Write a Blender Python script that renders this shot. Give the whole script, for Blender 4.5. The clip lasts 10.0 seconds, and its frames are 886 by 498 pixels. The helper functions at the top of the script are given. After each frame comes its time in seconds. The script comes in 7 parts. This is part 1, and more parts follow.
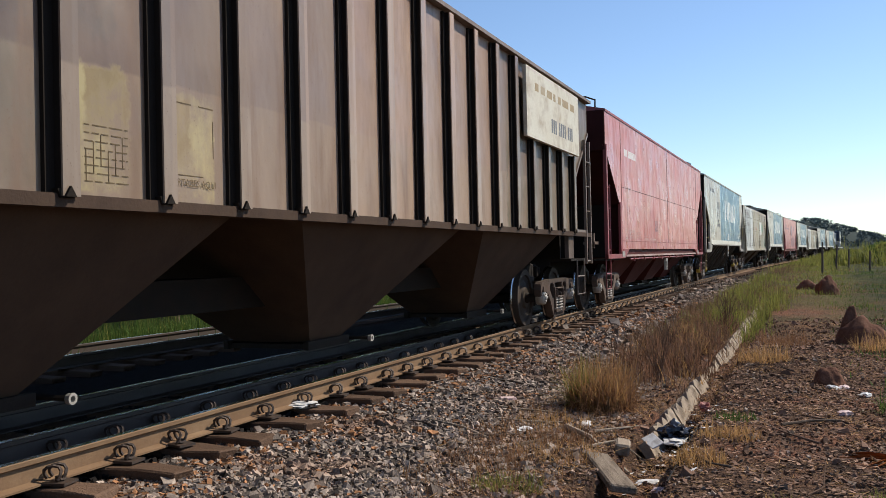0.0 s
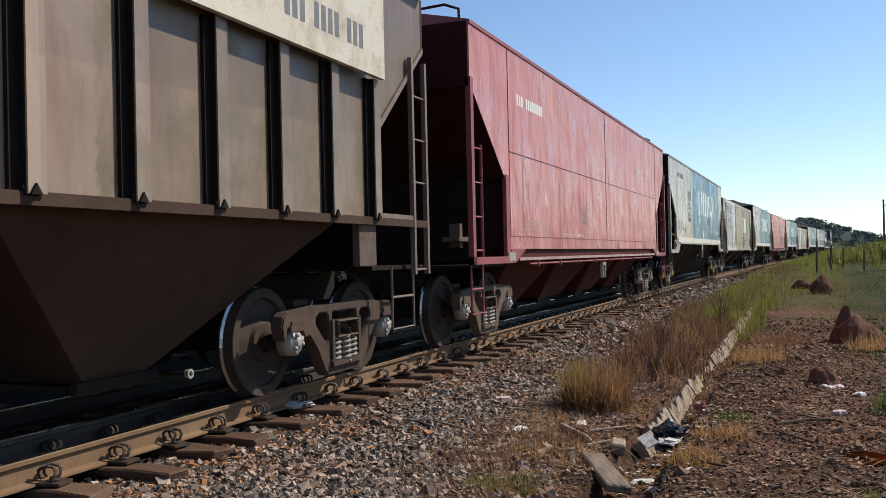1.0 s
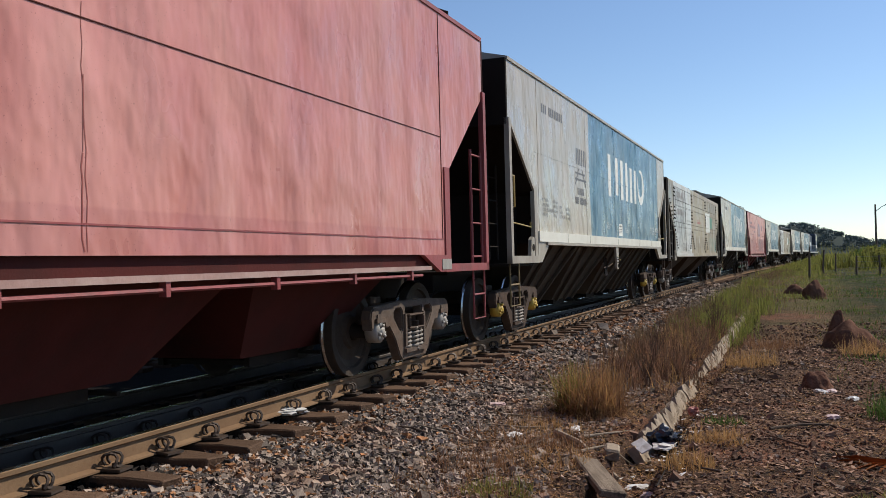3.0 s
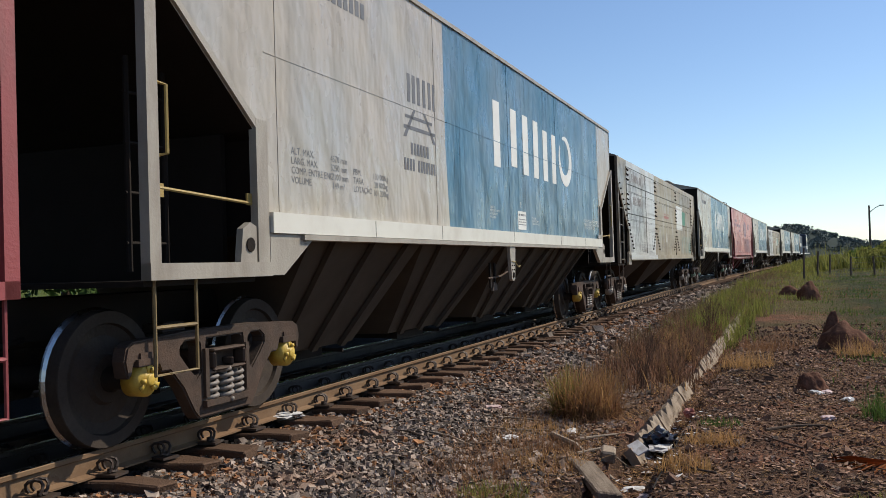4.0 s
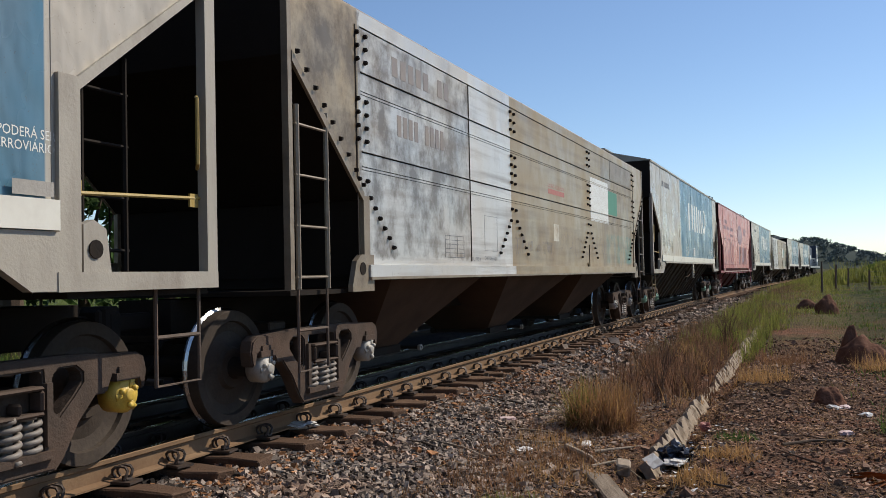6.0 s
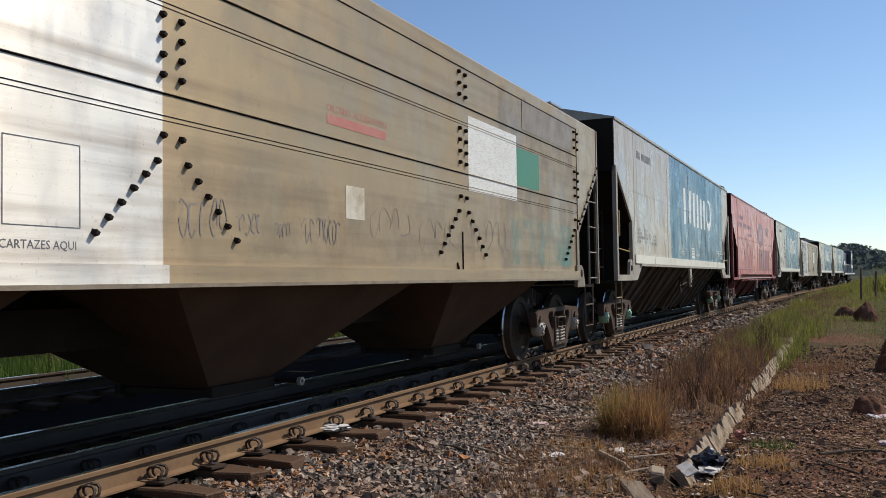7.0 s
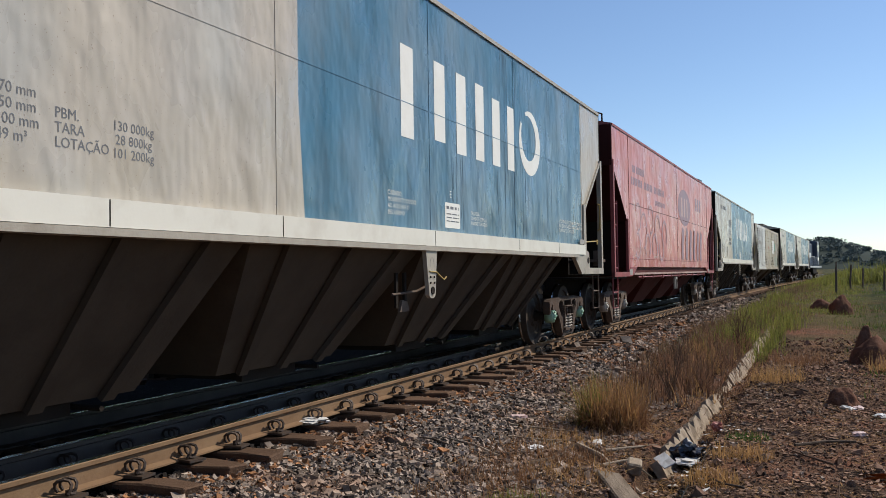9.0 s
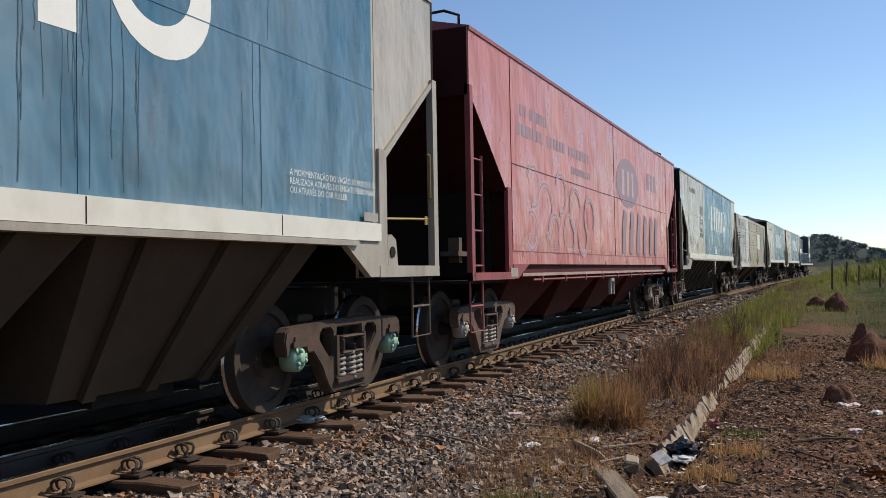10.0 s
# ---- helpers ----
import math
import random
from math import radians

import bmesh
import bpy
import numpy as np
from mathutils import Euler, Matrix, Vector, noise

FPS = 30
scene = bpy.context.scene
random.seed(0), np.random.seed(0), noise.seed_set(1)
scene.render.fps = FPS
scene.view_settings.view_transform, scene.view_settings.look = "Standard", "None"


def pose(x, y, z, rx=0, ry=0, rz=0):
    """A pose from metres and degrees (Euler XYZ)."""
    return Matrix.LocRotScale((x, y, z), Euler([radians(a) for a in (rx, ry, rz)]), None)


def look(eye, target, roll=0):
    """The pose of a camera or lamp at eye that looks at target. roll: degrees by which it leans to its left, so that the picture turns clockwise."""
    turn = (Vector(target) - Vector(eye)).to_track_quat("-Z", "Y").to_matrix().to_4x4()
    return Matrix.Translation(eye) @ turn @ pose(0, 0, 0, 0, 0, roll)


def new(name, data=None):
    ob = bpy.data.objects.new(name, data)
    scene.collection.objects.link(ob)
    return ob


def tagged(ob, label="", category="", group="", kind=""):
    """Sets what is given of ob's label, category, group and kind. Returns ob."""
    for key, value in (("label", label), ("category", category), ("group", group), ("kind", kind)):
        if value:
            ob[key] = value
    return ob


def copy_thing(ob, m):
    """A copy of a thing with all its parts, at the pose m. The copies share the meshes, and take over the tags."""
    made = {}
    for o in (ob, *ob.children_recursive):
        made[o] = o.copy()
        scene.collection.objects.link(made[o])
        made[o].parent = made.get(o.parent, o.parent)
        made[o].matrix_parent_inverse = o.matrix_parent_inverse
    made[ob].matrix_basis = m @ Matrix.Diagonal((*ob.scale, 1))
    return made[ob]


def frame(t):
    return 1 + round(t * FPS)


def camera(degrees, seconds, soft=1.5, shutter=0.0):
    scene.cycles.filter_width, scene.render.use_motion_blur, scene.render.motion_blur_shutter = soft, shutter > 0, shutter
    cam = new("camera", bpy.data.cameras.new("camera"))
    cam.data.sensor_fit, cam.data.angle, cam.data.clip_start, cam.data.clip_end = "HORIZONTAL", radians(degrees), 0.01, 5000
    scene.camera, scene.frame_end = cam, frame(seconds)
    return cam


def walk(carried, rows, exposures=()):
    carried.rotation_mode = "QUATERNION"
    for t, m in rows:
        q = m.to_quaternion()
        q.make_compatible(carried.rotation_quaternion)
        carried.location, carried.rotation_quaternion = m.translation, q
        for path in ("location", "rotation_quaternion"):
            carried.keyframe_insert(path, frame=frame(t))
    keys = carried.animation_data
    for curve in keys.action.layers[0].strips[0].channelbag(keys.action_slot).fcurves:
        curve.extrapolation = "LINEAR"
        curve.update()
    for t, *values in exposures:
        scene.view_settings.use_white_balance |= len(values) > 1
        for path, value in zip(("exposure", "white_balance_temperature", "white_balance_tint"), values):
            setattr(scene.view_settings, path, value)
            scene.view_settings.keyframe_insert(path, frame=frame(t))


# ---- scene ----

# ---------------------------------------------------------------- camera
cam = camera(52.35, 10.0, soft=0.55, shutter=0.0)
EYE = (0.0, 0.0, 1.178)
# seconds, yaw, pitch, lean to the right (degrees)
AIM = [(0.0, 21.67, 0.52, 1.27), (0.5, 21.33, 0.47, 1.15), (1.0, 21.37, 0.50, 1.29), (1.5, 21.31, 0.50, 1.16),
       (2.0, 21.32, 0.70, 1.25), (2.5, 21.11, 0.78, 1.31), (4.0, 20.64, 1.06, 1.76), (4.5, 20.38, 1.07, 1.71),
       (5.0, 20.64, 1.21, 1.74), (5.5, 20.43, 1.44, 1.53), (6.8, 23.95, 2.12, 0.88), (7.0, 23.69, 2.06, 0.90),
       (7.5, 22.75, 1.87, 0.96), (8.0, 22.13, 1.61, 1.00), (8.5, 22.34, 1.47, 0.90), (9.0, 22.39, 1.60, 0.89),
       (9.5, 22.37, 1.59, 0.96), (10.0, 22.18, 1.47, 1.01)]
walk(cam, [(t, pose(*EYE, 90 + p, 0, y) @ pose(0, 0, 0, 0, 0, -r)) for t, y, p, r in AIM],
     exposures=[(0.0, 0.22), (0.5, 0.2), (1.2, 0.12), (2.5, -0.02), (5.0, 0.0), (7.0, -0.06), (7.5, -0.1), (8.0, -0.18), (8.5, -0.02), (10.0, 0.0)])

# ---------------------------------------------------------------- light
SUN_AZ, SUN_EL = 43.4, 43.0          # degrees to the right of the track's run, degrees up
world = bpy.data.worlds.new("sky")
scene.world = world
world.use_nodes = True
wn = world.node_tree
sky = wn.nodes.new("ShaderNodeTexSky")
sky.sky_type = "NISHITA"
sky.sun_disc = False
sky.sun_elevation = radians(SUN_EL)
sky.sun_rotation = radians(SUN_AZ)
sky.air_density, sky.dust_density, sky.ozone_density = 0.9, 0.1, 2.2
tint = wn.nodes.new("ShaderNodeMix")
tint.data_type, tint.blend_type = "RGBA", "MULTIPLY"
tint.inputs[0].default_value = 1.0
tint.inputs[7].default_value = (0.96, 1.0, 1.06, 1)
wn.links.new(sky.outputs[0], tint.inputs[6])
wn.links.new(tint.outputs[2], wn.nodes["Background"].inputs[0])
wn.nodes["Background"].inputs[1].default_value = 0.122
sun_data = bpy.data.lights.new("sun", "SUN")
sun_data.energy, sun_data.angle, sun_data.color = 5.0, radians(0.55), (1.0, 0.92, 0.79)
sun = new("sun", sun_data)
SUN_DIR = Vector((math.sin(radians(SUN_AZ)) * math.cos(radians(SUN_EL)), math.cos(radians(SUN_AZ)) * math.cos(radians(SUN_EL)), math.sin(radians(SUN_EL))))
sun.matrix_world = look(SUN_DIR * 50, (0, 0, 0))

# ---------------------------------------------------------------- materials
def surface(name, colour, rough=0.7, metal=0.0, second=None, scale=3.0, amount=0.5, stretch=(1, 1, 1), fine=40.0, fine_amount=0.14,
            bump=0.15, dirt=None, dirt_scale=1.0, dirt_amount=0.0, by_piece=0.0, island=0.0, translucent=0.0):
    """A painted, rusty, stony or leafy surface: a base colour broken up at two scales, streaks of dirt, and a fine relief."""
    m = bpy.data.materials.new(name)
    m.use_nodes = True
    nt = m.node_tree
    n, l = nt.nodes, nt.links
    b = n["Principled BSDF"]
    tc = n.new("ShaderNodeTexCoord")
    mp = n.new("ShaderNodeMapping")
    mp.inputs["Scale"].default_value = stretch
    l.new(tc.outputs["Object"], mp.inputs[0])

    def noise_node(s, vec, detail=5):
        q = n.new("ShaderNodeTexNoise")
        q.inputs["Scale"].default_value, q.inputs["Detail"].default_value, q.inputs["Roughness"].default_value = s, detail, 0.6
        l.new(vec, q.inputs["Vector"])
        return q.outputs[0]

    def ramp(v, lo, hi):
        q = n.new("ShaderNodeMapRange")
        q.inputs[1].default_value, q.inputs[2].default_value = lo, hi
        l.new(v, q.inputs[0])
        return q.outputs[0]

    def mix(f, a, c, mode="MIX"):
        q = n.new("ShaderNodeMix")
        q.data_type, q.blend_type = "RGBA", mode
        for s, v in ((q.inputs[0], f), (q.inputs[6], a), (q.inputs[7], c)):
            if isinstance(v, (int, float)):
                s.default_value = v
            elif isinstance(v, tuple):
                s.default_value = (*v, 1)
            else:
                l.new(v, s)
        return q.outputs[2]

    def times(v, k):
        q = n.new("ShaderNodeMath")
        q.operation = "MULTIPLY"
        l.new(v, q.inputs[0])
        q.inputs[1].default_value = k
        return q.outputs[0]

    second = second or tuple(c * 0.6 for c in colour)
    big = noise_node(scale, mp.outputs[0])
    small = noise_node(fine, tc.outputs["Object"], 3)
    col = mix(times(ramp(big, 0.35, 0.7), amount), colour, second)
    if dirt:
        streak = noise_node(dirt_scale, mp.outputs[0], 6)
        col = mix(times(ramp(streak, 0.48, 0.72), dirt_amount), col, dirt)
    col = mix(times(ramp(small, 0.3, 0.75), fine_amount), col, (0.02, 0.018, 0.015))
    if by_piece or island:
        g = n.new("ShaderNodeObjectInfo").outputs["Random"] if by_piece else n.new("ShaderNodeNewGeometry").outputs["Random Per Island"]
        q = n.new("ShaderNodeMapRange")
        k = by_piece or island
        q.inputs[3].default_value, q.inputs[4].default_value = 1 - k, 1 + k
        l.new(g, q.inputs[0])
        h = n.new("ShaderNodeHueSaturation")
        l.new(q.outputs[0], h.inputs["Value"])
        l.new(col, h.inputs["Color"])
        col = h.outputs[0]
    l.new(col, b.inputs["Base Color"])
    rr = n.new("ShaderNodeMapRange")
    rr.inputs[3].default_value, rr.inputs[4].default_value = max(0.05, rough - 0.12), min(1, rough + 0.12)
    l.new(big, rr.inputs[0])
    l.new(rr.outputs[0], b.inputs["Roughness"])
    b.inputs["Metallic"].default_value = metal
    b.inputs["Specular IOR Level"].default_value = 0.5 if rough < 0.7 else 0.08
    if bump:
        bp = n.new("ShaderNodeBump")
        bp.inputs["Strength"].default_value = bump
        bp.inputs["Distance"].default_value = 0.02
        l.new(small, bp.inputs["Height"])
        l.new(bp.outputs[0], b.inputs["Normal"])
    if translucent:
        tr = n.new("ShaderNodeBsdfTranslucent")
        l.new(col, tr.inputs[0])
        ms = n.new("ShaderNodeMixShader")
        ms.inputs[0].default_value = translucent
        l.new(b.outputs[0], ms.inputs[1])
        l.new(tr.outputs[0], ms.inputs[2])
        l.new(ms.outputs[0], n["Material Output"].inputs[0])
    return m


def wagon_paint(name, zones, rough, dirt, dirt_amount, dents=0.25, streak=0.5, metal=0.0, rust=(0.10, 0.045, 0.02), rust_amount=0.35, fade=(0.6, 0.55, 0.5), fade_amount=0.2, horizontal=False, stains=(), haze=0.0, haze_colour=(0.3, 0.3, 0.3)):
    """Weathered paint of a wagon's side. zones: (colour, y from which it starts) along the wagon, or ("z", colour, height below which it lies)."""
    m = bpy.data.materials.new(name)
    m.use_nodes = True
    nt = m.node_tree
    n, l = nt.nodes, nt.links
    b = n["Principled BSDF"]
    tc = n.new("ShaderNodeTexCoord")
    sep = n.new("ShaderNodeSeparateXYZ")
    l.new(tc.outputs["Object"], sep.inputs[0])

    def mapped(sx, sy, sz):
        q = n.new("ShaderNodeMapping")
        q.inputs["Scale"].default_value = (sx, sy, sz)
        l.new(tc.outputs["Object"], q.inputs[0])
        return q.outputs[0]

    def noise_node(s, vec, detail=5, r=0.6):
        q = n.new("ShaderNodeTexNoise")
        q.inputs["Scale"].default_value, q.inputs["Detail"].default_value, q.inputs["Roughness"].default_value = s, detail, r
        l.new(vec, q.inputs["Vector"])
        return q.outputs[0]

    def rng(v, lo, hi, a=0.0, c=1.0):
        q = n.new("ShaderNodeMapRange")
        for i, x in enumerate((lo, hi, a, c)):
            q.inputs[i + 1].default_value = x
        l.new(v, q.inputs[0])
        return q.outputs[0]

    def math_node(op, a, c):
        q = n.new("ShaderNodeMath")
        q.operation = op
        for s, v in ((q.inputs[0], a), (q.inputs[1], c)):
            if isinstance(v, (int, float)):
                s.default_value = v
            else:
                l.new(v, s)
        return q.outputs[0]

    def mix(f, a, c):
        q = n.new("ShaderNodeMix")
        q.data_type = "RGBA"
        for s, v in ((q.inputs[0], f), (q.inputs[6], a), (q.inputs[7], c)):
            if isinstance(v, (int, float)):
                s.default_value = v
            elif isinstance(v, tuple):
                s.default_value = (*v, 1)
            else:
                l.new(v, s)
        return q.outputs[2]

    col = None
    for zone in zones:
        if col is None:
            rgb = n.new("ShaderNodeRGB")
            rgb.outputs[0].default_value = (*zone[0], 1)
            col = rgb.outputs[0]
            continue
        if zone[0] == "z":
            wob = noise_node(2.0, mapped(1, 1, 0.3), 3)
            h = math_node("ADD", sep.outputs["Z"], math_node("MULTIPLY", wob, 0.06))
            f = rng(h, zone[2] + 0.04, zone[2] + 0.02)
            col = mix(math_node("MULTIPLY", f, zone[3] if len(zone) > 3 else 0.85), col, zone[1])
        else:
            # the border leans a little and bows towards the foot
            y = math_node("SUBTRACT", sep.outputs["Y"], math_node("MULTIPLY", rng(sep.outputs["Z"], 2.6, 1.4), zone[2] if len(zone) > 2 else 0.0))
            f = rng(y, zone[1] - 0.006, zone[1] + 0.006)
            col = mix(f, col, zone[0])
    for colour, y0, y1, z0, z1, amount in stains:
        patch = noise_node(1.6, mapped(1, 1.5, 1.2), 8, 0.7)
        wob = math_node("MULTIPLY", math_node("SUBTRACT", noise_node(9.0, mapped(1, 1, 1), 5), 0.5), 0.16)
        yy, zz = math_node("ADD", sep.outputs["Y"], wob), math_node("ADD", sep.outputs["Z"], wob)
        f = math_node("MULTIPLY", math_node("MULTIPLY", rng(yy, y0, y0 + 0.03), rng(yy, y1, y1 - 0.03)), math_node("MULTIPLY", rng(zz, z0, z0 + 0.04), rng(zz, z1, z1 - 0.04)))
        f = math_node("MULTIPLY", f, rng(patch, 0.42, 0.60, 0.06, 1.0))
        col = mix(math_node("MULTIPLY", f, amount), col, colour)
    # broad sun bleaching, vertical run-off streaks, rust bleeding, fine specks
    col = mix(math_node("MULTIPLY", rng(noise_node(0.9, mapped(1, 1, 0.6), 4), 0.4, 0.7), fade_amount), col, fade)
    if haze:
        # chalky bloom and the wavy sheet's soft reflections, painted in as pale upright bands
        col = mix(math_node("MULTIPLY", rng(noise_node(1.2, mapped(1, 1.0, 0.6), 1, 0.4), 0.45, 0.70), haze), col, haze_colour)
        col = mix(math_node("MULTIPLY", rng(noise_node(5.0, mapped(1, 3.0, 0.25), 4, 0.6), 0.60, 0.70), haze * 0.2), col, tuple(c * 0.35 for c in haze_colour))
    col = mix(math_node("MULTIPLY", rng(noise_node(2.2, mapped(2, 2.0, 0.30) if not horizontal else mapped(2, 0.15, 3), 6), 0.5, 0.75), streak), col, dirt)
    col = mix(math_node("MULTIPLY", rng(noise_node(1.1, mapped(1, 1.2, 0.8), 8, 0.7), 0.55, 0.75), dirt_amount), col, dirt)
    col = mix(math_node("MULTIPLY", rng(noise_node(7.0, mapped(1, 1.3, 0.8), 8, 0.75), 0.62, 0.74), rust_amount), col, rust)
    col = mix(math_node("MULTIPLY", rng(noise_node(60.0, mapped(1, 1, 1), 3), 0.66, 0.72), 0.5), col, rust)
    l.new(col, b.inputs["Base Color"])
    l.new(rng(noise_node(1.8, mapped(1, 1.2, 0.8), 3), 0.3, 0.75, max(0.1, rough - 0.12), min(1.0, rough + 0.2)), b.inputs["Roughness"])
    b.inputs["Metallic"].default_value = metal
    if horizontal:
        # brushed lengthwise, so that highlights spread upright
        grain = n.new("ShaderNodeTangent")
        grain.direction_type, grain.axis = "RADIAL", "Y"
        l.new(grain.outputs[0], b.inputs["Tangent"])
        b.inputs["Anisotropic"].default_value = 0.75
    b1 = n.new("ShaderNodeBump")
    b1.inputs["Strength"].default_value, b1.inputs["Distance"].default_value = dents, 0.12
    l.new(noise_node(1.0, mapped(1.5, 2.0, 0.95), 3, 0.45), b1.inputs["Height"])
    b2 = n.new("ShaderNodeBump")
    b2.inputs["Strength"].default_value, b2.inputs["Distance"].default_value = 0.12, 0.006
    l.new(noise_node(30.0, mapped(1, 1, 1), 4) if not horizontal else noise_node(16.0, mapped(1, 0.05, 3.5), 5, 0.7), b2.inputs["Height"])
    l.new(b1.outputs[0], b2.inputs["Normal"])
    l.new(b2.outputs[0], b.inputs["Normal"])
    return m


def bays(colour, seed):
    """Colour zones of the ribbed wagon, one for each bay: darker towards both ends, paler amidships."""
    q = random.Random(seed)
    rows = []
    for k in range(17, -1, -1):
        y = 14.70 - 0.839 * k
        f = (0.46 + 0.66 * min(1, max(0, (y - 3.2) / 3.2)) - 0.62 * min(1, max(0, (y - 9.0) / 2.2))) * q.uniform(0.88, 1.12)
        warm = q.uniform(0.94, 1.06)
        rows.append((tuple(c * f * w for c, w in zip(colour, (warm, 1, 1 / warm))), y))
    return [rows[0][:1]] + rows[1:]


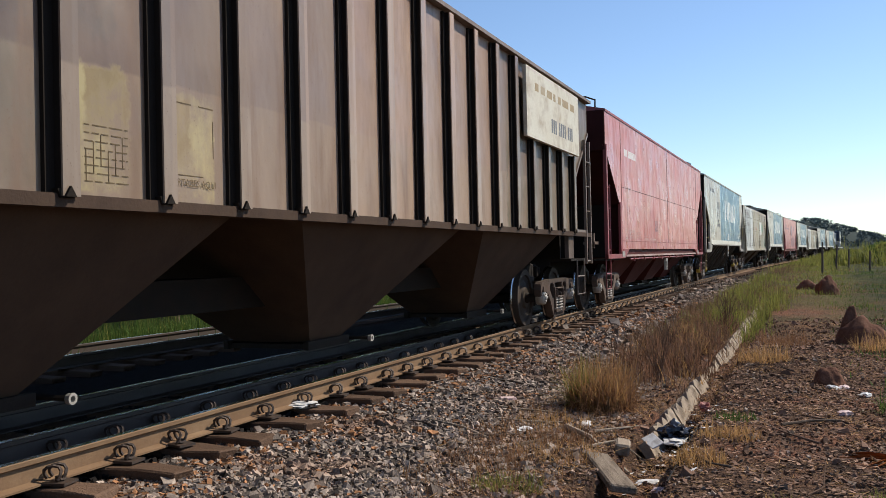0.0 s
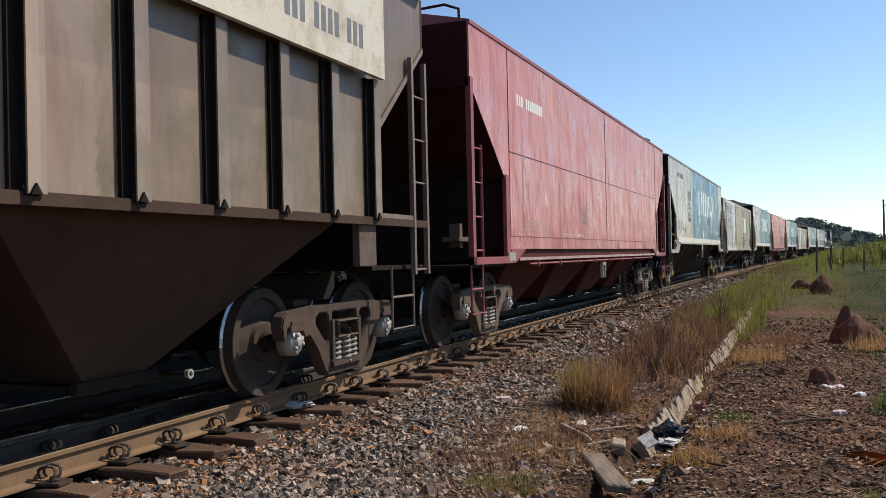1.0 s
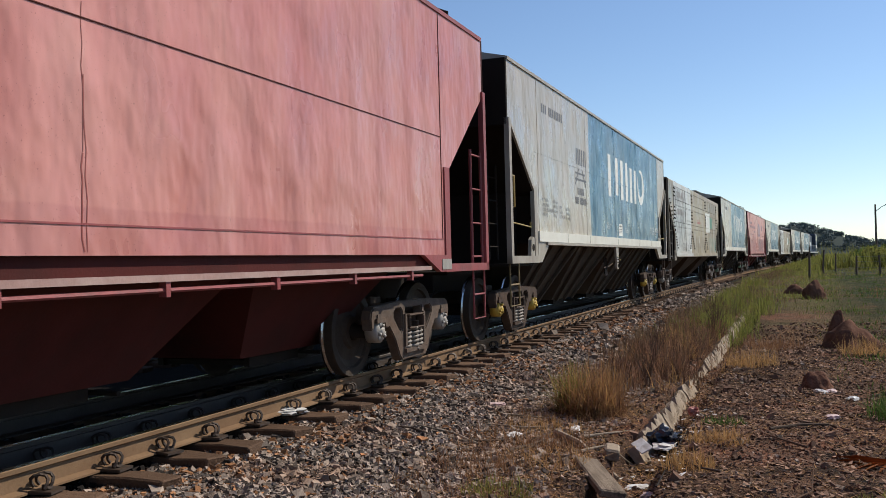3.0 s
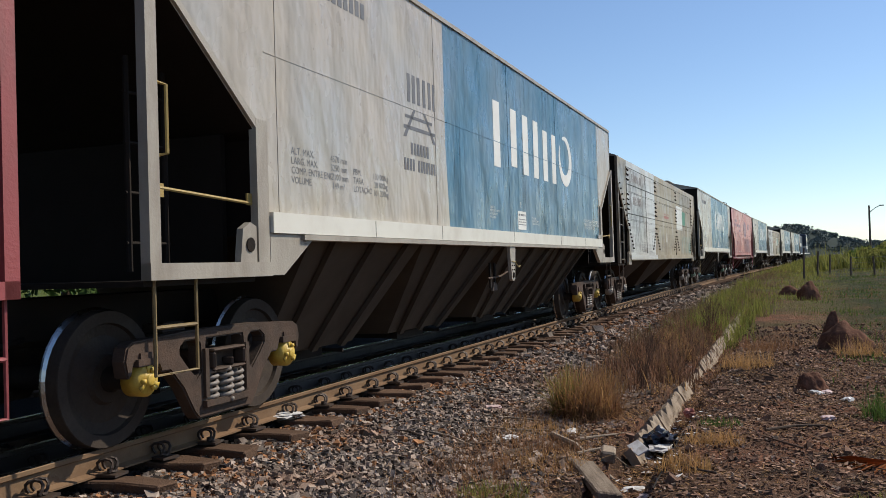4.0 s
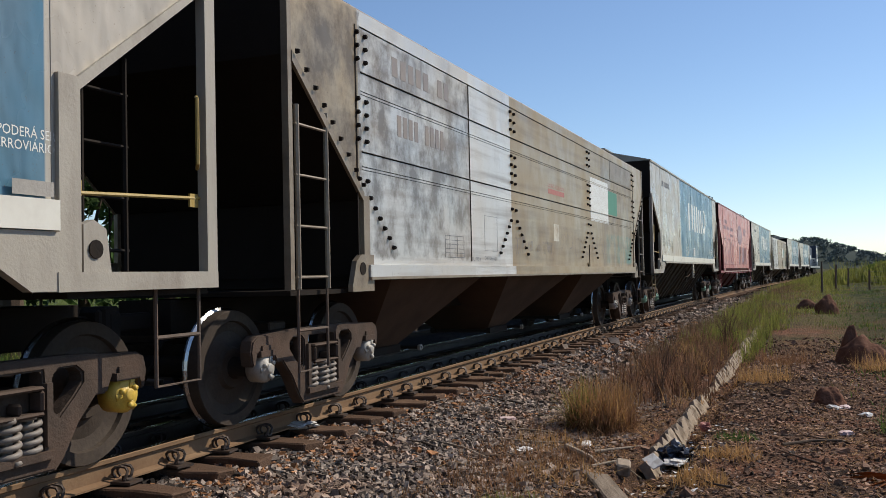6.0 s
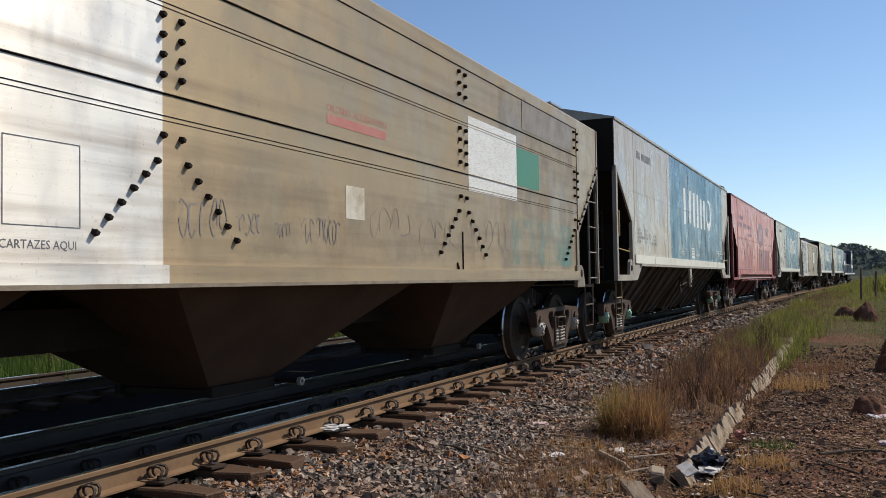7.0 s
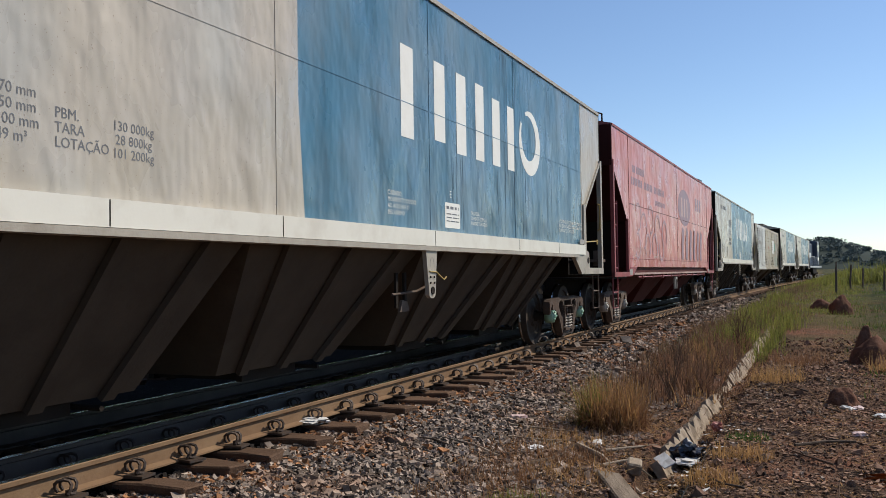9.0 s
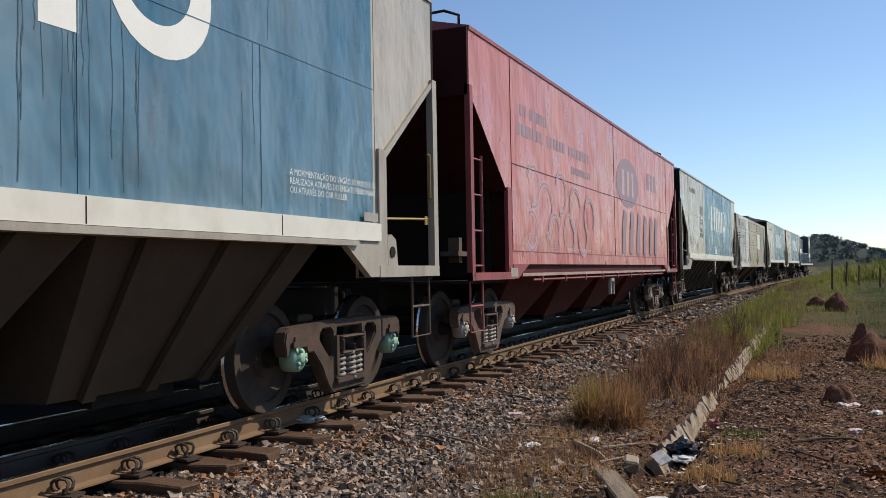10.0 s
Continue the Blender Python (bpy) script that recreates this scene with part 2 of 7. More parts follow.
GREY, BLUE, RED = (0.42, 0.37, 0.30), (0.036, 0.130, 0.202), (0.51, 0.175, 0.148)
M = {
    "rumo_body": wagon_paint("grey_and_blue_paint", [(GREY,), (BLUE, 5.42, 0.10), (GREY, 14.55, 0.0)], 0.30, (0.25, 0.21, 0.17), 0.22, streak=0.10, rust_amount=0.15, fade_amount=0.12, dents=1.0, haze=0.26, haze_colour=(0.24, 0.31, 0.36)),
    "grey": surface("grey_wagon_paint", (0.37, 0.33, 0.27), 0.5, second=(0.28, 0.25, 0.21), scale=2, stretch=(1, 1.5, 0.4), dirt=(0.12, 0.08, 0.05), dirt_scale=3, dirt_amount=0.4, fine_amount=0.04),
    "white": surface("glossy_white_paint", (0.70, 0.67, 0.59), 0.34, second=(0.58, 0.54, 0.46), scale=0.8, dirt=(0.3, 0.22, 0.15), dirt_scale=3, dirt_amount=0.25, fine_amount=0.02, bump=0.02),
    "decal": surface("white_lettering_paint", (0.78, 0.77, 0.72), 0.5, second=(0.62, 0.60, 0.55), scale=2, bump=0.05, fine_amount=0.04),
    "decal_dark": surface("dark_grey_lettering_paint", (0.10, 0.105, 0.12), 0.6, second=(0.2, 0.2, 0.2), scale=6, bump=0.05, fine_amount=0.04),
    "stencil_brown": surface("worn_brown_stencil_paint", (0.12, 0.085, 0.05), 0.7, second=(0.22, 0.16, 0.09), scale=14, bump=0.02),
    "run_red": surface("dark_rusty_run_off", (0.24, 0.045, 0.035), 0.6, second=(0.34, 0.09, 0.07), scale=7, bump=0),
    "red_pale": surface("chalky_pale_red_paint", (0.44, 0.30, 0.26), 0.5, second=(0.32, 0.14, 0.12), scale=3, dirt=(0.2, 0.1, 0.08), dirt_scale=4, dirt_amount=0.4),
    "run_blue": surface("dark_run_off_stain", (0.018, 0.06, 0.10), 0.5, second=(0.03, 0.09, 0.14), scale=6, bump=0),
    "decal_pale": surface("worn_pale_lettering_paint", (0.55, 0.42, 0.40), 0.6, second=(0.40, 0.18, 0.17), scale=9, bump=0.05),
    "red_body": wagon_paint("faded_red_paint", [(RED,), ("z", (0.42, 0.115, 0.11), 1.55)], 0.34, (0.20, 0.05, 0.05), 0.35, dents=1.0, streak=0.14, rust=(0.13, 0.03, 0.02), rust_amount=0.3, fade=(0.62, 0.34, 0.28), fade_amount=0.36, haze=0.25, haze_colour=(0.60, 0.34, 0.29), stains=[((0.40, 0.10, 0.095), 1.0, 7.0, 1.2, 2.3, 0.7)]),
    "red": surface("red_wagon_paint", (0.30, 0.06, 0.06), 0.55, second=(0.18, 0.04, 0.04), scale=2, stretch=(1, 1.5, 0.4), dirt=(0.09, 0.05, 0.04), dirt_scale=3, dirt_amount=0.5, fine_amount=0.04),
    "brown_body": wagon_paint("dirty_brown_paint", bays((0.285, 0.19, 0.138), 4) + [("z", (0.33, 0.23, 0.145), 2.35, 0.36)], 0.42, (0.17, 0.092, 0.05), 0.6, dents=0.4, streak=0.8, rust=(0.12, 0.05, 0.02), rust_amount=0.3, fade=(0.34, 0.26, 0.19), fade_amount=0.2, stains=[((0.10, 0.08, 0.065), 1.4, 3.4, 2.5, 4.1, 0.6), ((0.16, 0.125, 0.085), -0.5, 3.0, 1.5, 2.4, 0.8), ((0.125, 0.098, 0.055), 11.0, 16.2, 1.5, 3.6, 0.95), ((0.36, 0.29, 0.13), 3.0, 3.52, 1.58, 2.36, 0.95), ((0.20, 0.13, 0.05), 3.12, 3.5, 1.9, 2.36, 0.8), ((0.40, 0.32, 0.15), 3.82, 4.36, 1.58, 2.32, 0.95), ((0.22, 0.14, 0.06), 3.86, 4.1, 1.8, 2.3, 0.8)]),
    "brown_rib": wagon_paint("pale_brown_rib_paint", bays((0.33, 0.23, 0.175), 9) + [("z", (0.36, 0.275, 0.19), 2.30, 0.4)], 0.45, (0.18, 0.11, 0.065), 0.5, dents=0.1, streak=0.7, rust_amount=0.45, fade=(0.4, 0.33, 0.27), fade_amount=0.3, stains=[((0.125, 0.095, 0.055), 11.0, 16.2, 1.5, 3.6, 0.9)]),
    # near-black: shade between wagons and beside ribs is put into this colour
    "shade_black": surface("shade_black_steel", (0.02, 0.015, 0.012), 0.8, second=(0.012, 0.010, 0.008), scale=2),
    # the same shade painted into the red wagons' ends
    "red_end_shade": surface("shade_dark_red_sheet", (0.05, 0.013, 0.012), 0.8, second=(0.02, 0.009, 0.008), scale=2),
    "brown": surface("dirty_brown_steel", (0.20, 0.145, 0.11), 0.55, second=(0.12, 0.08, 0.06), scale=2, stretch=(1, 1.5, 0.4), dirt=(0.08, 0.04, 0.02), dirt_scale=4, dirt_amount=0.5),
    "tan_body": wagon_paint("bare_tan_aluminium", [((0.40, 0.31, 0.20),), ((0.60, 0.585, 0.55), 1.25, 0.0), ((0.66, 0.65, 0.62), 4.20, 0.0), ((0.37, 0.28, 0.165), 5.86, 0.0)], 0.43, (0.17, 0.115, 0.07), 0.35, dents=0.1, streak=0.55, metal=0.4, rust=(0.13, 0.08, 0.05), rust_amount=0.5, fade=(0.46, 0.35, 0.21), fade_amount=0.3, horizontal=True, stains=[((0.07, 0.05, 0.035), 1.25, 4.22, 1.36, 3.55, 0.75), ((0.10, 0.07, 0.045), 0.0, 1.3, 1.9, 3.7, 0.8), ((0.52, 0.46, 0.36), 15.35, 16.7, 1.9, 3.7, 0.7), ((0.13, 0.09, 0.06), 6.0, 11.0, 1.36, 2.0, 0.35), ((0.15, 0.11, 0.075), 11.8, 15.4, 1.3, 3.6, 0.65), ((0.07, 0.21, 0.17), 12.2, 15.0, 1.36, 2.0, 0.75), ((0.10, 0.25, 0.20), 13.2, 14.9, 1.36, 1.8, 0.6)]),
    "tan": surface("dull_tan_metal", (0.30, 0.24, 0.17), 0.45, metal=0.3, second=(0.18, 0.13, 0.09), scale=3, dirt=(0.08, 0.05, 0.03), dirt_scale=4, dirt_amount=0.5),
    # grimy steel, darkened further for the shade under the wagon bodies
    "hopper_grey": surface("grimy_shaded_hopper_steel", (0.085, 0.064, 0.047), 0.7, second=(0.05, 0.038, 0.029), scale=1.5, dirt=(0.05, 0.035, 0.025), dirt_scale=2, dirt_amount=0.5),
    "hopper_brown": surface("grimy_shaded_brown_hopper_steel", (0.078, 0.049, 0.034), 0.7, second=(0.042, 0.028, 0.021), scale=1.5, dirt=(0.04, 0.025, 0.02), dirt_scale=2, dirt_amount=0.5),
    "hopper_red": surface("grimy_shaded_red_hopper_steel", (0.085, 0.02, 0.018), 0.7, second=(0.045, 0.014, 0.012), scale=1.5, dirt=(0.04, 0.02, 0.018), dirt_scale=2, dirt_amount=0.5),
    "dark_steel": surface("dark_oily_steel", (0.018, 0.015, 0.013), 0.75, metal=0.0, second=(0.036, 0.025, 0.018), scale=4),
    "cast": surface("dusty_cast_steel", (0.15, 0.115, 0.093), 0.75, second=(0.04, 0.029, 0.022), scale=5, dirt=(0.16, 0.085, 0.05), dirt_scale=3, dirt_amount=0.4, bump=0.3),
    # cast steel again, darkened for the shade the bodies throw on the bogies
    "cast_shaded": surface("shade_dark_cast_steel", (0.085, 0.062, 0.049), 0.7, second=(0.03, 0.023, 0.019), scale=4, dirt=(0.17, 0.10, 0.07), dirt_scale=2.5, dirt_amount=0.35, bump=0.3),
    "spring": surface("dusty_spring_steel", (0.22, 0.19, 0.165), 0.6, second=(0.1, 0.08, 0.06), scale=6),
    "wheel_dust": surface("dusty_wheel_steel", (0.065, 0.05, 0.04), 0.7, second=(0.035, 0.028, 0.024), scale=3, dirt=(0.14, 0.11, 0.085), dirt_scale=2, dirt_amount=0.5, fine_amount=0.3),
    "tread": surface("polished_wheel_tread", (0.5, 0.5, 0.5), 0.25, metal=1.0, scale=3, bump=0.03),
    "cap_yellow": surface("yellow_bearing_cap_paint", (0.60, 0.40, 0.06), 0.5, scale=8),
    "cap_green": surface("pale_green_bearing_cap_paint", (0.25, 0.42, 0.30), 0.5, scale=8),
    "cap_grey": surface("grey_bearing_cap_paint", (0.36, 0.33, 0.29), 0.5, scale=8),
    "yellow": surface("yellow_handle_paint", (0.42, 0.29, 0.08), 0.5, scale=8),
    "step_worn": surface("worn_yellow_step_paint", (0.28, 0.19, 0.07), 0.6, second=(0.07, 0.05, 0.035), scale=7, fine_amount=0.3),
    "rail_side": surface("rusty_rail_steel", (0.21, 0.13, 0.075), 0.75, second=(0.11, 0.06, 0.034), scale=4, stretch=(1, 0.5, 1), dirt=(0.27, 0.19, 0.115), dirt_scale=3, dirt_amount=0.4),
    "rail_top": surface("polished_rail_head", (0.70, 0.69, 0.68), 0.18, metal=1.0, second=(0.4, 0.36, 0.33), scale=5, stretch=(1, 0.1, 1), bump=0.03),
    "wood": surface("weathered_sleeper_wood", (0.135, 0.082, 0.054), 0.9, second=(0.06, 0.038, 0.028), scale=6, stretch=(0.4, 4, 4), fine=60, bump=0.6, by_piece=0.25),
    "clip": surface("black_rail_clip", (0.045, 0.035, 0.03), 0.6, metal=0.4, second=(0.11, 0.06, 0.035), scale=12),
    "ballast": surface("ballast_stone", (0.27, 0.215, 0.175), 0.8, second=(0.07, 0.055, 0.046), scale=9, dirt=(0.20, 0.105, 0.06), dirt_scale=1.2, dirt_amount=0.75, fine=60, bump=0.3, island=0.9),
    # shade under the train is put into this stone colour
    "ballast_shade": surface("shade_dark_ballast", (0.022, 0.018, 0.016), 0.8, second=(0.012, 0.010, 0.009), scale=12, fine=60, bump=0.3, island=0.5),
    "ballast_rust": surface("rusty_ballast_stone", (0.30, 0.145, 0.07), 0.9, second=(0.11, 0.055, 0.03), scale=9, fine=60, bump=0.3, island=0.5),
    "concrete": surface("old_concrete", (0.36, 0.29, 0.22), 0.9, second=(0.20, 0.15, 0.11), scale=3, dirt=(0.07, 0.05, 0.035), dirt_scale=5, dirt_amount=0.8, fine=70, bump=0.5),
    "straw": surface("dry_straw", (0.45, 0.275, 0.12), 0.8, second=(0.33, 0.16, 0.06), scale=2, bump=0, island=0.4, translucent=0.45),
    "straw_red": surface("reddish_dry_grass", (0.29, 0.155, 0.08), 0.8, second=(0.18, 0.092, 0.052), scale=2, bump=0, island=0.4, translucent=0.3),
    "straw_dull": surface("dull_dry_grass", (0.205, 0.135, 0.082), 0.85, second=(0.12, 0.076, 0.050), scale=2, bump=0, island=0.5, translucent=0.3),
    "weed_brown": surface("brown_dry_weed", (0.23, 0.125, 0.078), 0.85, second=(0.09, 0.053, 0.037), scale=5, bump=0, island=0.8, translucent=0.3),
    "dead_leaf": surface("dead_leaf", (0.27, 0.165, 0.115), 0.85, second=(0.05, 0.03, 0.02), scale=2, bump=0, island=0.7),
    # darker copy of the rail steel, with the shade under the train painted in
    "rail_dark": surface("shade_dark_rail_steel", (0.05, 0.034, 0.025), 0.6, second=(0.03, 0.022, 0.018), scale=4),
    "grass": surface("yellow_green_grass", (0.17, 0.19, 0.045), 0.75, second=(0.32, 0.27, 0.085), scale=1.2, bump=0, island=0.45, translucent=0.45),
    "grass_green": surface("fresh_green_grass", (0.075, 0.13, 0.028), 0.7, second=(0.105, 0.15, 0.038), scale=1.2, bump=0, island=0.4, translucent=0.35),
    "leaf": surface("tree_leaf", (0.045, 0.085, 0.022), 0.7, second=(0.07, 0.11, 0.03), scale=0.8, bump=0, island=0.45, translucent=0.25),
    # pale blue-grey: the haze of distance is mixed into the leaf colour
    "far_leaf": surface("hazy_distant_tree_leaf", (0.10, 0.125, 0.12), 0.9, second=(0.13, 0.15, 0.145), scale=0.2, bump=0, island=0.4),
    "bark": surface("grey_brown_bark", (0.11, 0.08, 0.06), 0.95, second=(0.06, 0.045, 0.035), scale=6, bump=0.6),
    "twig": surface("dry_brown_twig", (0.13, 0.08, 0.055), 0.9, scale=6),
    "clod": surface("brown_earth_clod", (0.17, 0.10, 0.07), 0.95, second=(0.065, 0.043, 0.033), scale=9, bump=0.3, island=0.6),
    "clay": surface("red_termite_clay", (0.17, 0.078, 0.05), 0.95, second=(0.075, 0.04, 0.028), scale=7, fine=18, fine_amount=0.4, bump=1.0),
    "post": surface("weathered_post_wood", (0.13, 0.10, 0.08), 0.95, scale=6, stretch=(4, 4, 0.5), bump=0.5),
    "old_timber": surface("rotten_grey_timber", (0.24, 0.19, 0.145), 0.95, second=(0.07, 0.05, 0.038), scale=5, stretch=(8, 0.7, 8), fine=50, bump=0.8, dirt=(0.05, 0.035, 0.025), dirt_scale=4, dirt_amount=0.7),
    "hill": surface("distant_wooded_slope", (0.03, 0.042, 0.036), 0.95, second=(0.042, 0.055, 0.048), scale=0.05),
    "litter": surface("white_plastic_litter", (0.66, 0.65, 0.64), 0.5, second=(0.42, 0.39, 0.36), scale=9, bump=0.05, dirt=(0.2, 0.14, 0.1), dirt_scale=12, dirt_amount=0.6),
    "bag": surface("black_plastic_bag", (0.015, 0.016, 0.025), 0.25, scale=5, bump=0.05),
    "frond": surface("dead_palm_leaf", (0.36, 0.12, 0.035), 0.75, second=(0.22, 0.08, 0.03), scale=6, bump=0.05, translucent=0.2),
    "galvanised": surface("galvanised_steel", (0.35, 0.35, 0.35), 0.5, metal=0.6, scale=5),
    "loco": surface("dark_blue_locomotive_paint", (0.02, 0.035, 0.07), 0.4, second=(0.035, 0.04, 0.05), scale=2),
    "glass": surface("dark_cab_glass", (0.02, 0.025, 0.03), 0.08, scale=2, bump=0),
    "white_panel": surface("worn_white_panel_paint", (0.74, 0.73, 0.69), 0.4, second=(0.56, 0.53, 0.47), scale=3, stretch=(1, 0.5, 3), dirt=(0.36, 0.28, 0.18), dirt_scale=22, dirt_amount=0.6, fine=90, fine_amount=0.06, bump=0.05),
    "end_panel": surface("dull_white_end_paint", (0.24, 0.22, 0.19), 0.7, second=(0.12, 0.10, 0.08), scale=3, dirt=(0.05, 0.04, 0.03), dirt_scale=3, dirt_amount=0.7),
    "sticker_green": surface("faded_green_paint", (0.035, 0.20, 0.11), 0.5, second=(0.10, 0.22, 0.15), scale=4, bump=0.05, fine_amount=0.04),
    "sticker_red": surface("faded_red_lettering_paint", (0.42, 0.12, 0.10), 0.6, second=(0.45, 0.28, 0.2), scale=8, bump=0.05),
    "sign_board": surface("stained_cream_board", (0.62, 0.58, 0.47), 0.55, second=(0.5, 0.42, 0.3), scale=2, dirt=(0.22, 0.12, 0.05), dirt_scale=4, dirt_amount=0.5),
    "graffiti": surface("thin_grey_spray_paint", (0.22, 0.19, 0.18), 0.6, second=(0.3, 0.25, 0.2), scale=4, bump=0.02),
    "ochre_patch": surface("ochre_stained_paint", (0.36, 0.25, 0.105), 0.55, second=(0.22, 0.15, 0.07), scale=3, dirt=(0.42, 0.36, 0.26), dirt_scale=4, dirt_amount=0.6),
    "graffiti_pale": surface("pale_pink_spray_paint", (0.55, 0.36, 0.36), 0.6, second=(0.48, 0.22, 0.22), scale=4, bump=0.02),
    "logo_grey": surface("greyish_blue_spray_paint", (0.27, 0.21, 0.25), 0.6, second=(0.4, 0.22, 0.24), scale=4, bump=0.02),
}


def ground_material():
    """Earth whose colour follows the lie of the land: brown litter, red earth, grassy green far off, a bed by the rails
    painted near-black for the train's shade.
    """
    m = bpy.data.materials.new("earth_and_litter")
    m.use_nodes = True
    n, l = m.node_tree.nodes, m.node_tree.links
    b = n["Principled BSDF"]
    tc = n.new("ShaderNodeTexCoord")
    sep = n.new("ShaderNodeSeparateXYZ")
    l.new(tc.outputs["Object"], sep.inputs[0])

    def noise_node(s, detail=6):
        q = n.new("ShaderNodeTexNoise")
        q.inputs["Scale"].default_value, q.inputs["Detail"].default_value, q.inputs["Roughness"].default_value = s, detail, 0.65
        l.new(tc.outputs["Object"], q.inputs["Vector"])
        return q.outputs[0]

    def rng(v, lo, hi):
        q = n.new("ShaderNodeMapRange")
        q.inputs[1].default_value, q.inputs[2].default_value = lo, hi
        l.new(v, q.inputs[0])
        return q.outputs[0]

    def mul(a, c):
        q = n.new("ShaderNodeMath")
        q.operation = "MULTIPLY"
        l.new(a, q.inputs[0])
        if isinstance(c, (int, float)):
            q.inputs[1].default_value = c
        else:
            l.new(c, q.inputs[1])
        return q.outputs[0]

    def mix(f, a, c):
        q = n.new("ShaderNodeMix")
        q.data_type = "RGBA"
        l.new(f, q.inputs[0])
        for s, v in ((q.inputs[6], a), (q.inputs[7], c)):
            if isinstance(v, tuple):
                s.default_value = (*v, 1)
            else:
                l.new(v, s)
        return q.outputs[2]

    col = mix(rng(noise_node(1.3), 0.4, 0.65), (0.19, 0.107, 0.068), (0.042, 0.028, 0.021))
    col = mix(mul(rng(noise_node(0.9), 0.50, 0.62), 0.7), col, (0.26, 0.115, 0.07))
    col = mix(mul(rng(noise_node(14.0), 0.55, 0.66), 0.7), col, (0.20, 0.125, 0.07))
    far = rng(sep.outputs["Y"], 16.0, 30.0)
    col = mix(mul(far, rng(noise_node(0.35), 0.38, 0.55)), col, (0.12, 0.11, 0.042))
    field = rng(sep.outputs["X"], 0.8, 2.2)
    col = mix(mul(mul(field, rng(sep.outputs["Y"], 11.0, 18.0)), rng(noise_node(0.8), 0.35, 0.55)), col, (0.045, 0.055, 0.022))
    # the train's shade on the track bed, painted near-black
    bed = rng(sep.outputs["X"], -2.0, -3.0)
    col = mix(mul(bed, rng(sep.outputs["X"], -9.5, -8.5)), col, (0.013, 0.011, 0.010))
    left = rng(sep.outputs["X"], -10.5, -11.5)
    col = mix(left, col, (0.10, 0.13, 0.03))
    col = mix(mul(rng(noise_node(38.0, 4), 0.46, 0.62), 0.75), col, (0.03, 0.024, 0.02))
    l.new(col, b.inputs["Base Color"])
    b.inputs["Roughness"].default_value = 0.95
    b.inputs["Specular IOR Level"].default_value = 0.05
    bp = n.new("ShaderNodeBump")
    bp.inputs["Strength"].default_value, bp.inputs["Distance"].default_value = 1.0, 0.09
    l.new(noise_node(18.0), bp.inputs["Height"])
    l.new(bp.outputs[0], b.inputs["Normal"])
    return m


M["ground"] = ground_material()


# ---------------------------------------------------------------- small builders
def box(bm, x0, x1, y0, y1, z0, z1):
    v = [bm.verts.new(p) for p in ((x0, y0, z0), (x1, y0, z0), (x1, y1, z0), (x0, y1, z0), (x0, y0, z1), (x1, y0, z1), (x1, y1, z1), (x0, y1, z1))]
    for f in ((3, 2, 1, 0), (4, 5, 6, 7), (0, 1, 5, 4), (1, 2, 6, 5), (2, 3, 7, 6), (3, 0, 4, 7)):
        bm.faces.new([v[i] for i in f])
    return v


def boxes(*rows):
    bm = bmesh.new()
    for r in rows:
        box(bm, *r)
    return bm


def bevelled(bm, size):
    bmesh.ops.bevel(bm, geom=list(bm.edges), offset=size, segments=1, affect="EDGES", clamp_overlap=True)
    return bm


def prism(bm, outline, x0, x1):
    """A plate: an outline in y and z, from x0 to x1."""
    a = [bm.verts.new((x0, y, z)) for y, z in outline]
    b = [bm.verts.new((x1, y, z)) for y, z in outline]
    k = len(outline)
    bm.faces.new(a)
    bm.faces.new(b[::-1])
    for i in range(k):
        bm.faces.new((a[i], b[i], b[(i + 1) % k], a[(i + 1) % k]))
    bmesh.ops.recalc_face_normals(bm, faces=bm.faces)
    return bm


def tube(bm, points, r, n=6):
    pts = [Vector(p) for p in points]
    rings = []
    for i, p in enumerate(pts):
        d = (pts[min(i + 1, len(pts) - 1)] - pts[max(i - 1, 0)]).normalized()
        u = d.orthogonal().normalized()
        if rings:
            u = (last - d * last.dot(d)).normalized()
        last = u
        w = d.cross(u)
        rr = r[i] if isinstance(r, (list, tuple)) else r
        rings.append([bm.verts.new(p + (u * math.cos(2 * math.pi * k / n) + w * math.sin(2 * math.pi * k / n)) * rr) for k in range(n)])
    for a, b in zip(rings, rings[1:]):
        for k in range(n):
            bm.faces.new((a[k], a[(k + 1) % n], b[(k + 1) % n], b[k]))
    bm.faces.new(rings[0][::-1])
    bm.faces.new(rings[-1])
    return bm


def lathe_x(bm, profile, n=28):
    """A solid of revolution about the x axis; profile of (x, radius)."""
    rings = [[bm.verts.new((x, r * math.cos(2 * math.pi * k / n), r * math.sin(2 * math.pi * k / n))) for k in range(n)] for x, r in profile]
    for a, b in zip(rings, rings[1:]):
        for k in range(n):
            bm.faces.new((a[k], a[(k + 1) % n], b[(k + 1) % n], b[k]))
    bm.faces.new(rings[0][::-1])
    bm.faces.new(rings[-1])
    bmesh.ops.recalc_face_normals(bm, faces=bm.faces)
    return bm


def smooth(me):
    me.polygons.foreach_set("use_smooth", [True] * len(me.polygons))
    return me


def to_mesh(name, bm, material):
    me = bpy.data.meshes.new(name)
    bm.to_mesh(me)
    bm.free()
    me.materials.append(M[material])
    return me


def part(name, bm, material, parent, label="", place=None, soft=False):
    me = bm if isinstance(bm, bpy.types.Mesh) else to_mesh(name, bm, material)
    if soft:
        smooth(me)
    ob = new(name, me)
    ob.parent = parent
    if place is not None:
        ob.matrix_basis = place
    if label:
        tagged(ob, label)
    return ob


def raw_mesh(name, verts, faces, material):
    me = bpy.data.meshes.new(name)
    me.from_pydata(verts, [], faces)
    me.materials.append(M[material])
    return me


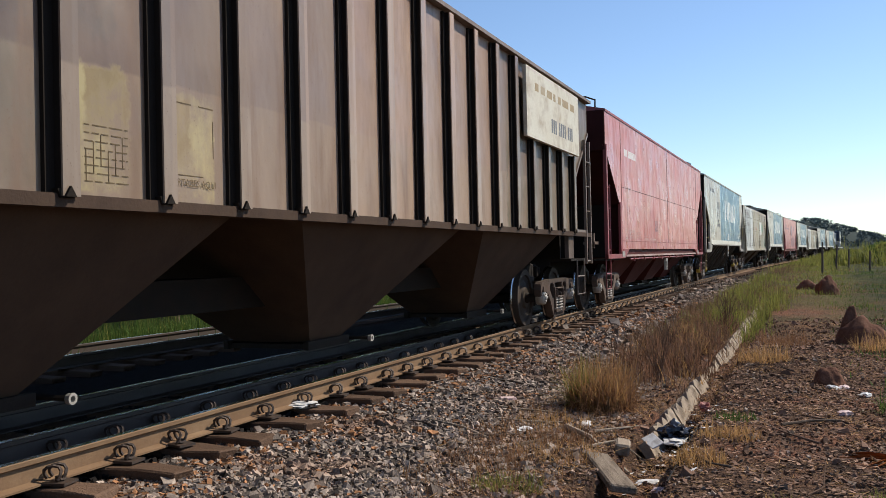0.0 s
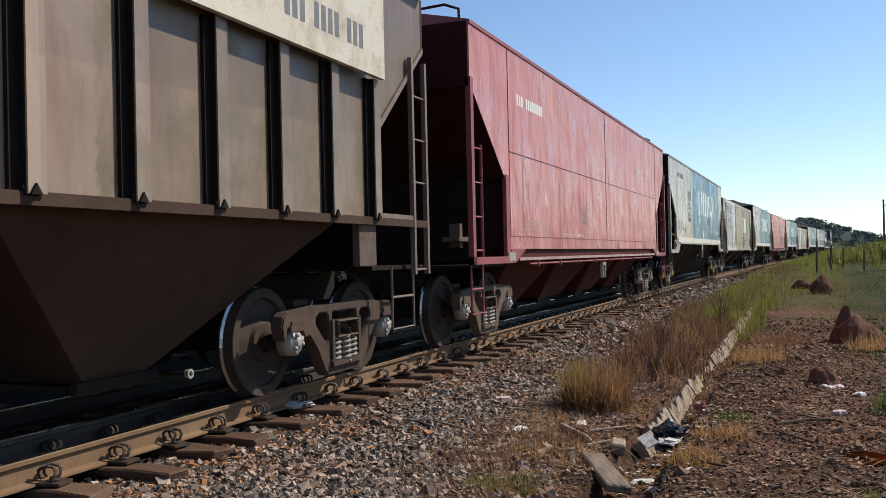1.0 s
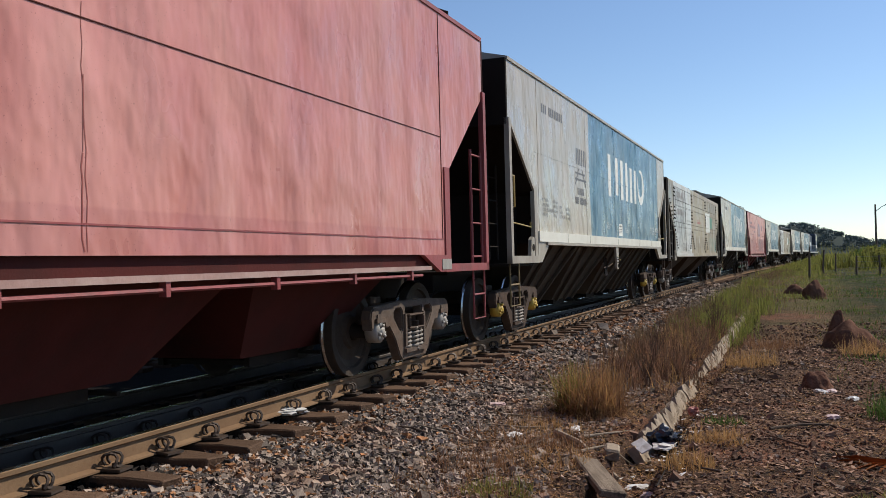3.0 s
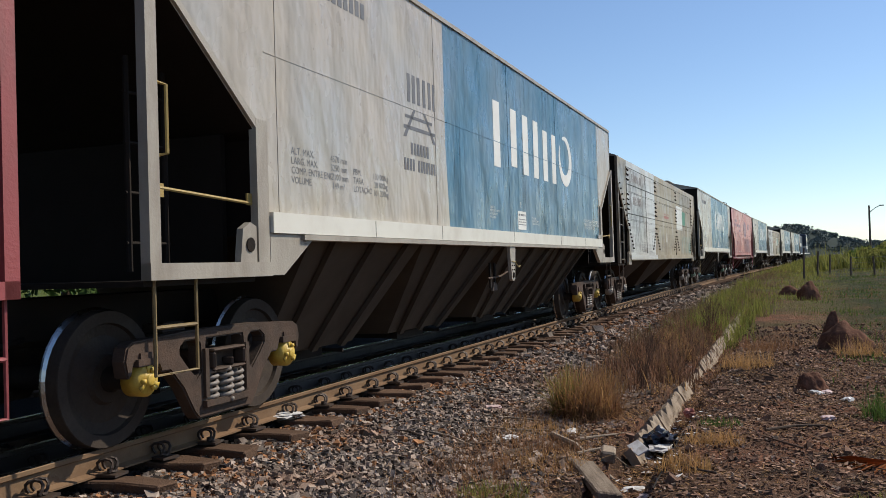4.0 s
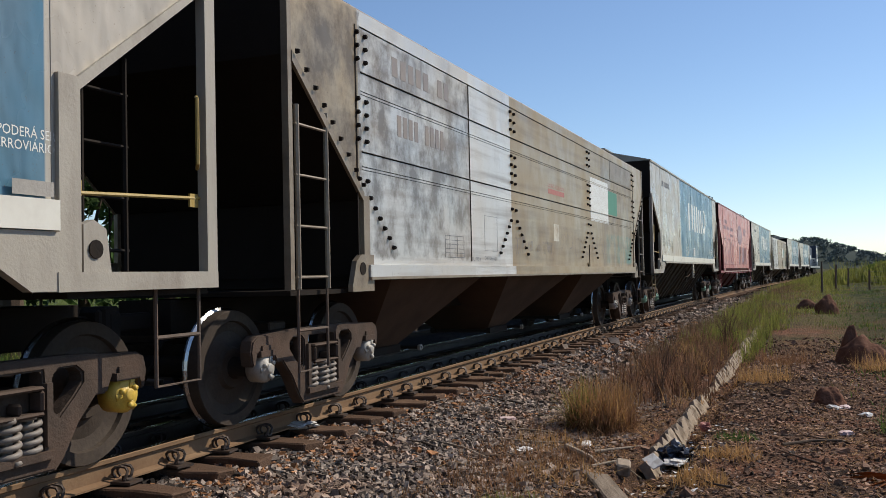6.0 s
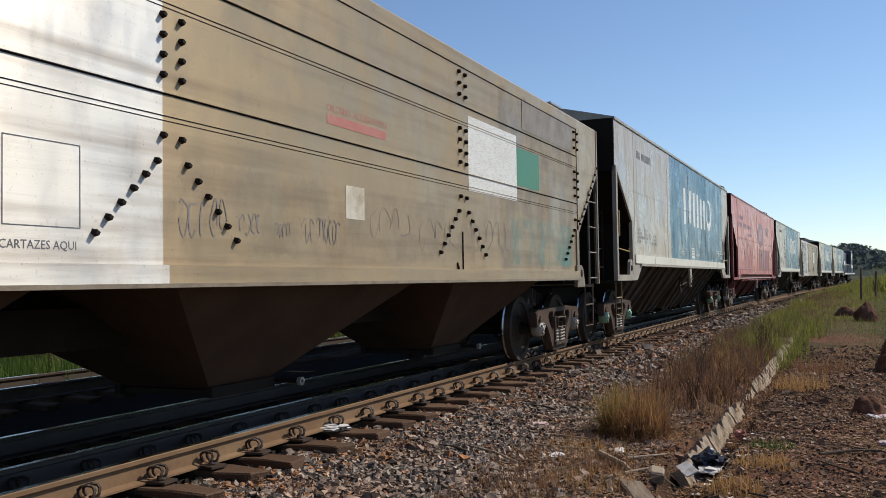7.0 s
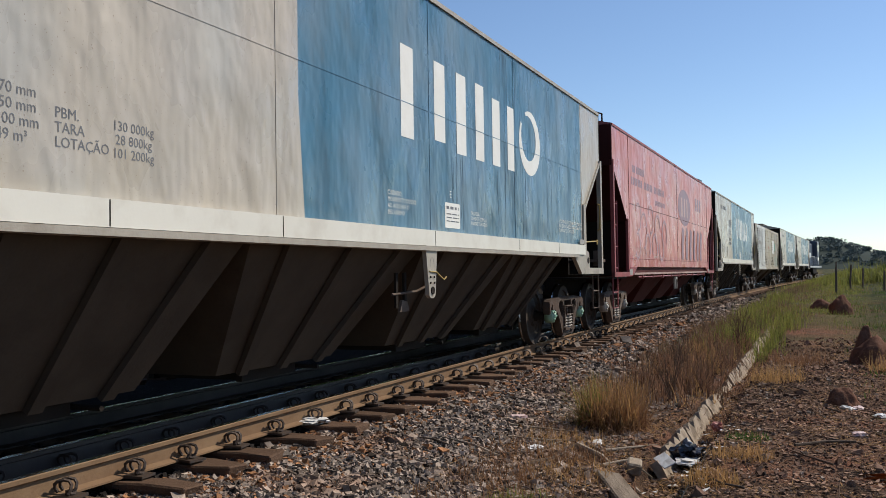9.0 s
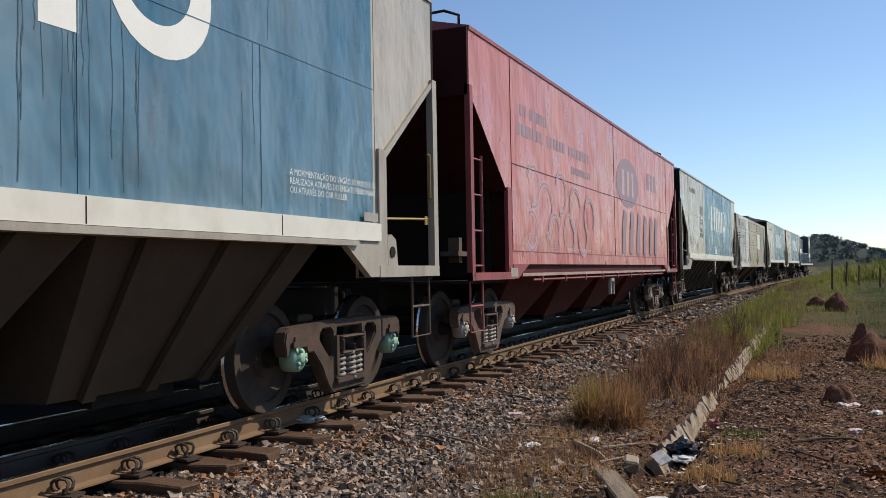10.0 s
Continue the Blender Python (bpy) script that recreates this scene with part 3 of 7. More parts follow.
# ---------------------------------------------------------------- the line of the track
TRACK_X, BEND = -5.267, 0.000612      # the middle of the broad-gauge track beside the camera; one over the curve's radius


def line_x(s):
    return TRACK_X + (BEND * s * s / 2 if s > 0 else 0.0)


def line_yaw(s):
    return -math.degrees(math.atan(BEND * s)) if s > 0 else 0.0


def on_line(s, across=0.0, z=0.0):
    a = math.radians(line_yaw(s))
    return Vector((line_x(s) + across * math.cos(a), s + across * math.sin(a), z))


# ---------------------------------------------------------------- ground
def step(v, a, b):
    u = np.clip((v - a) / (b - a), 0, 1)
    return u * u * (3 - 2 * u)


def lumps(x, y, size, seed):
    q = np.random.RandomState(seed)
    out = np.zeros_like(x)
    for i in range(5):
        a, p = q.rand() * 6.28, q.rand(2) * 6.28
        k = (1.7 ** i) / size
        out += np.sin((x * math.cos(a) + y * math.sin(a)) * k + p[0]) * np.cos((y * math.cos(a) - x * math.sin(a)) * k * 0.83 + p[1]) / (1.5 ** i)
    return out / 2.2


def height(x, y):
    """Height of the ground; u is the distance across from the middle of the track."""
    x, y = np.asarray(x, float), np.asarray(y, float)
    u = x - (TRACK_X + np.where(y > 0, BEND * y * y / 2, 0.0) * (y < 400) - 0)
    land = -0.47 + 0.50 * step(y, 14, 48) + 0.6 * step(y, 60, 160)
    z = land + lumps(x, y, 1.3, 3) * 0.05 + lumps(x, y, 5, 4) * 0.06
    z = z + step(u, 9, 30) * 0.5
    z = z + step(u, 3.0, 3.4) * (lumps(x, y, 0.16, 13) * 0.022 + lumps(x, y, 0.45, 14) * 0.030)
    # the ditch, cut steeply on its far side, with a raised path beside it
    drain = step(u, 3.80, 3.88) * (1 - step(u, 4.24, 4.36)) * (1 - step(y, 24, 34))
    z = z - drain * 0.20 + 0.05 * step(u, 4.24, 4.42) * (1 - step(u, 5.2, 6.2)) * (1 - step(y, 24, 34))
    # ballast bed with a sloping shoulder
    bed = -0.262 + lumps(x, y, 0.4, 8) * 0.008
    shoulder = step(u, 1.55, 3.1)
    right = bed * (1 - shoulder) + np.minimum(z, bed) * shoulder
    right = np.where(u > 3.1, z, right)
    left_land = -0.5 + lumps(x, y, 3, 5) * 0.08 + step(-u, 9, 14) * 0.7
    ls = step(-u, 6.2, 7.8)
    left = bed * (1 - ls) + left_land * ls
    return np.where(u >= 0, right, left)


def build_ground():
    xs = np.unique(np.concatenate([np.linspace(-900, -60, 16), np.linspace(-60, -14, 24), np.linspace(-14, -4, 40), np.linspace(-4, 3, 201), np.linspace(3, 12, 50), np.linspace(12, 60, 40), np.linspace(60, 900, 24)]).round(4))
    ys = np.unique(np.concatenate([np.linspace(-300, -10, 16), np.linspace(-10, 3, 20), np.linspace(3, 16, 260), np.linspace(16, 50, 120), np.linspace(50, 160, 60), np.linspace(160, 1500, 40)]).round(4))
    # columns follow the bend of the line
    gx, gy = np.meshgrid(xs, ys)
    gx = gx + np.where(gy > 0, BEND * np.minimum(gy, 400) ** 2 / 2, 0) * (np.abs(gx) < 60)
    gz = height(gx, gy)
    nx, ny = len(xs), len(ys)
    idx = np.arange(nx * ny).reshape(ny, nx)
    faces = np.stack([idx[:-1, :-1], idx[:-1, 1:], idx[1:, 1:], idx[1:, :-1]], -1).reshape(-1, 4)
    me = raw_mesh("ground", np.stack([gx, gy, gz], -1).reshape(-1, 3).tolist(), faces.tolist(), "ground")
    smooth(me)
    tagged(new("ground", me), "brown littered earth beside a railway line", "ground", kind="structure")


build_ground()


# ---------------------------------------------------------------- rails and sleepers
def build_track(middle, s0, s1, label, third, spacing, sleepers_to):
    track = tagged(new("railway_track"), label, "railway track", kind="structure")
    profile = [(-0.062, -0.172), (0.062, -0.172), (0.062, -0.160), (0.012, -0.142), (0.009, -0.045), (0.034, -0.032), (0.035, -0.006), (0.028, 0.0), (-0.028, 0.0), (-0.035, -0.006), (-0.034, -0.032), (-0.009, -0.045), (-0.012, -0.142), (-0.062, -0.160)]
    ss = list(np.arange(s0, 60, 2.0)) + list(np.arange(60, s1, 10.0))
    for across in ([-0.835, 0.835, 0.235] if third else [-0.535, 0.535]):
        verts, faces = [], []
        for s in ss:
            a = radians(line_yaw(s))
            for u, z in profile:
                p = on_line(s, middle + across + u, z)
                verts.append(tuple(p))
        k = len(profile)
        for i in range(len(ss) - 1):
            for j in range(k):
                faces.append((i * k + j, i * k + (j + 1) % k, (i + 1) * k + (j + 1) % k, (i + 1) * k + j))
        # only the near rail keeps its lit rust; the others carry painted shade
        me = raw_mesh("rail", verts, faces, "rail_side" if across > 0.8 and third else "rail_dark")
        me.materials.append(M["rail_top"])
        for i, p in enumerate(me.polygons):
            p.material_index = 1 if i % k in (7,) else 0
        part("rail", me, "rail_side", track, "rusty steel rail with a polished head")
    return track


track = build_track(0.0, -12, 420, "dual-gauge railway track with rusty rails on wooden sleepers", True, 0.6, 60)
track_far = build_track(-4.3, -12, 420, "second railway track beyond the train in the grass", False, 0.6, 40)


def sleeper_mesh(seed, length=2.75):
    q = random.Random(seed)
    bm = bmesh.new()
    box(bm, -length / 2, length / 2, -0.115, 0.115, -0.34, -0.176)
    bmesh.ops.subdivide_edges(bm, edges=[e for e in bm.edges if abs(e.verts[0].co.x - e.verts[1].co.x) > 1], cuts=9)
    for v in bm.verts:
        end = abs(v.co.x) > length / 2 - 0.01
        v.co += Vector((q.uniform(-0.05, 0.05) if end else 0, q.uniform(-0.018, 0.018), q.uniform(-0.02, 0.0)))
    bmesh.ops.bevel(bm, geom=[e for e in bm.edges if e.is_boundary or e.calc_face_angle(0) > 0.8], offset=0.012, segments=1, affect="EDGES")
    return to_mesh("sleeper", bm, "wood")


def clip_mesh():
    """A bent spring clip on its plate, beside the rail's foot."""
    bm = bmesh.new()
    for dy in (-0.028, 0.028):
        tube(bm, [(0.02 + 0.055 * math.cos(a), dy + 0.02 * math.sin(2 * a), 0.045 + 0.055 * math.sin(a)) for a in np.linspace(-0.6, 3.6, 9)], 0.011, 5)
    tube(bm, [(0.068, -0.028, 0.02), (0.075, 0, 0.012), (0.068, 0.028, 0.02)], 0.011, 5)
    box(bm, -0.07, 0.13, -0.075, 0.075, -0.014, 0.004)
    box(bm, 0.03, 0.06, -0.02, 0.02, 0, 0.035)
    return to_mesh("rail_clip", bm, "clip")


SLEEPERS = [sleeper_mesh(i) for i in range(6)]
CLIP = clip_mesh()
q = random.Random(5)
s = -4.12
while s < 66:
    yaw = line_yaw(s)
    dy = q.uniform(-0.05, 0.05)
    part("sleeper", SLEEPERS[q.randrange(6)], "wood", track, place=Matrix.Translation(on_line(s + dy, q.uniform(-0.06, 0.06))) @ pose(0, 0, 0, 0, 0, yaw + q.uniform(-2.2, 2.2)))
    if s < 45:
        for across, turn in ((0.835 + 0.07, 0), (0.835 - 0.07, 180), (0.235 + 0.07, 0)):
            if turn == 0 or s < 25:
                part("rail_clip", CLIP, "clip", track, place=Matrix.Translation(on_line(s + dy, across, -0.158)) @ pose(0, 0, 0, 0, 0, yaw + turn + q.uniform(-12, 12)))
    s += 0.6
FAR_SLEEPER = sleeper_mesh(31, 2.0)
for i in range(24):
    s = -2 + i * 0.62
    part("sleeper", FAR_SLEEPER, "wood", track_far, place=Matrix.Translation(on_line(s, -4.3)))


# ---------------------------------------------------------------- running gear
R_WHEEL = 0.470


def wheel_mesh():
    prof = [(0.07, 0.10), (0.07, 0.16), (0.035, 0.18), (0.01, 0.30), (0.03, 0.375), (0.062, 0.385), (0.066, R_WHEEL - 0.004), (0.058, R_WHEEL), (-0.03, R_WHEEL + 0.004), (-0.045, R_WHEEL + 0.026), (-0.062, R_WHEEL + 0.026), (-0.068, R_WHEEL - 0.01), (-0.068, 0.385), (-0.03, 0.37), (-0.045, 0.30), (-0.03, 0.18), (-0.07, 0.16), (-0.07, 0.10)]
    bm = lathe_x(bmesh.new(), prof, 40)
    me = to_mesh("wheel", bm, "wheel_dust")
    me.materials.append(M["tread"])
    for p in me.polygons:
        c = p.center
        rr = math.hypot(c.y, c.z)
        if rr > R_WHEEL + 0.002 and abs(p.normal.x) < 0.95:
            p.material_index = 1
    return me


def cap_mesh(colour):
    bm = lathe_x(bmesh.new(), [(-0.12, 0.115), (0.0, 0.115), (0.012, 0.10), (0.02, 0.095), (0.022, 0.045), (0.045, 0.04), (0.05, 0.03)], 20)
    for k in range(3):
        a = 2 * math.pi * k / 3
        y, z = 0.066 * math.cos(a), 0.066 * math.sin(a)
        tube(bm, [(0.015, y, z), (0.048, y, z)], 0.019, 6)
    for k in range(3):
        a = 2 * math.pi * k / 3 + 0.5
        prism(bm, [(0.02 * math.cos(a) + 0.09 * math.cos(a + d), 0.02 * math.sin(a) + 0.09 * math.sin(a + d)) for d in (-0.25, 0.25)] + [(0.02 * math.cos(a), 0.02 * math.sin(a))], 0.0205, 0.028)
    return to_mesh("bearing_cap", bm, colour)


def holed_plate(outline, holes, x0, x1):
    """A cast plate in y and z with openings through it, from x0 to x1."""
    bm = bmesh.new()
    for loop in [outline] + holes:
        vs = [bm.verts.new((x0, y, z)) for y, z in loop]
        for i in range(len(vs)):
            bm.edges.new((vs[i], vs[(i + 1) % len(vs)]))
    bmesh.ops.triangle_fill(bm, use_beauty=True, use_dissolve=True, edges=list(bm.edges))
    out = bmesh.ops.extrude_face_region(bm, geom=list(bm.faces))
    for v in [g for g in out["geom"] if isinstance(g, bmesh.types.BMVert)]:
        v.co.x = x1
    bmesh.ops.recalc_face_normals(bm, faces=bm.faces)
    return bm


def sideframe_mesh(material):
    """A cast three-piece bogie side frame: bearing jaws, sloping arms, two side windows and the spring window. y along, z up, outer face at +x."""
    half = [(0.45, 0.765), (0.80, 0.745), (1.03, 0.735), (1.095, 0.70), (1.12, 0.61), (1.095, 0.49), (1.055, 0.50), (1.03, 0.59), (0.80, 0.605),
            (0.755, 0.50), (0.66, 0.50), (0.52, 0.36), (0.40, 0.17), (0.34, 0.11)]
    outline = half + [(-y, z) for y, z in reversed(half)]
    window = [(0.315, 0.655), (0.36, 0.69), (0.49, 0.69), (0.545, 0.65), (0.545, 0.60), (0.47, 0.52), (0.36, 0.42), (0.315, 0.45)]
    spring_window = [(-0.235, 0.69), (0.235, 0.69), (0.245, 0.60), (0.235, 0.235), (-0.235, 0.235), (-0.245, 0.60)]
    bm = holed_plate(outline, [window, [(-y, z) for y, z in window], spring_window], -0.06, 0.06)
    bmesh.ops.bevel(bm, geom=[e for e in bm.edges if len(e.link_faces) == 2 and e.calc_face_angle(0) > 0.9], offset=0.012, segments=2, affect="EDGES", clamp_overlap=True)
    for sgn in (-1, 1):
        box(bm, -0.07, 0.085, sgn * 0.912 - 0.105, sgn * 0.912 + 0.105, 0.565, 0.615)
        box(bm, -0.05, 0.075, sgn * 0.912 - 0.07, sgn * 0.912 + 0.07, 0.60, 0.655)
        box(bm, 0.05, 0.085, sgn * 0.265 - 0.022, sgn * 0.265 + 0.022, 0.26, 0.62)
    box(bm, -0.10, 0.10, -0.30, 0.30, 0.19, 0.235)
    return to_mesh("side_frame", bm, material)


def spring_mesh():
    bm = bmesh.new()
    tube(bm, [(0.070 * math.cos(a), 0.070 * math.sin(a), 0.205 + 0.24 * a / (2 * math.pi * 5)) for a in np.linspace(0, 2 * math.pi * 5, 61)], 0.018, 6)
    tube(bm, [(0, 0, 0.205), (0, 0, 0.445)], 0.036, 8)
    return smooth(to_mesh("spring", bm, "spring"))


WHEEL, SPRING = wheel_mesh(), spring_mesh()
SIDEFRAMES = {k: sideframe_mesh(k) for k in ("cast", "cast_shaded")}
CAPS = {k: smooth(cap_mesh(k)) for k in ("cap_yellow", "cap_green", "cap_grey")}
AXLE = smooth(to_mesh("wheelset", tube(bmesh.new(), [(-1.20, 0, 0), (-0.95, 0, 0), (-0.94, 0, 0), (0.94, 0, 0), (0.95, 0, 0), (1.20, 0, 0)], [0.07, 0.07, 0.09, 0.09, 0.07, 0.07], 12), "dark_steel"))
bolster_bm = boxes((-1.17, 1.17, -0.19, 0.19, 0.455, 0.60), *[(sx * 1.22 - 0.05, sx * 1.22 + 0.05, *r) for sx in (-1, 1) for r in ((-0.21, 0.21, 0.585, 0.61), (-0.21, 0.21, 0.44, 0.465), (-0.21, -0.18, 0.465, 0.585), (0.18, 0.21, 0.465, 0.585), (0.02, 0.045, 0.465, 0.53))], (-0.95, 0.95, -0.17, 0.17, 0.60, 0.72), (-0.25, 0.25, -0.25, 0.25, 0.72, 0.82), (-0.75, -0.55, -0.14, 0.14, 0.72, 0.80), (0.55, 0.75, -0.14, 0.14, 0.72, 0.80))
BOLSTER = to_mesh("bogie", bevelled(bolster_bm, 0.012), "cast_shaded")
BRAKE_BEAM = to_mesh("brake_beam", tube(tube(boxes((-0.90, -0.72, -0.05, 0.02, 0.30, 0.56), (0.72, 0.90, -0.05, 0.02, 0.30, 0.56)), [(-0.85, 0, 0.40), (0.85, 0, 0.40)], 0.03), [(-0.8, 0, 0.40), (0, 0.22, 0.43), (0.8, 0, 0.40)], 0.022), "dark_steel")


def add_bogie(wagon, y, cap, metal="cast_shaded"):
    bogie = part("bogie", BOLSTER, "cast", wagon, "cast steel bogie with coil springs", pose(0, y, 0))
    for sx, turn in ((1, 0), (-1, 180)):
        part("side_frame", SIDEFRAMES[metal], metal, bogie, place=pose(sx * 1.16, 0, 0, 0, 0, turn))
        for dy in (-0.165, 0.0, 0.165):
            part("spring", SPRING, "spring", bogie, place=pose(sx * (1.17 if dy else 1.19), dy, 0))
    for sgn in (-1, 1):
        part("brake_beam", BRAKE_BEAM, "dark_steel", bogie, place=pose(0, sgn * 0.40, 0, 0, 0, 0 if sgn < 0 else 180))
        ws = part("wheelset", AXLE, "dark_steel", wagon, "worn steel wheelset with painted bearing caps", pose(0, y + sgn * 0.912, R_WHEEL))
        for sx, turn in ((1, 0), (-1, 180)):
            part("wheel", WHEEL, "dark_steel", ws, place=pose(sx * 0.835, 0, 0, 0, 0, turn))
            part("bearing_cap", CAPS[cap], cap, ws, place=pose(sx * 1.215, 0, 0, 0, 0, turn))


# ---------------------------------------------------------------- things that all the wagons share
def coupler_mesh():
    bm = boxes((-0.07, 0.07, -0.62, 0.30, 0.78, 0.93), (-0.16, 0.10, -0.56, -0.40, 0.70, 1.0), (0.06, 0.17, -0.60, -0.46, 0.74, 0.96))
    box(bm, -0.16, 0.02, -0.40, -0.33, 0.72, 0.98)
    return to_mesh("coupler", bevelled(bm, 0.02), "dark_steel")


COUPLER = coupler_mesh()
HOSE = smooth(to_mesh("brake_hose", tube(bmesh.new(), [(0.30, 0.15, 0.75), (0.31, -0.15, 0.70), (0.30, -0.28, 0.50), (0.24, -0.40, 0.36), (0.12, -0.53, 0.34)], 0.022, 7), "dark_steel"))


def outlet_mesh():
    """Sliding gate under a hopper, with its rack and the square socket that opens it."""
    bm = boxes((-0.46, 0.46, -0.40, 0.40, 0.26, 0.31), (-0.52, -0.46, -0.44, 0.44, 0.25, 0.34), (0.46, 0.52, -0.44, 0.44, 0.25, 0.34))
    tube(bm, [(-0.74, 0.50, 0.30), (0.74, 0.50, 0.30)], 0.022, 6)
    return to_mesh("outlet_gate", bm, "dark_steel")


def socket_mesh():
    bm = bmesh.new()
    lathe_x(bm, [(0.0, 0.036), (0.04, 0.04), (0.04, 0.022), (0.0, 0.020)], 10)
    return to_mesh("gate_socket", bm, "cap_grey")


OUTLET, SOCKET = outlet_mesh(), socket_mesh()


def frustum(bm, y0, y1, x, z_top, yb0, yb1, xb, z_low):
    t = [bm.verts.new(p) for p in ((-x, y0, z_top), (x, y0, z_top), (x, y1, z_top), (-x, y1, z_top))]
    b = [bm.verts.new(p) for p in ((-xb, yb0, z_low), (xb, yb0, z_low), (xb, yb1, z_low), (-xb, yb1, z_low))]
    bm.faces.new(t)
    bm.faces.new(b[::-1])
    for i in range(4):
        bm.faces.new((t[i], b[i], b[(i + 1) % 4], t[(i + 1) % 4]))
    bmesh.ops.recalc_face_normals(bm, faces=bm.faces)
    return bm


def add_hoppers(wagon, cells, x, z_top, material, z_low=0.36, xb=0.66, ribs=0, length=0.95, name="hopper", sockets=True):
    for y0, y1 in cells:
        mid = (y0 + y1) / 2
        h = part(name, frustum(bmesh.new(), y0, y1, x, z_top, mid - length / 2, mid + length / 2, xb, z_low), material, wagon)
        part("outlet_gate", OUTLET, "dark_steel", h, place=pose(0, mid, 0))
        for sx in (1, -1) if sockets else ():
            part("gate_socket", SOCKET, "cap_grey", h, place=pose(sx * 0.74, mid + 0.50, 0.30, 0, 0, 0 if sx > 0 else 180))
        for k in range(ribs):
            u = (k + 0.5) / ribs
            for sx in (1, -1):
                bm = bmesh.new()
                top = Vector((sx * (x + 0.01), y0 + (y1 - y0) * u, z_top))
                foot = Vector((sx * (xb + 0.01), mid + length * (u - 0.5), z_low))
                w, out = Vector((0, 0.06, 0)), Vector((sx * 0.04, 0, -0.028))
                vs = [bm.verts.new(p) for p in (top - w, top + w, top + w + out, top - w + out, foot - w, foot + w, foot + w + out, foot - w + out)]
                for f in ((0, 1, 2, 3), (4, 7, 6, 5), (0, 4, 5, 1), (1, 5, 6, 2), (2, 6, 7, 3), (3, 7, 4, 0)):
                    bm.faces.new([vs[i] for i in f])
                bmesh.ops.recalc_face_normals(bm, faces=bm.faces)
                part("hopper_rib", bm, material, h)


def add_ladder(wagon, x, y0, y1, z0, z1, heights, material, label="", flat=False):
    """A ladder in the plane of the wagon's side: one stile with the other and the rungs as its pieces."""
    made = None
    for y in (y0, y1):
        bm = boxes((x - 0.025, x + 0.025, y - 0.025, y + 0.025, z0, z1)) if flat else tube(bmesh.new(), [(x, y, z0), (x, y, z1)], 0.022, 6)
        if made:
            part("stile", bm, material, made)
        else:
            made = part("ladder", bm, material, wagon, label)
    for z in heights:
        part("rung", tube(bmesh.new(), [(x, y0 - 0.03, z), (x, y1 + 0.03, z)], 0.013, 6), material, made)


def step_stirrup(bm, x, y0, y1, z0, z1, r=0.014):
    tube(bm, [(x, y0, z1), (x, y0, z0), (x, y1, z0), (x, y1, z1)], r, 6)
    tube(bm, [(x, y0, (z0 + z1) / 2), (x, y1, (z0 + z1) / 2)], r, 6)
    return bm


def add_ends(wagon, length, low=0.98, material="dark_steel"):
    """Centre sill, couplers, hoses and brake gear in the shade of the ends."""
    part("centre_sill", boxes((-0.28, 0.28, 0.0, length, low - 0.25, low + 0.05)), "dark_steel", wagon)
    for y, turn in ((0, 0), (length, 180)):
        part("coupler", COUPLER, "dark_steel", wagon, place=pose(0, y, 0, 0, 0, turn))
        part("brake_hose", HOSE, "dark_steel", wagon, place=pose(0, y, 0, 0, 0, turn))


def mirrored(outline, length):
    return [(length - y, z) for y, z in outline]


def text_mesh(body, size, material, align="LEFT"):
    cu = bpy.data.curves.new("lettering", "FONT")
    cu.body, cu.size, cu.align_x, cu.resolution_u = body, size, align, 2
    cu.space_line = 0.95
    ob = bpy.data.objects.new("lettering", cu)
    scene.collection.objects.link(ob)
    bpy.context.view_layer.update()
    me = bpy.data.meshes.new_from_object(ob.evaluated_get(bpy.context.evaluated_depsgraph_get()))
    bpy.data.objects.remove(ob)
    me.name = "lettering"
    me.materials.clear()
    me.materials.append(M[material])
    return me


ON_SIDE = Matrix(((0, 0, 1, 0), (1, 0, 0, 0), (0, 1, 0, 0), (0, 0, 0, 1)))      # text's x along the wagon, its y up, facing +x


def lettering(wagon, body, y, z, size, material, x, squeeze=1.0, label="stencilled lettering"):
    ob = part("lettering", text_mesh(body, size, material), material, wagon, label, Matrix.Translation((x, y, z)) @ ON_SIDE @ Matrix.Diagonal((squeeze, 1, 1, 1)))
    return ob


def bars(wagon, rows, material, x, label="painted marking", name="marking"):
    """Flat painted marks on the side: rows of (y0, y1, z0, z1)."""
    if len(rows) > 1 and len({r[2] for r in rows}) == 1:
        # a row of characters: each bar is a mark of its own
        return [part(name, boxes((x, x + 0.0012, *r)), material, wagon, label) for r in rows][0]
    return part(name, boxes(*[(x, x + 0.0012, *r) for r in rows]), material, wagon, label)


def dashes(y0, y1, z, h, seed, word=0.18, gap=0.05):
    q = random.Random(seed)
    out = []
    while y0 < y1:
        e = min(y1, y0 + word * q.uniform(0.4, 1.3))
        out.append((y0, e, z, z + h))
        y0 = e + gap * q.uniform(0.7, 1.4)
    return out


def char_bars(y0, y1, z, h, n, skip=()):
    """Unreadable characters: one upright bar for each."""
    w = (y1 - y0) / n
    return [(y0 + i * w, y0 + (i + 0.68) * w, z, z + h) for i in range(n) if i not in skip]


def add_body(wagon, outline, half, material, end_shade, label):
    """The wagon's box; its ends and sloping end sheets carry a dark painted-in shade instead of the side's paint."""
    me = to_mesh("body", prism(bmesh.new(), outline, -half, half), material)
    me.materials.append(M[end_shade])
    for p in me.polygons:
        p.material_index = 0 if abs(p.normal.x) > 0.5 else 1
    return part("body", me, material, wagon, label)


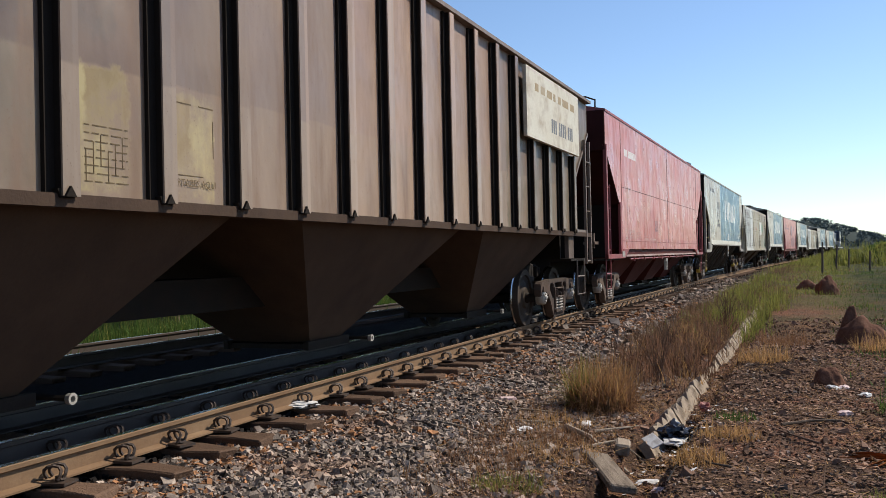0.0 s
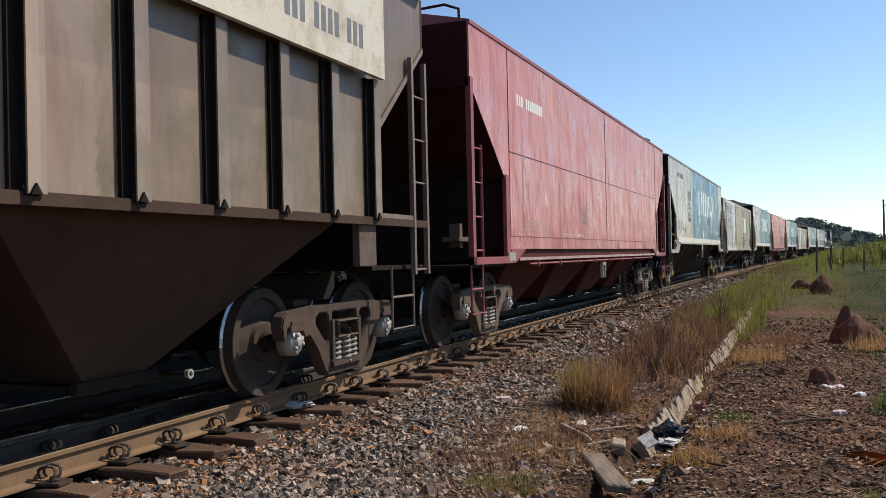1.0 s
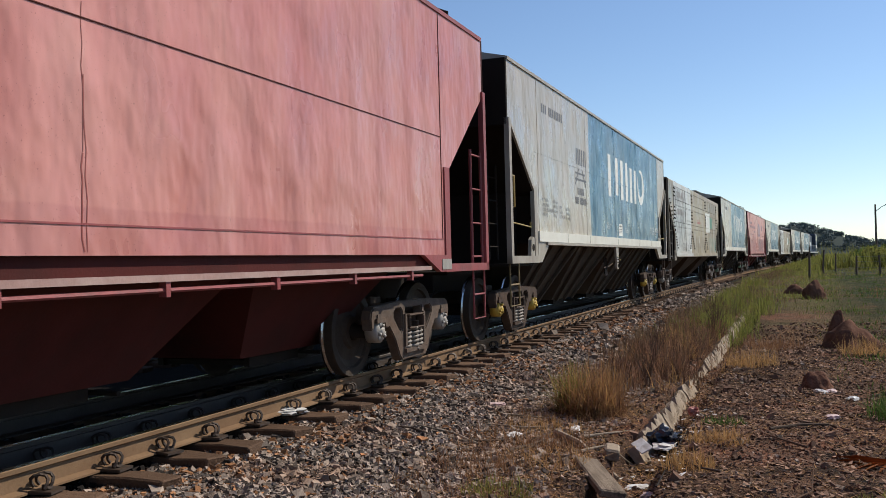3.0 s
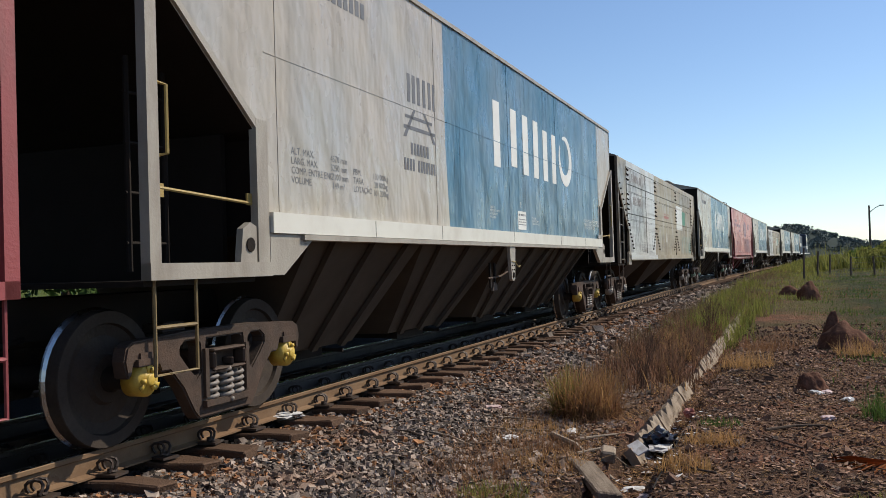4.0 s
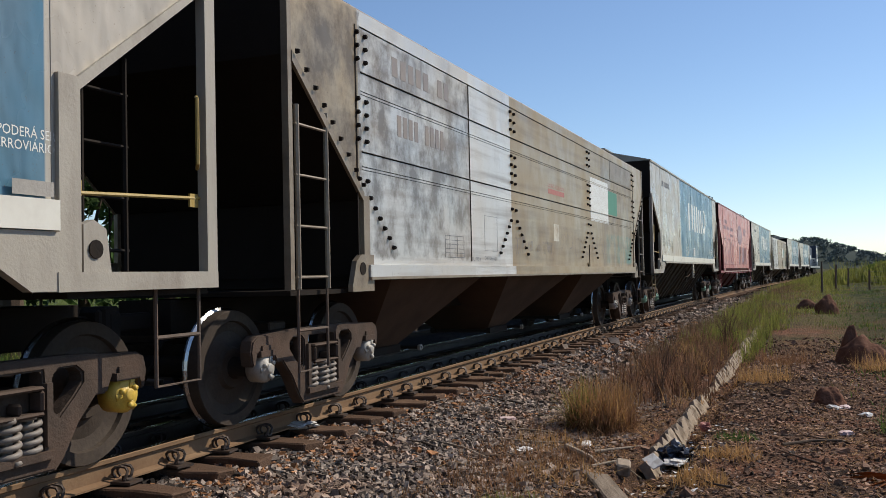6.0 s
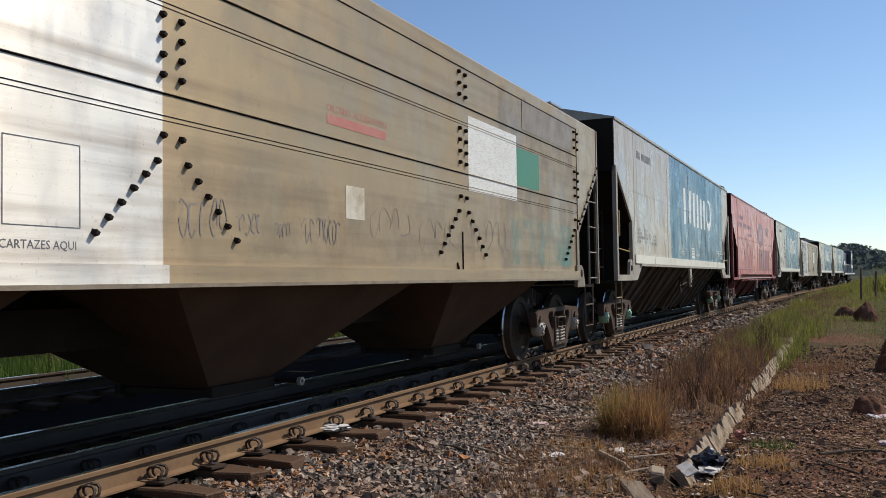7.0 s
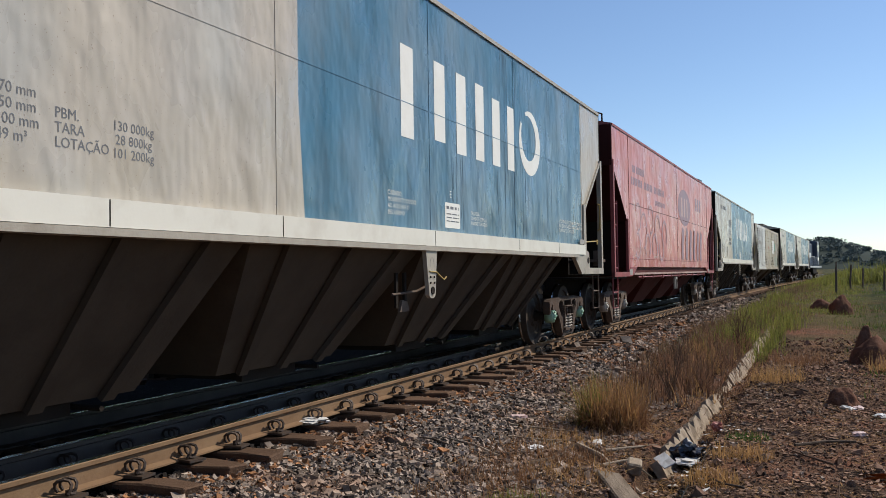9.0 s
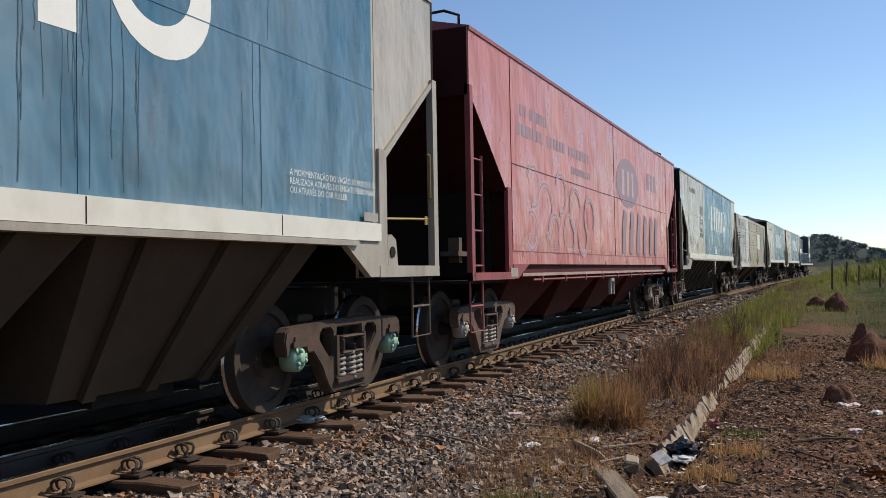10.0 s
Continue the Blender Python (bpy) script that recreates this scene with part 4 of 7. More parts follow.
def ribbon(points, width, x):
    """A flat painted stroke on the wagon's side through points of (y, z)."""
    bm = bmesh.new()
    pts = [Vector(p) for p in points]
    rows = []
    for i, p in enumerate(pts):
        d = (pts[min(i + 1, len(pts) - 1)] - pts[max(i - 1, 0)]).normalized()
        n = Vector((-d.y, d.x)) * width / 2
        rows.append([bm.verts.new((x, *(p - n))), bm.verts.new((x, *(p + n)))])
    for a, b in zip(rows, rows[1:]):
        bm.faces.new((a[0], b[0], b[1], a[1]))
    bmesh.ops.recalc_face_normals(bm, faces=bm.faces)
    return bm


# ---------------------------------------------------------------- grey and blue hopper wagons
def roof_mesh(name, length, half, eave, ridge, y0, y1, material, hatches=True):
    prof = [(-half, eave), (-half, eave + 0.05), (-0.55, ridge), (0.55, ridge), (half, eave + 0.05), (half, eave)]
    bm = bmesh.new()
    a = [bm.verts.new((x, y0, z)) for x, z in prof]
    b = [bm.verts.new((x, y1, z)) for x, z in prof]
    k = len(prof)
    bm.faces.new(a)
    bm.faces.new(b[::-1])
    for i in range(k):
        bm.faces.new((a[i], b[i], b[(i + 1) % k], a[(i + 1) % k]))
    bmesh.ops.recalc_face_normals(bm, faces=bm.faces)
    return to_mesh(name, bm, material)


def end_shape(length, half, eave, zb, corner, tri_top, tri_low, notch_y):
    """The body's outline seen from the side, cut away under the sloping ends."""
    one = [(0.06, eave), (0.06, tri_top), (corner, tri_low), (corner + 0.14, tri_low - 0.05), (corner + 0.14, zb)]
    return one + mirrored(one, length)[::-1]


def build_rumo():
    L, H = 16.04, 1.49
    w = new("hopper_wagon")
    outline = end_shape(L, H, 4.10, 1.46, 1.27, 3.19, 2.26, 0)
    add_body(w, outline, H, "rumo_body", "shade_black", "grey steel body with a blue panel, dented and streaked")
    part("roof", roof_mesh("roof", L, H + 0.02, 4.10, 4.38, 0.06, L - 0.06, "grey"), "grey", w)
    part("running_board", boxes((-0.32, 0.32, 0.0, L, 4.50, 4.53)), "galvanised", w)
    for k in range(7):
        y = 1.6 + k * (L - 3.2) / 6
        part("hatch", bevelled(boxes((-0.30, 0.30, y - 0.55, y + 0.55, 4.38, 4.48)), 0.02), "grey", w)
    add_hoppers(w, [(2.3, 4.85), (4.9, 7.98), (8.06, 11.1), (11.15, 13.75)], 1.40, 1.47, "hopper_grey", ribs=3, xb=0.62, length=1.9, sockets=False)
    for sx in (1, -1):
        x0, x1 = sorted((sx * (H - 0.04), sx * (H + 0.035)))
        for base, flip in ((0, False), (L, True)):
            def yy(a, b):
                return (L - b, L - a) if flip else (a, b)
            part("end_post", boxes((x0, x1, *yy(0.0, 0.11), 1.14, 3.25)), "grey", w)
            part("corner_post", boxes((x0 + 0.005, x1 - 0.005, *yy(1.26, 1.42), 1.14, 2.35)), "grey", w)
            part("end_sill", boxes((x0, x1 + 0.004, *yy(0.0, 1.44), 1.14, 1.25)), "grey", w)
            g = [(1.42, 1.145), (1.62, 1.145), (2.12, 1.45), (2.12, 1.47), (1.42, 1.47)]
            part("gusset", prism(bmesh.new(), mirrored(g, L) if flip else g, x0 + 0.01, x1 - 0.002), "grey", w)
            lip = [(0.10, 3.17), (0.10, 3.23), (1.30, 2.33), (1.30, 2.25)]
            part("edge_strip", prism(bmesh.new(), mirrored(lip, L) if flip else lip, x0 + 0.012, x1 - 0.006), "grey", w)
            part("step", step_stirrup(bmesh.new(), sx * (H - 0.04), *yy(0.12, 0.56), 0.52, 1.14), "step_worn" if not flip else "cast", w)
            hb = bmesh.new()
            tube(hb, [(sx * (H - 0.02), *yy(0.14, 0.14)[:1], 1.95), (sx * (H + 0.03), yy(0.2, 0.2)[0], 1.97), (sx * (H + 0.03), yy(0.2, 0.2)[0], 2.42), (sx * (H - 0.02), yy(0.14, 0.14)[0], 2.44)], 0.014)
            part("handhold", hb, "yellow", w, "yellow grab iron")
            bb = tube(bmesh.new(), [(sx * (H - 0.03), yy(0.11, 0.11)[0], 1.75), (sx * (H - 0.03), yy(1.26, 1.26)[0], 1.70)], 0.013)
            for yk in (0.13, 1.2):
                box(bb, sx * (H - 0.03) - 0.008, sx * (H - 0.03) + 0.008, *yy(yk, yk + 0.09), 1.685, 1.775)
            part("grab_bar", bb, "yellow", w, "yellow horizontal grab bar")
            lug = bmesh.new()
            prism(lug, [(L - a if flip else a, b) for a, b in ((1.02, 1.25), (1.24, 1.25), (1.24, 1.52), (1.16, 1.55), (1.06, 1.50))], x0 + 0.01, x1 - 0.01)
            part("lug", lug, "grey", w)
            hole = lathe_x(bmesh.new(), [(-0.004, 0.055), (0.004, 0.055)], 12)
            part("lug_hole", hole, "dark_steel", w, place=pose(sx * (H + 0.031), L - 1.15 if flip else 1.15, 1.38))
        part("side_sill", boxes((x0, x1 + (0.02 if sx > 0 else 0), 1.44, L - 1.44, 1.475, 1.64)), "white", w, "white painted side sill")
        part("lower_flange", boxes((x0 - 0.05, x1 + (0.03 if sx > 0 else 0), 1.9, L - 1.9, 1.425, 1.471)), "grey", w)
        for y in (3.3, 5.1, 8.02, 10.9, 12.9):
            part("seam", boxes((*sorted((x1 - 0.01 if sx > 0 else x0 - 0.0015, x1 + 0.0215 if sx > 0 else x0 + 0.01)), y - 0.005, y + 0.005, 1.48, 1.635)), "dark_steel", w)
        br = bmesh.new()
        prism(br, [(7.78, 1.48), (8.08, 1.48), (8.02, 0.96), (7.98, 0.93), (7.90, 0.93), (7.86, 0.96)], sx * (H + 0.0), sx * (H + 0.045))
        part("jacking_bracket", br, "grey", w, "pale tapered bracket with bolt holes")
        for y, z, r in ((7.94, 1.01, 0.042), (7.885, 1.09, 0.012), (7.985, 1.09, 0.012), (7.885, 1.15, 0.012), (7.985, 1.15, 0.012)):
            part("bolt", lathe_x(bmesh.new(), [(-0.01, r), (0.01, r)], 10), "dark_steel", w, place=pose(sx * (H + 0.046), y, z))
        for side in (-1, 1):
            arc = ribbon([(7.935 + side * 0.05 * math.sin(t), 1.27 + 0.09 * math.cos(t)) for t in np.linspace(0.35, 1.7, 8)], 0.010, sx * (H + 0.0462))
            part("arrow_mark", arc, "decal_dark", w, "dark curved arrow on the bracket")
        part("gate_cord", tube(bmesh.new(), [(sx * (H + 0.05), 7.86, 1.21), (sx * (H + 0.055), 8.04, 1.20), (sx * (H + 0.02), 8.18, 1.17), (sx * (H + 0.02), 8.32, 1.12), (sx * (H + 0.02), 8.38, 1.15)], 0.008), "yellow", w, "frayed yellow cord")
        for d in (0.0, 0.2):
            part("gate_lever", boxes((*sorted((sx * 1.30, sx * 1.325)), 7.50 + d, 7.55 + d, 0.84, 1.20)), "dark_steel", w)
        part("gate_rod", tube(bmesh.new(), [(sx * 1.32, 7.42, 0.98), (sx * 1.32, 8.0, 1.0), (sx * 1.36, 8.22, 1.06)], 0.014), "cast", w)
        part("gate_latch", prism(bmesh.new(), [(7.58, 0.80), (7.80, 0.80), (7.76, 0.90), (7.64, 0.92)], *sorted((sx * 1.30, sx * 1.33))), "cast", w)
        # sheet joints of the side
        for y in (1.62, 5.1, 8.02, 10.9, L - 1.44):
            part("seam", boxes((*sorted((sx * H, sx * (H + 0.004))), y - 0.007, y + 0.007, 1.64, 4.09)), "rumo_body", w)
        part("seam", boxes((*sorted((sx * H, sx * (H + 0.004))), 1.44, L - 1.44, 2.899, 2.907)), "rumo_body", w)
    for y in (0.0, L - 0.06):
        part("end_plate", boxes((-H, H, y, y + 0.06, 3.15, 4.12)), "shade_black", w)
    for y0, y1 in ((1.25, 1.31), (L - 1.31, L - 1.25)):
        part("bulkhead", boxes((-1.2, 1.2, y0, y1, 1.1, 2.25)), "shade_black", w)
    for y in (0.12, L - 0.12):
        add_ladder(w, 1.05, y + 0.25 if y < 1 else y - 0.65, y + 0.65 if y < 1 else y - 0.25, 1.2, 2.7, (1.4, 1.75, 2.1, 2.45), "dark_steel")
    for y0, y1 in ((0.02, 1.3), (L - 1.3, L - 0.02)):
        part("end_platform", boxes((-1.45, 1.45, y0, y1, 1.10, 1.138)), "dark_steel", w)
    add_ends(w, L)
    return w


def rumo_marks(w, version):
    """Painted marks of the side that faces the camera. The operator's mark is drawn as plain strokes and a split ring."""
    X = 1.4912
    for y, z0, z1, wd in ((7.32, 2.55, 3.48, 0.30), (8.16, 2.62, 3.48, 0.30), (8.80, 2.55, 3.48, 0.30), (9.42, 2.55, 3.48, 0.29), (10.02, 2.55, 3.40, 0.29), (10.62, 2.55, 3.40, 0.29)):
        bars(w, [(y, y + wd, z0, z1)], "decal", X, "large white upright stroke")
    ring = bmesh.new()
    k = 26
    cy, cz = 11.62, 3.02
    pts = []
    for i in range(k + 1):
        a = radians(-215 + 330 * i / k)
        thick = 0.05 + 0.19 * math.sin(math.pi * i / k)
        pts.append((a, 0.50, 0.50 - thick, 0.42))
    va = [[ring.verts.new((x, cy + math.cos(a) * ro, cz + math.sin(a) * ro * 0.92)) for x in (X, X + 0.0012)] for a, ro, ri, _ in pts]
    vb = [[ring.verts.new((x, cy + math.cos(a) * ri, cz + math.sin(a) * ri * 0.92)) for x in (X, X + 0.0012)] for a, ro, ri, _ in pts]
    for i in range(k):
        ring.faces.new((va[i][1], va[i + 1][1], vb[i + 1][1], vb[i][1]))
        ring.faces.new((va[i][0], va[i + 1][0], va[i + 1][1], va[i][1]))
        ring.faces.new((vb[i][0], vb[i][1], vb[i + 1][1], vb[i + 1][0]))
    part("marking", ring, "decal", w, "white split ring emblem")
    bars(w, [(8.42, 8.86, 1.69, 1.97)], "decal", X, "white paper notice")
    bars(w, dashes(8.46, 8.82, 1.90, 0.03, 4, 0.12) + dashes(8.46, 8.82, 1.84, 0.012, 5, 0.14, 0.02) + dashes(8.46, 8.82, 1.80, 0.012, 6, 0.14, 0.02) + dashes(8.46, 8.82, 1.76, 0.012, 7, 0.14, 0.02), "decal_dark", X + 0.0018)
    lettering(w, "E", 8.56, 2.03, 0.11, "decal", X + 0.0005)
    lettering(w, "CUIDADO,\nMOVIMENTO RAPIDO\nAO ACIONAR O\nMECANISMO", 7.0 + (0.06 if version == 1 else 0.0), 1.95, 0.048 if version == 1 else 0.066, "decal", X + 0.0005)
    lettering(w, "TRAVESSA\nSOMENTE COM AS\nPORTAS TRAVADAS", 9.22, 1.87, 0.046 if version == 1 else 0.062, "decal", X + 0.0005)
    lettering(w, "A MOVIMENTAÇÃO DO VAGÃO SÓ PODERÁ SER\nREALIZADA ATRAVÉS DO ENGATE FERROVIÁRIO\nOU ATRAVÉS DO CAR PULLER", 13.10, 1.965, 0.075, "decal", X + 0.0005, 0.92)
    lettering(w, "ALT. MAX.\nLARG. MAX.\nCOMP. ENTRE ENG.\nVOLUME", 1.82, 2.14, 0.085, "decal_dark", X + 0.0005)
    lettering(w, " 4570 mm\n 3250 mm\n17100 mm\n  149 m³", 2.48, 2.14, 0.085, "decal_dark", X + 0.0005)
    lettering(w, "PBM.\nTARA\nLOTAÇÃO", 2.95, 2.06, 0.085, "decal_dark", X + 0.0005)
    lettering(w, "130 000kg\n 28 800kg\n101 200kg", 3.38, 2.05, 0.085, "decal_dark", X + 0.0005)
    bars(w, char_bars(1.90, 3.32, 3.60, 0.15, 12, (3,)), "decal_dark", X, "dark stencilled running number as plain bars")
    bars(w, [(14.30, 14.58, 1.655, 1.735)], "cap_grey", X + 0.03, "small bolted tag plate")
    q = random.Random(40 + version)
    for k in range(42):
        if k % 7 == 0:
            middle = q.uniform(5.8, 14.1)
        y, top = middle + q.uniform(-0.28, 0.28), q.choice((4.05, 2.9, 2.9, 2.5))
        run, wd = min(top - 1.68, q.uniform(0.35, 1.3)), q.uniform(0.004, 0.009)
        part("run_off_streak", ribbon([(y + q.uniform(-0.012, 0.012), top - run * u / 6) for u in range(7)], wd, X + 0.0004), "run_blue", w, "dark run-off streak")
    if version == 1:
        # leasing firm's mark: plain bars over a sketch of rails
        bars(w, [(4.30, 4.38, 2.97, 3.28), (4.44, 4.52, 2.97, 3.28), (4.58, 4.66, 2.97, 3.28), (4.74, 4.82, 2.97, 3.28), (4.90, 4.98, 2.97, 3.28), (5.04, 5.12, 2.97, 3.28)], "decal_dark", X)
        sk = bmesh.new()
        for o in ([(4.16, 2.58), (4.24, 2.58), (4.52, 2.90), (4.46, 2.90)], [(5.02, 2.58), (5.10, 2.58), (4.80, 2.90), (4.74, 2.90)], [(4.22, 2.79), (5.0, 2.79), (5.0, 2.825), (4.22, 2.825)], [(4.18, 2.67), (5.08, 2.67), (5.08, 2.71), (4.18, 2.71)]):
            prism(sk, o, X, X + 0.0012)
        part("marking", sk, "decal_dark", w, "dark emblem of crossing rails")
        bars(w, char_bars(4.36, 4.90, 2.40, 0.13, 6) + char_bars(4.17, 5.09, 2.22, 0.13, 12, (4,)), "decal_dark", X)


# ---------------------------------------------------------------- red hopper wagons
def build_red():
    L, H = 16.35, 1.49
    w = new("hopper_wagon")
    add_body(w, end_shape(L, H, 4.10, 1.27, 1.40, 3.35, 2.25, 0), H, "red_body", "red_end_shade", "faded red steel body with rain streaks and dents")
    part("roof", roof_mesh("roof", L, H + 0.015, 4.10, 4.36, 0.06, L - 0.06, "red"), "red", w)
    part("running_board", boxes((-0.32, 0.32, 0.0, L, 4.44, 4.47)), "cast", w)
    for k in range(6):
        y = 1.8 + k * (L - 3.6) / 5
        part("hatch", bevelled(boxes((-0.30, 0.30, y - 0.5, y + 0.5, 4.36, 4.43)), 0.02), "red", w)
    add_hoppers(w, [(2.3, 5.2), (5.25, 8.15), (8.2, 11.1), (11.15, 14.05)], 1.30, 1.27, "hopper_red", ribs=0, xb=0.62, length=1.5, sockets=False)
    for y in (0.5, L - 0.5):
        part("roof_bracket", tube(bmesh.new(), [(1.2, y, 4.15), (1.2, y, 4.42), (1.0, y, 4.50), (0.4, y, 4.47)], 0.02), "dark_steel", w)
    for sx in (1, -1):
        x0, x1 = sorted((sx * (H - 0.04), sx * (H + 0.03)))
        for flip in (False, True):
            def yy(a, b):
                return (L - b, L - a) if flip else (a, b)
            part("end_post", boxes((x0, x1, *yy(0.0, 0.10), 1.07, 3.42)), "red", w)
            part("corner_post", boxes((x0 + 0.005, x1 - 0.012, *yy(1.39, 1.55), 1.10, 2.3)), "red", w)
            part("end_sill", boxes((x0, x1, *yy(0.0, 1.60), 1.07, 1.165)), "red", w)
            g = [(1.55, 1.075), (1.76, 1.075), (2.26, 1.27), (1.55, 1.27)]
            part("gusset", prism(bmesh.new(), mirrored(g, L) if flip else g, x0 + 0.01, x1 - 0.004), "red", w)
            part("tie_plate", boxes((*sorted((sx * (H - 0.0), sx * (H + 0.034))), *yy(1.42, 1.72), 1.10, 1.22)), "cap_grey", w)
            add_ladder(w, sx * (H - 0.03), *yy(0.10, 0.50), 1.165, 2.62, (1.25, 1.68, 2.12, 2.56), "red", "red rung ladder at the wagon's end")
            part("step", step_stirrup(bmesh.new(), sx * (H - 0.03), *yy(0.05, 0.48), 0.45, 1.07), "red", w)
            gear = boxes(tuple(sorted((sx * 0.9, sx * 1.05))) + yy(0.75, 0.85) + (1.3, 1.62), tuple(sorted((sx * 0.85, sx * 1.1))) + yy(0.6, 1.0) + (1.38, 1.44))
            part("brake_gear", gear, "cast", w)
        # raised frame round the side sheet, angle rails below it, air pipe with clamps
        part("seam", boxes((*sorted((sx * H, sx * (H + 0.006))), 1.60, L - 1.60, 1.445, 1.457)), "red", w)
        for z in (2.64,):
            part("seam", boxes((*sorted((sx * H, sx * (H + 0.007))), 1.62, L - 1.62, z, z + 0.007)), "hopper_red", w)
        for y in (1.60, 8.17, L - 1.62):
            part("seam", boxes((*sorted((sx * H, sx * (H + 0.007))), y, y + 0.008, 1.45, 4.08)), "hopper_red", w)
        part("lower_angle", boxes((*sorted((sx * 1.38, sx * 1.50)), 2.0, L - 2.0, 1.10, 1.145)), "red_pale", w)
        pipe = tube(bmesh.new(), [(sx * 1.46, 2.6, 1.045), (sx * 1.46, L - 2.2, 1.045)], 0.018)
        for k in range(9):
            y = 3.0 + k * 1.35
            box(pipe, *sorted((sx * 1.43, sx * 1.49)), y, y + 0.045, 1.0, 1.10)
        part("air_pipe", pipe, "red", w)
        fr = boxes((*sorted((sx * 1.42, sx * 1.47)), 7.78, 7.83, 0.68, 0.95), (*sorted((sx * 1.42, sx * 1.47)), 8.05, 8.10, 0.68, 0.95), (*sorted((sx * 1.42, sx * 1.475)), 7.83, 8.10, 0.94, 1.0))
        part("gate_bracket", fr, "cap_grey", w)
        # drooping sill behind the side sheet
        part("side_sill", boxes((*sorted((sx * 1.30, sx * 1.44)), 1.7, L - 1.7, 1.14, 1.272)), "hopper_red", w)
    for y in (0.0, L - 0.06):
        part("end_plate", boxes((-H, H, y, y + 0.06, 3.3, 4.12)), "red_end_shade", w)
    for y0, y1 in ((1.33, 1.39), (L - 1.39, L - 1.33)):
        part("bulkhead", boxes((-1.25, 1.25, y0, y1, 1.1, 2.25)), "shade_black", w)
    for y0, y1 in ((0.02, 1.4), (L - 1.4, L - 0.02)):
        part("end_platform", boxes((-1.45, 1.45, y0, y1, 1.03, 1.068)), "dark_steel", w)
    add_ends(w, L)
    return w


# ---------------------------------------------------------------- brown ribbed wagon
def build_brown():
    L, H = 16.05, 1.44
    w = tagged(new("hopper_wagon"), "dirty brown ribbed hopper wagon with a cream sign board", "hopper wagon", "wagons of the train")
    add_body(w, end_shape(L, H, 4.02, 1.56, 1.27, 3.45, 2.40, 0), H, "brown_body", "shade_black", "stained brown steel body, paler below")
    part("roof", roof_mesh("roof", L, H + 0.10, 4.02, 4.25, 0.06, L - 0.06, "brown"), "brown", w)
    part("running_board", boxes((-0.9, 0.9, L - 2.2, L + 0.05, 4.40, 4.43), (-0.32, 0.32, 0, L, 4.40, 4.43)), "dark_steel", w)
    for k in range(9):
        part("hatch_rest", boxes((1.15, 1.35, L - 0.9 - k * 0.85, L - 0.8 - k * 0.85, 4.05, 4.17)), "dark_steel", w)
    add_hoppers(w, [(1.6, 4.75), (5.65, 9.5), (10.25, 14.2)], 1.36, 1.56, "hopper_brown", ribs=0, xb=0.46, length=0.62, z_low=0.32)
    y = 14.66
    k = 0
    while y > 1.2:
        for sx in (1, -1):
            top = 2.90 if (11.5 < y < 14.75 and sx > 0) else 4.0
            rib = part("side_rib", boxes((*sorted((sx * (H + 0.075), sx * (H + 0.088))), y - 0.045, y + 0.085, 1.56, top)), "brown_rib", w)
            # rib side coloured near-black, and a strip added to paint the shadow beside it
            part("web", boxes((*sorted((sx * H, sx * (H + 0.075))), y - 0.045, y - 0.028, 1.56, top)), "shade_black", rib)
            part("flange", boxes((*sorted((sx * H, sx * (H + 0.03))), y - 0.115, y - 0.045, 1.56, top)), "shade_black", rib)
            part("foot", prism(bmesh.new(), [(y - 0.07, 1.60), (y + 0.07, 1.60), (y + 0.05, 1.55), (y - 0.05, 1.55)], *sorted((sx * (H + 0.0), sx * (H + 0.074)))), "shade_black", rib)
            part("drip_cap", prism(bmesh.new(), [(y - 0.04, 1.555), (y + 0.04, 1.555), (y, 1.615)], *sorted((sx * (H + 0.08), sx * (H + 0.105)))), "shade_black", rib)
        y -= 0.839
        k += 1
    for sx in (1, -1):
        # sill takes the hopper colour to paint the shadow line below the side
        part("side_sill", boxes((*sorted((sx * (H - 0.05), sx * (H + 0.06))), 0.1, L - 0.1, 1.50, 1.575)), "hopper_brown", w)
        for flip in (False, True):
            def yy(a, b):
                return (L - b, L - a) if flip else (a, b)
            add_ladder(w, sx * 1.48, *yy(0.085, 0.445), 1.0, 3.3, (1.05, 1.52, 1.98, 2.44, 2.9), "brown", "bolted end ladder of flat bars", True)
            part("step", step_stirrup(bmesh.new(), sx * 1.40, *yy(0.30, 0.85), 0.45, 1.1), "brown", w)
            part("jacking_plate", boxes((*sorted((sx * 1.38, sx * 1.45)), *yy(1.30, 1.66), 1.11, 1.50)), "cast", w, "dusty steel plate hanging below the sill")
            lip = [(0.06, 3.42), (0.06, 3.48), (1.30, 2.44), (1.30, 2.36)]
            part("edge_strip", prism(bmesh.new(), mirrored(lip, L) if flip else lip, *sorted((sx * (H - 0.01), sx * (H + 0.03)))), "brown", w)
            part("corner_post", boxes((*sorted((sx * (H - 0.03), sx * (H + 0.02))), *yy(1.27, 1.42), 1.5, 2.45)), "brown", w)
            part("end_bracket", boxes((*sorted((sx * (H - 0.03), sx * (H + 0.055))), *yy(0.45, 1.35), 1.50, 1.62)), "brown", w)
    part("sign_board", boxes((H + 0.10, H + 0.155, 11.55, 14.72, 2.90, 3.93)), "sign_board", w, "cream painted board with faded lettering")
    X = H + 0.155
    bars(w, char_bars(12.9, 14.3, 3.10, 0.22, 12, (3, 8)), "decal_dark", X, "dark digits on the board as plain bars")
    bars(w, dashes(12.0, 14.4, 3.62, 0.12, 3, 0.3, 0.12), "ochre_patch", X, "faded writing on the board")
    for i in range(8):
        for r in dashes(3.12, 3.48, 1.66 + 0.047 * i, 0.007, 60 + i, 0.09, 0.02):
            bars(w, [r], "stencil_brown", H + 0.001, "worn stencilled table")
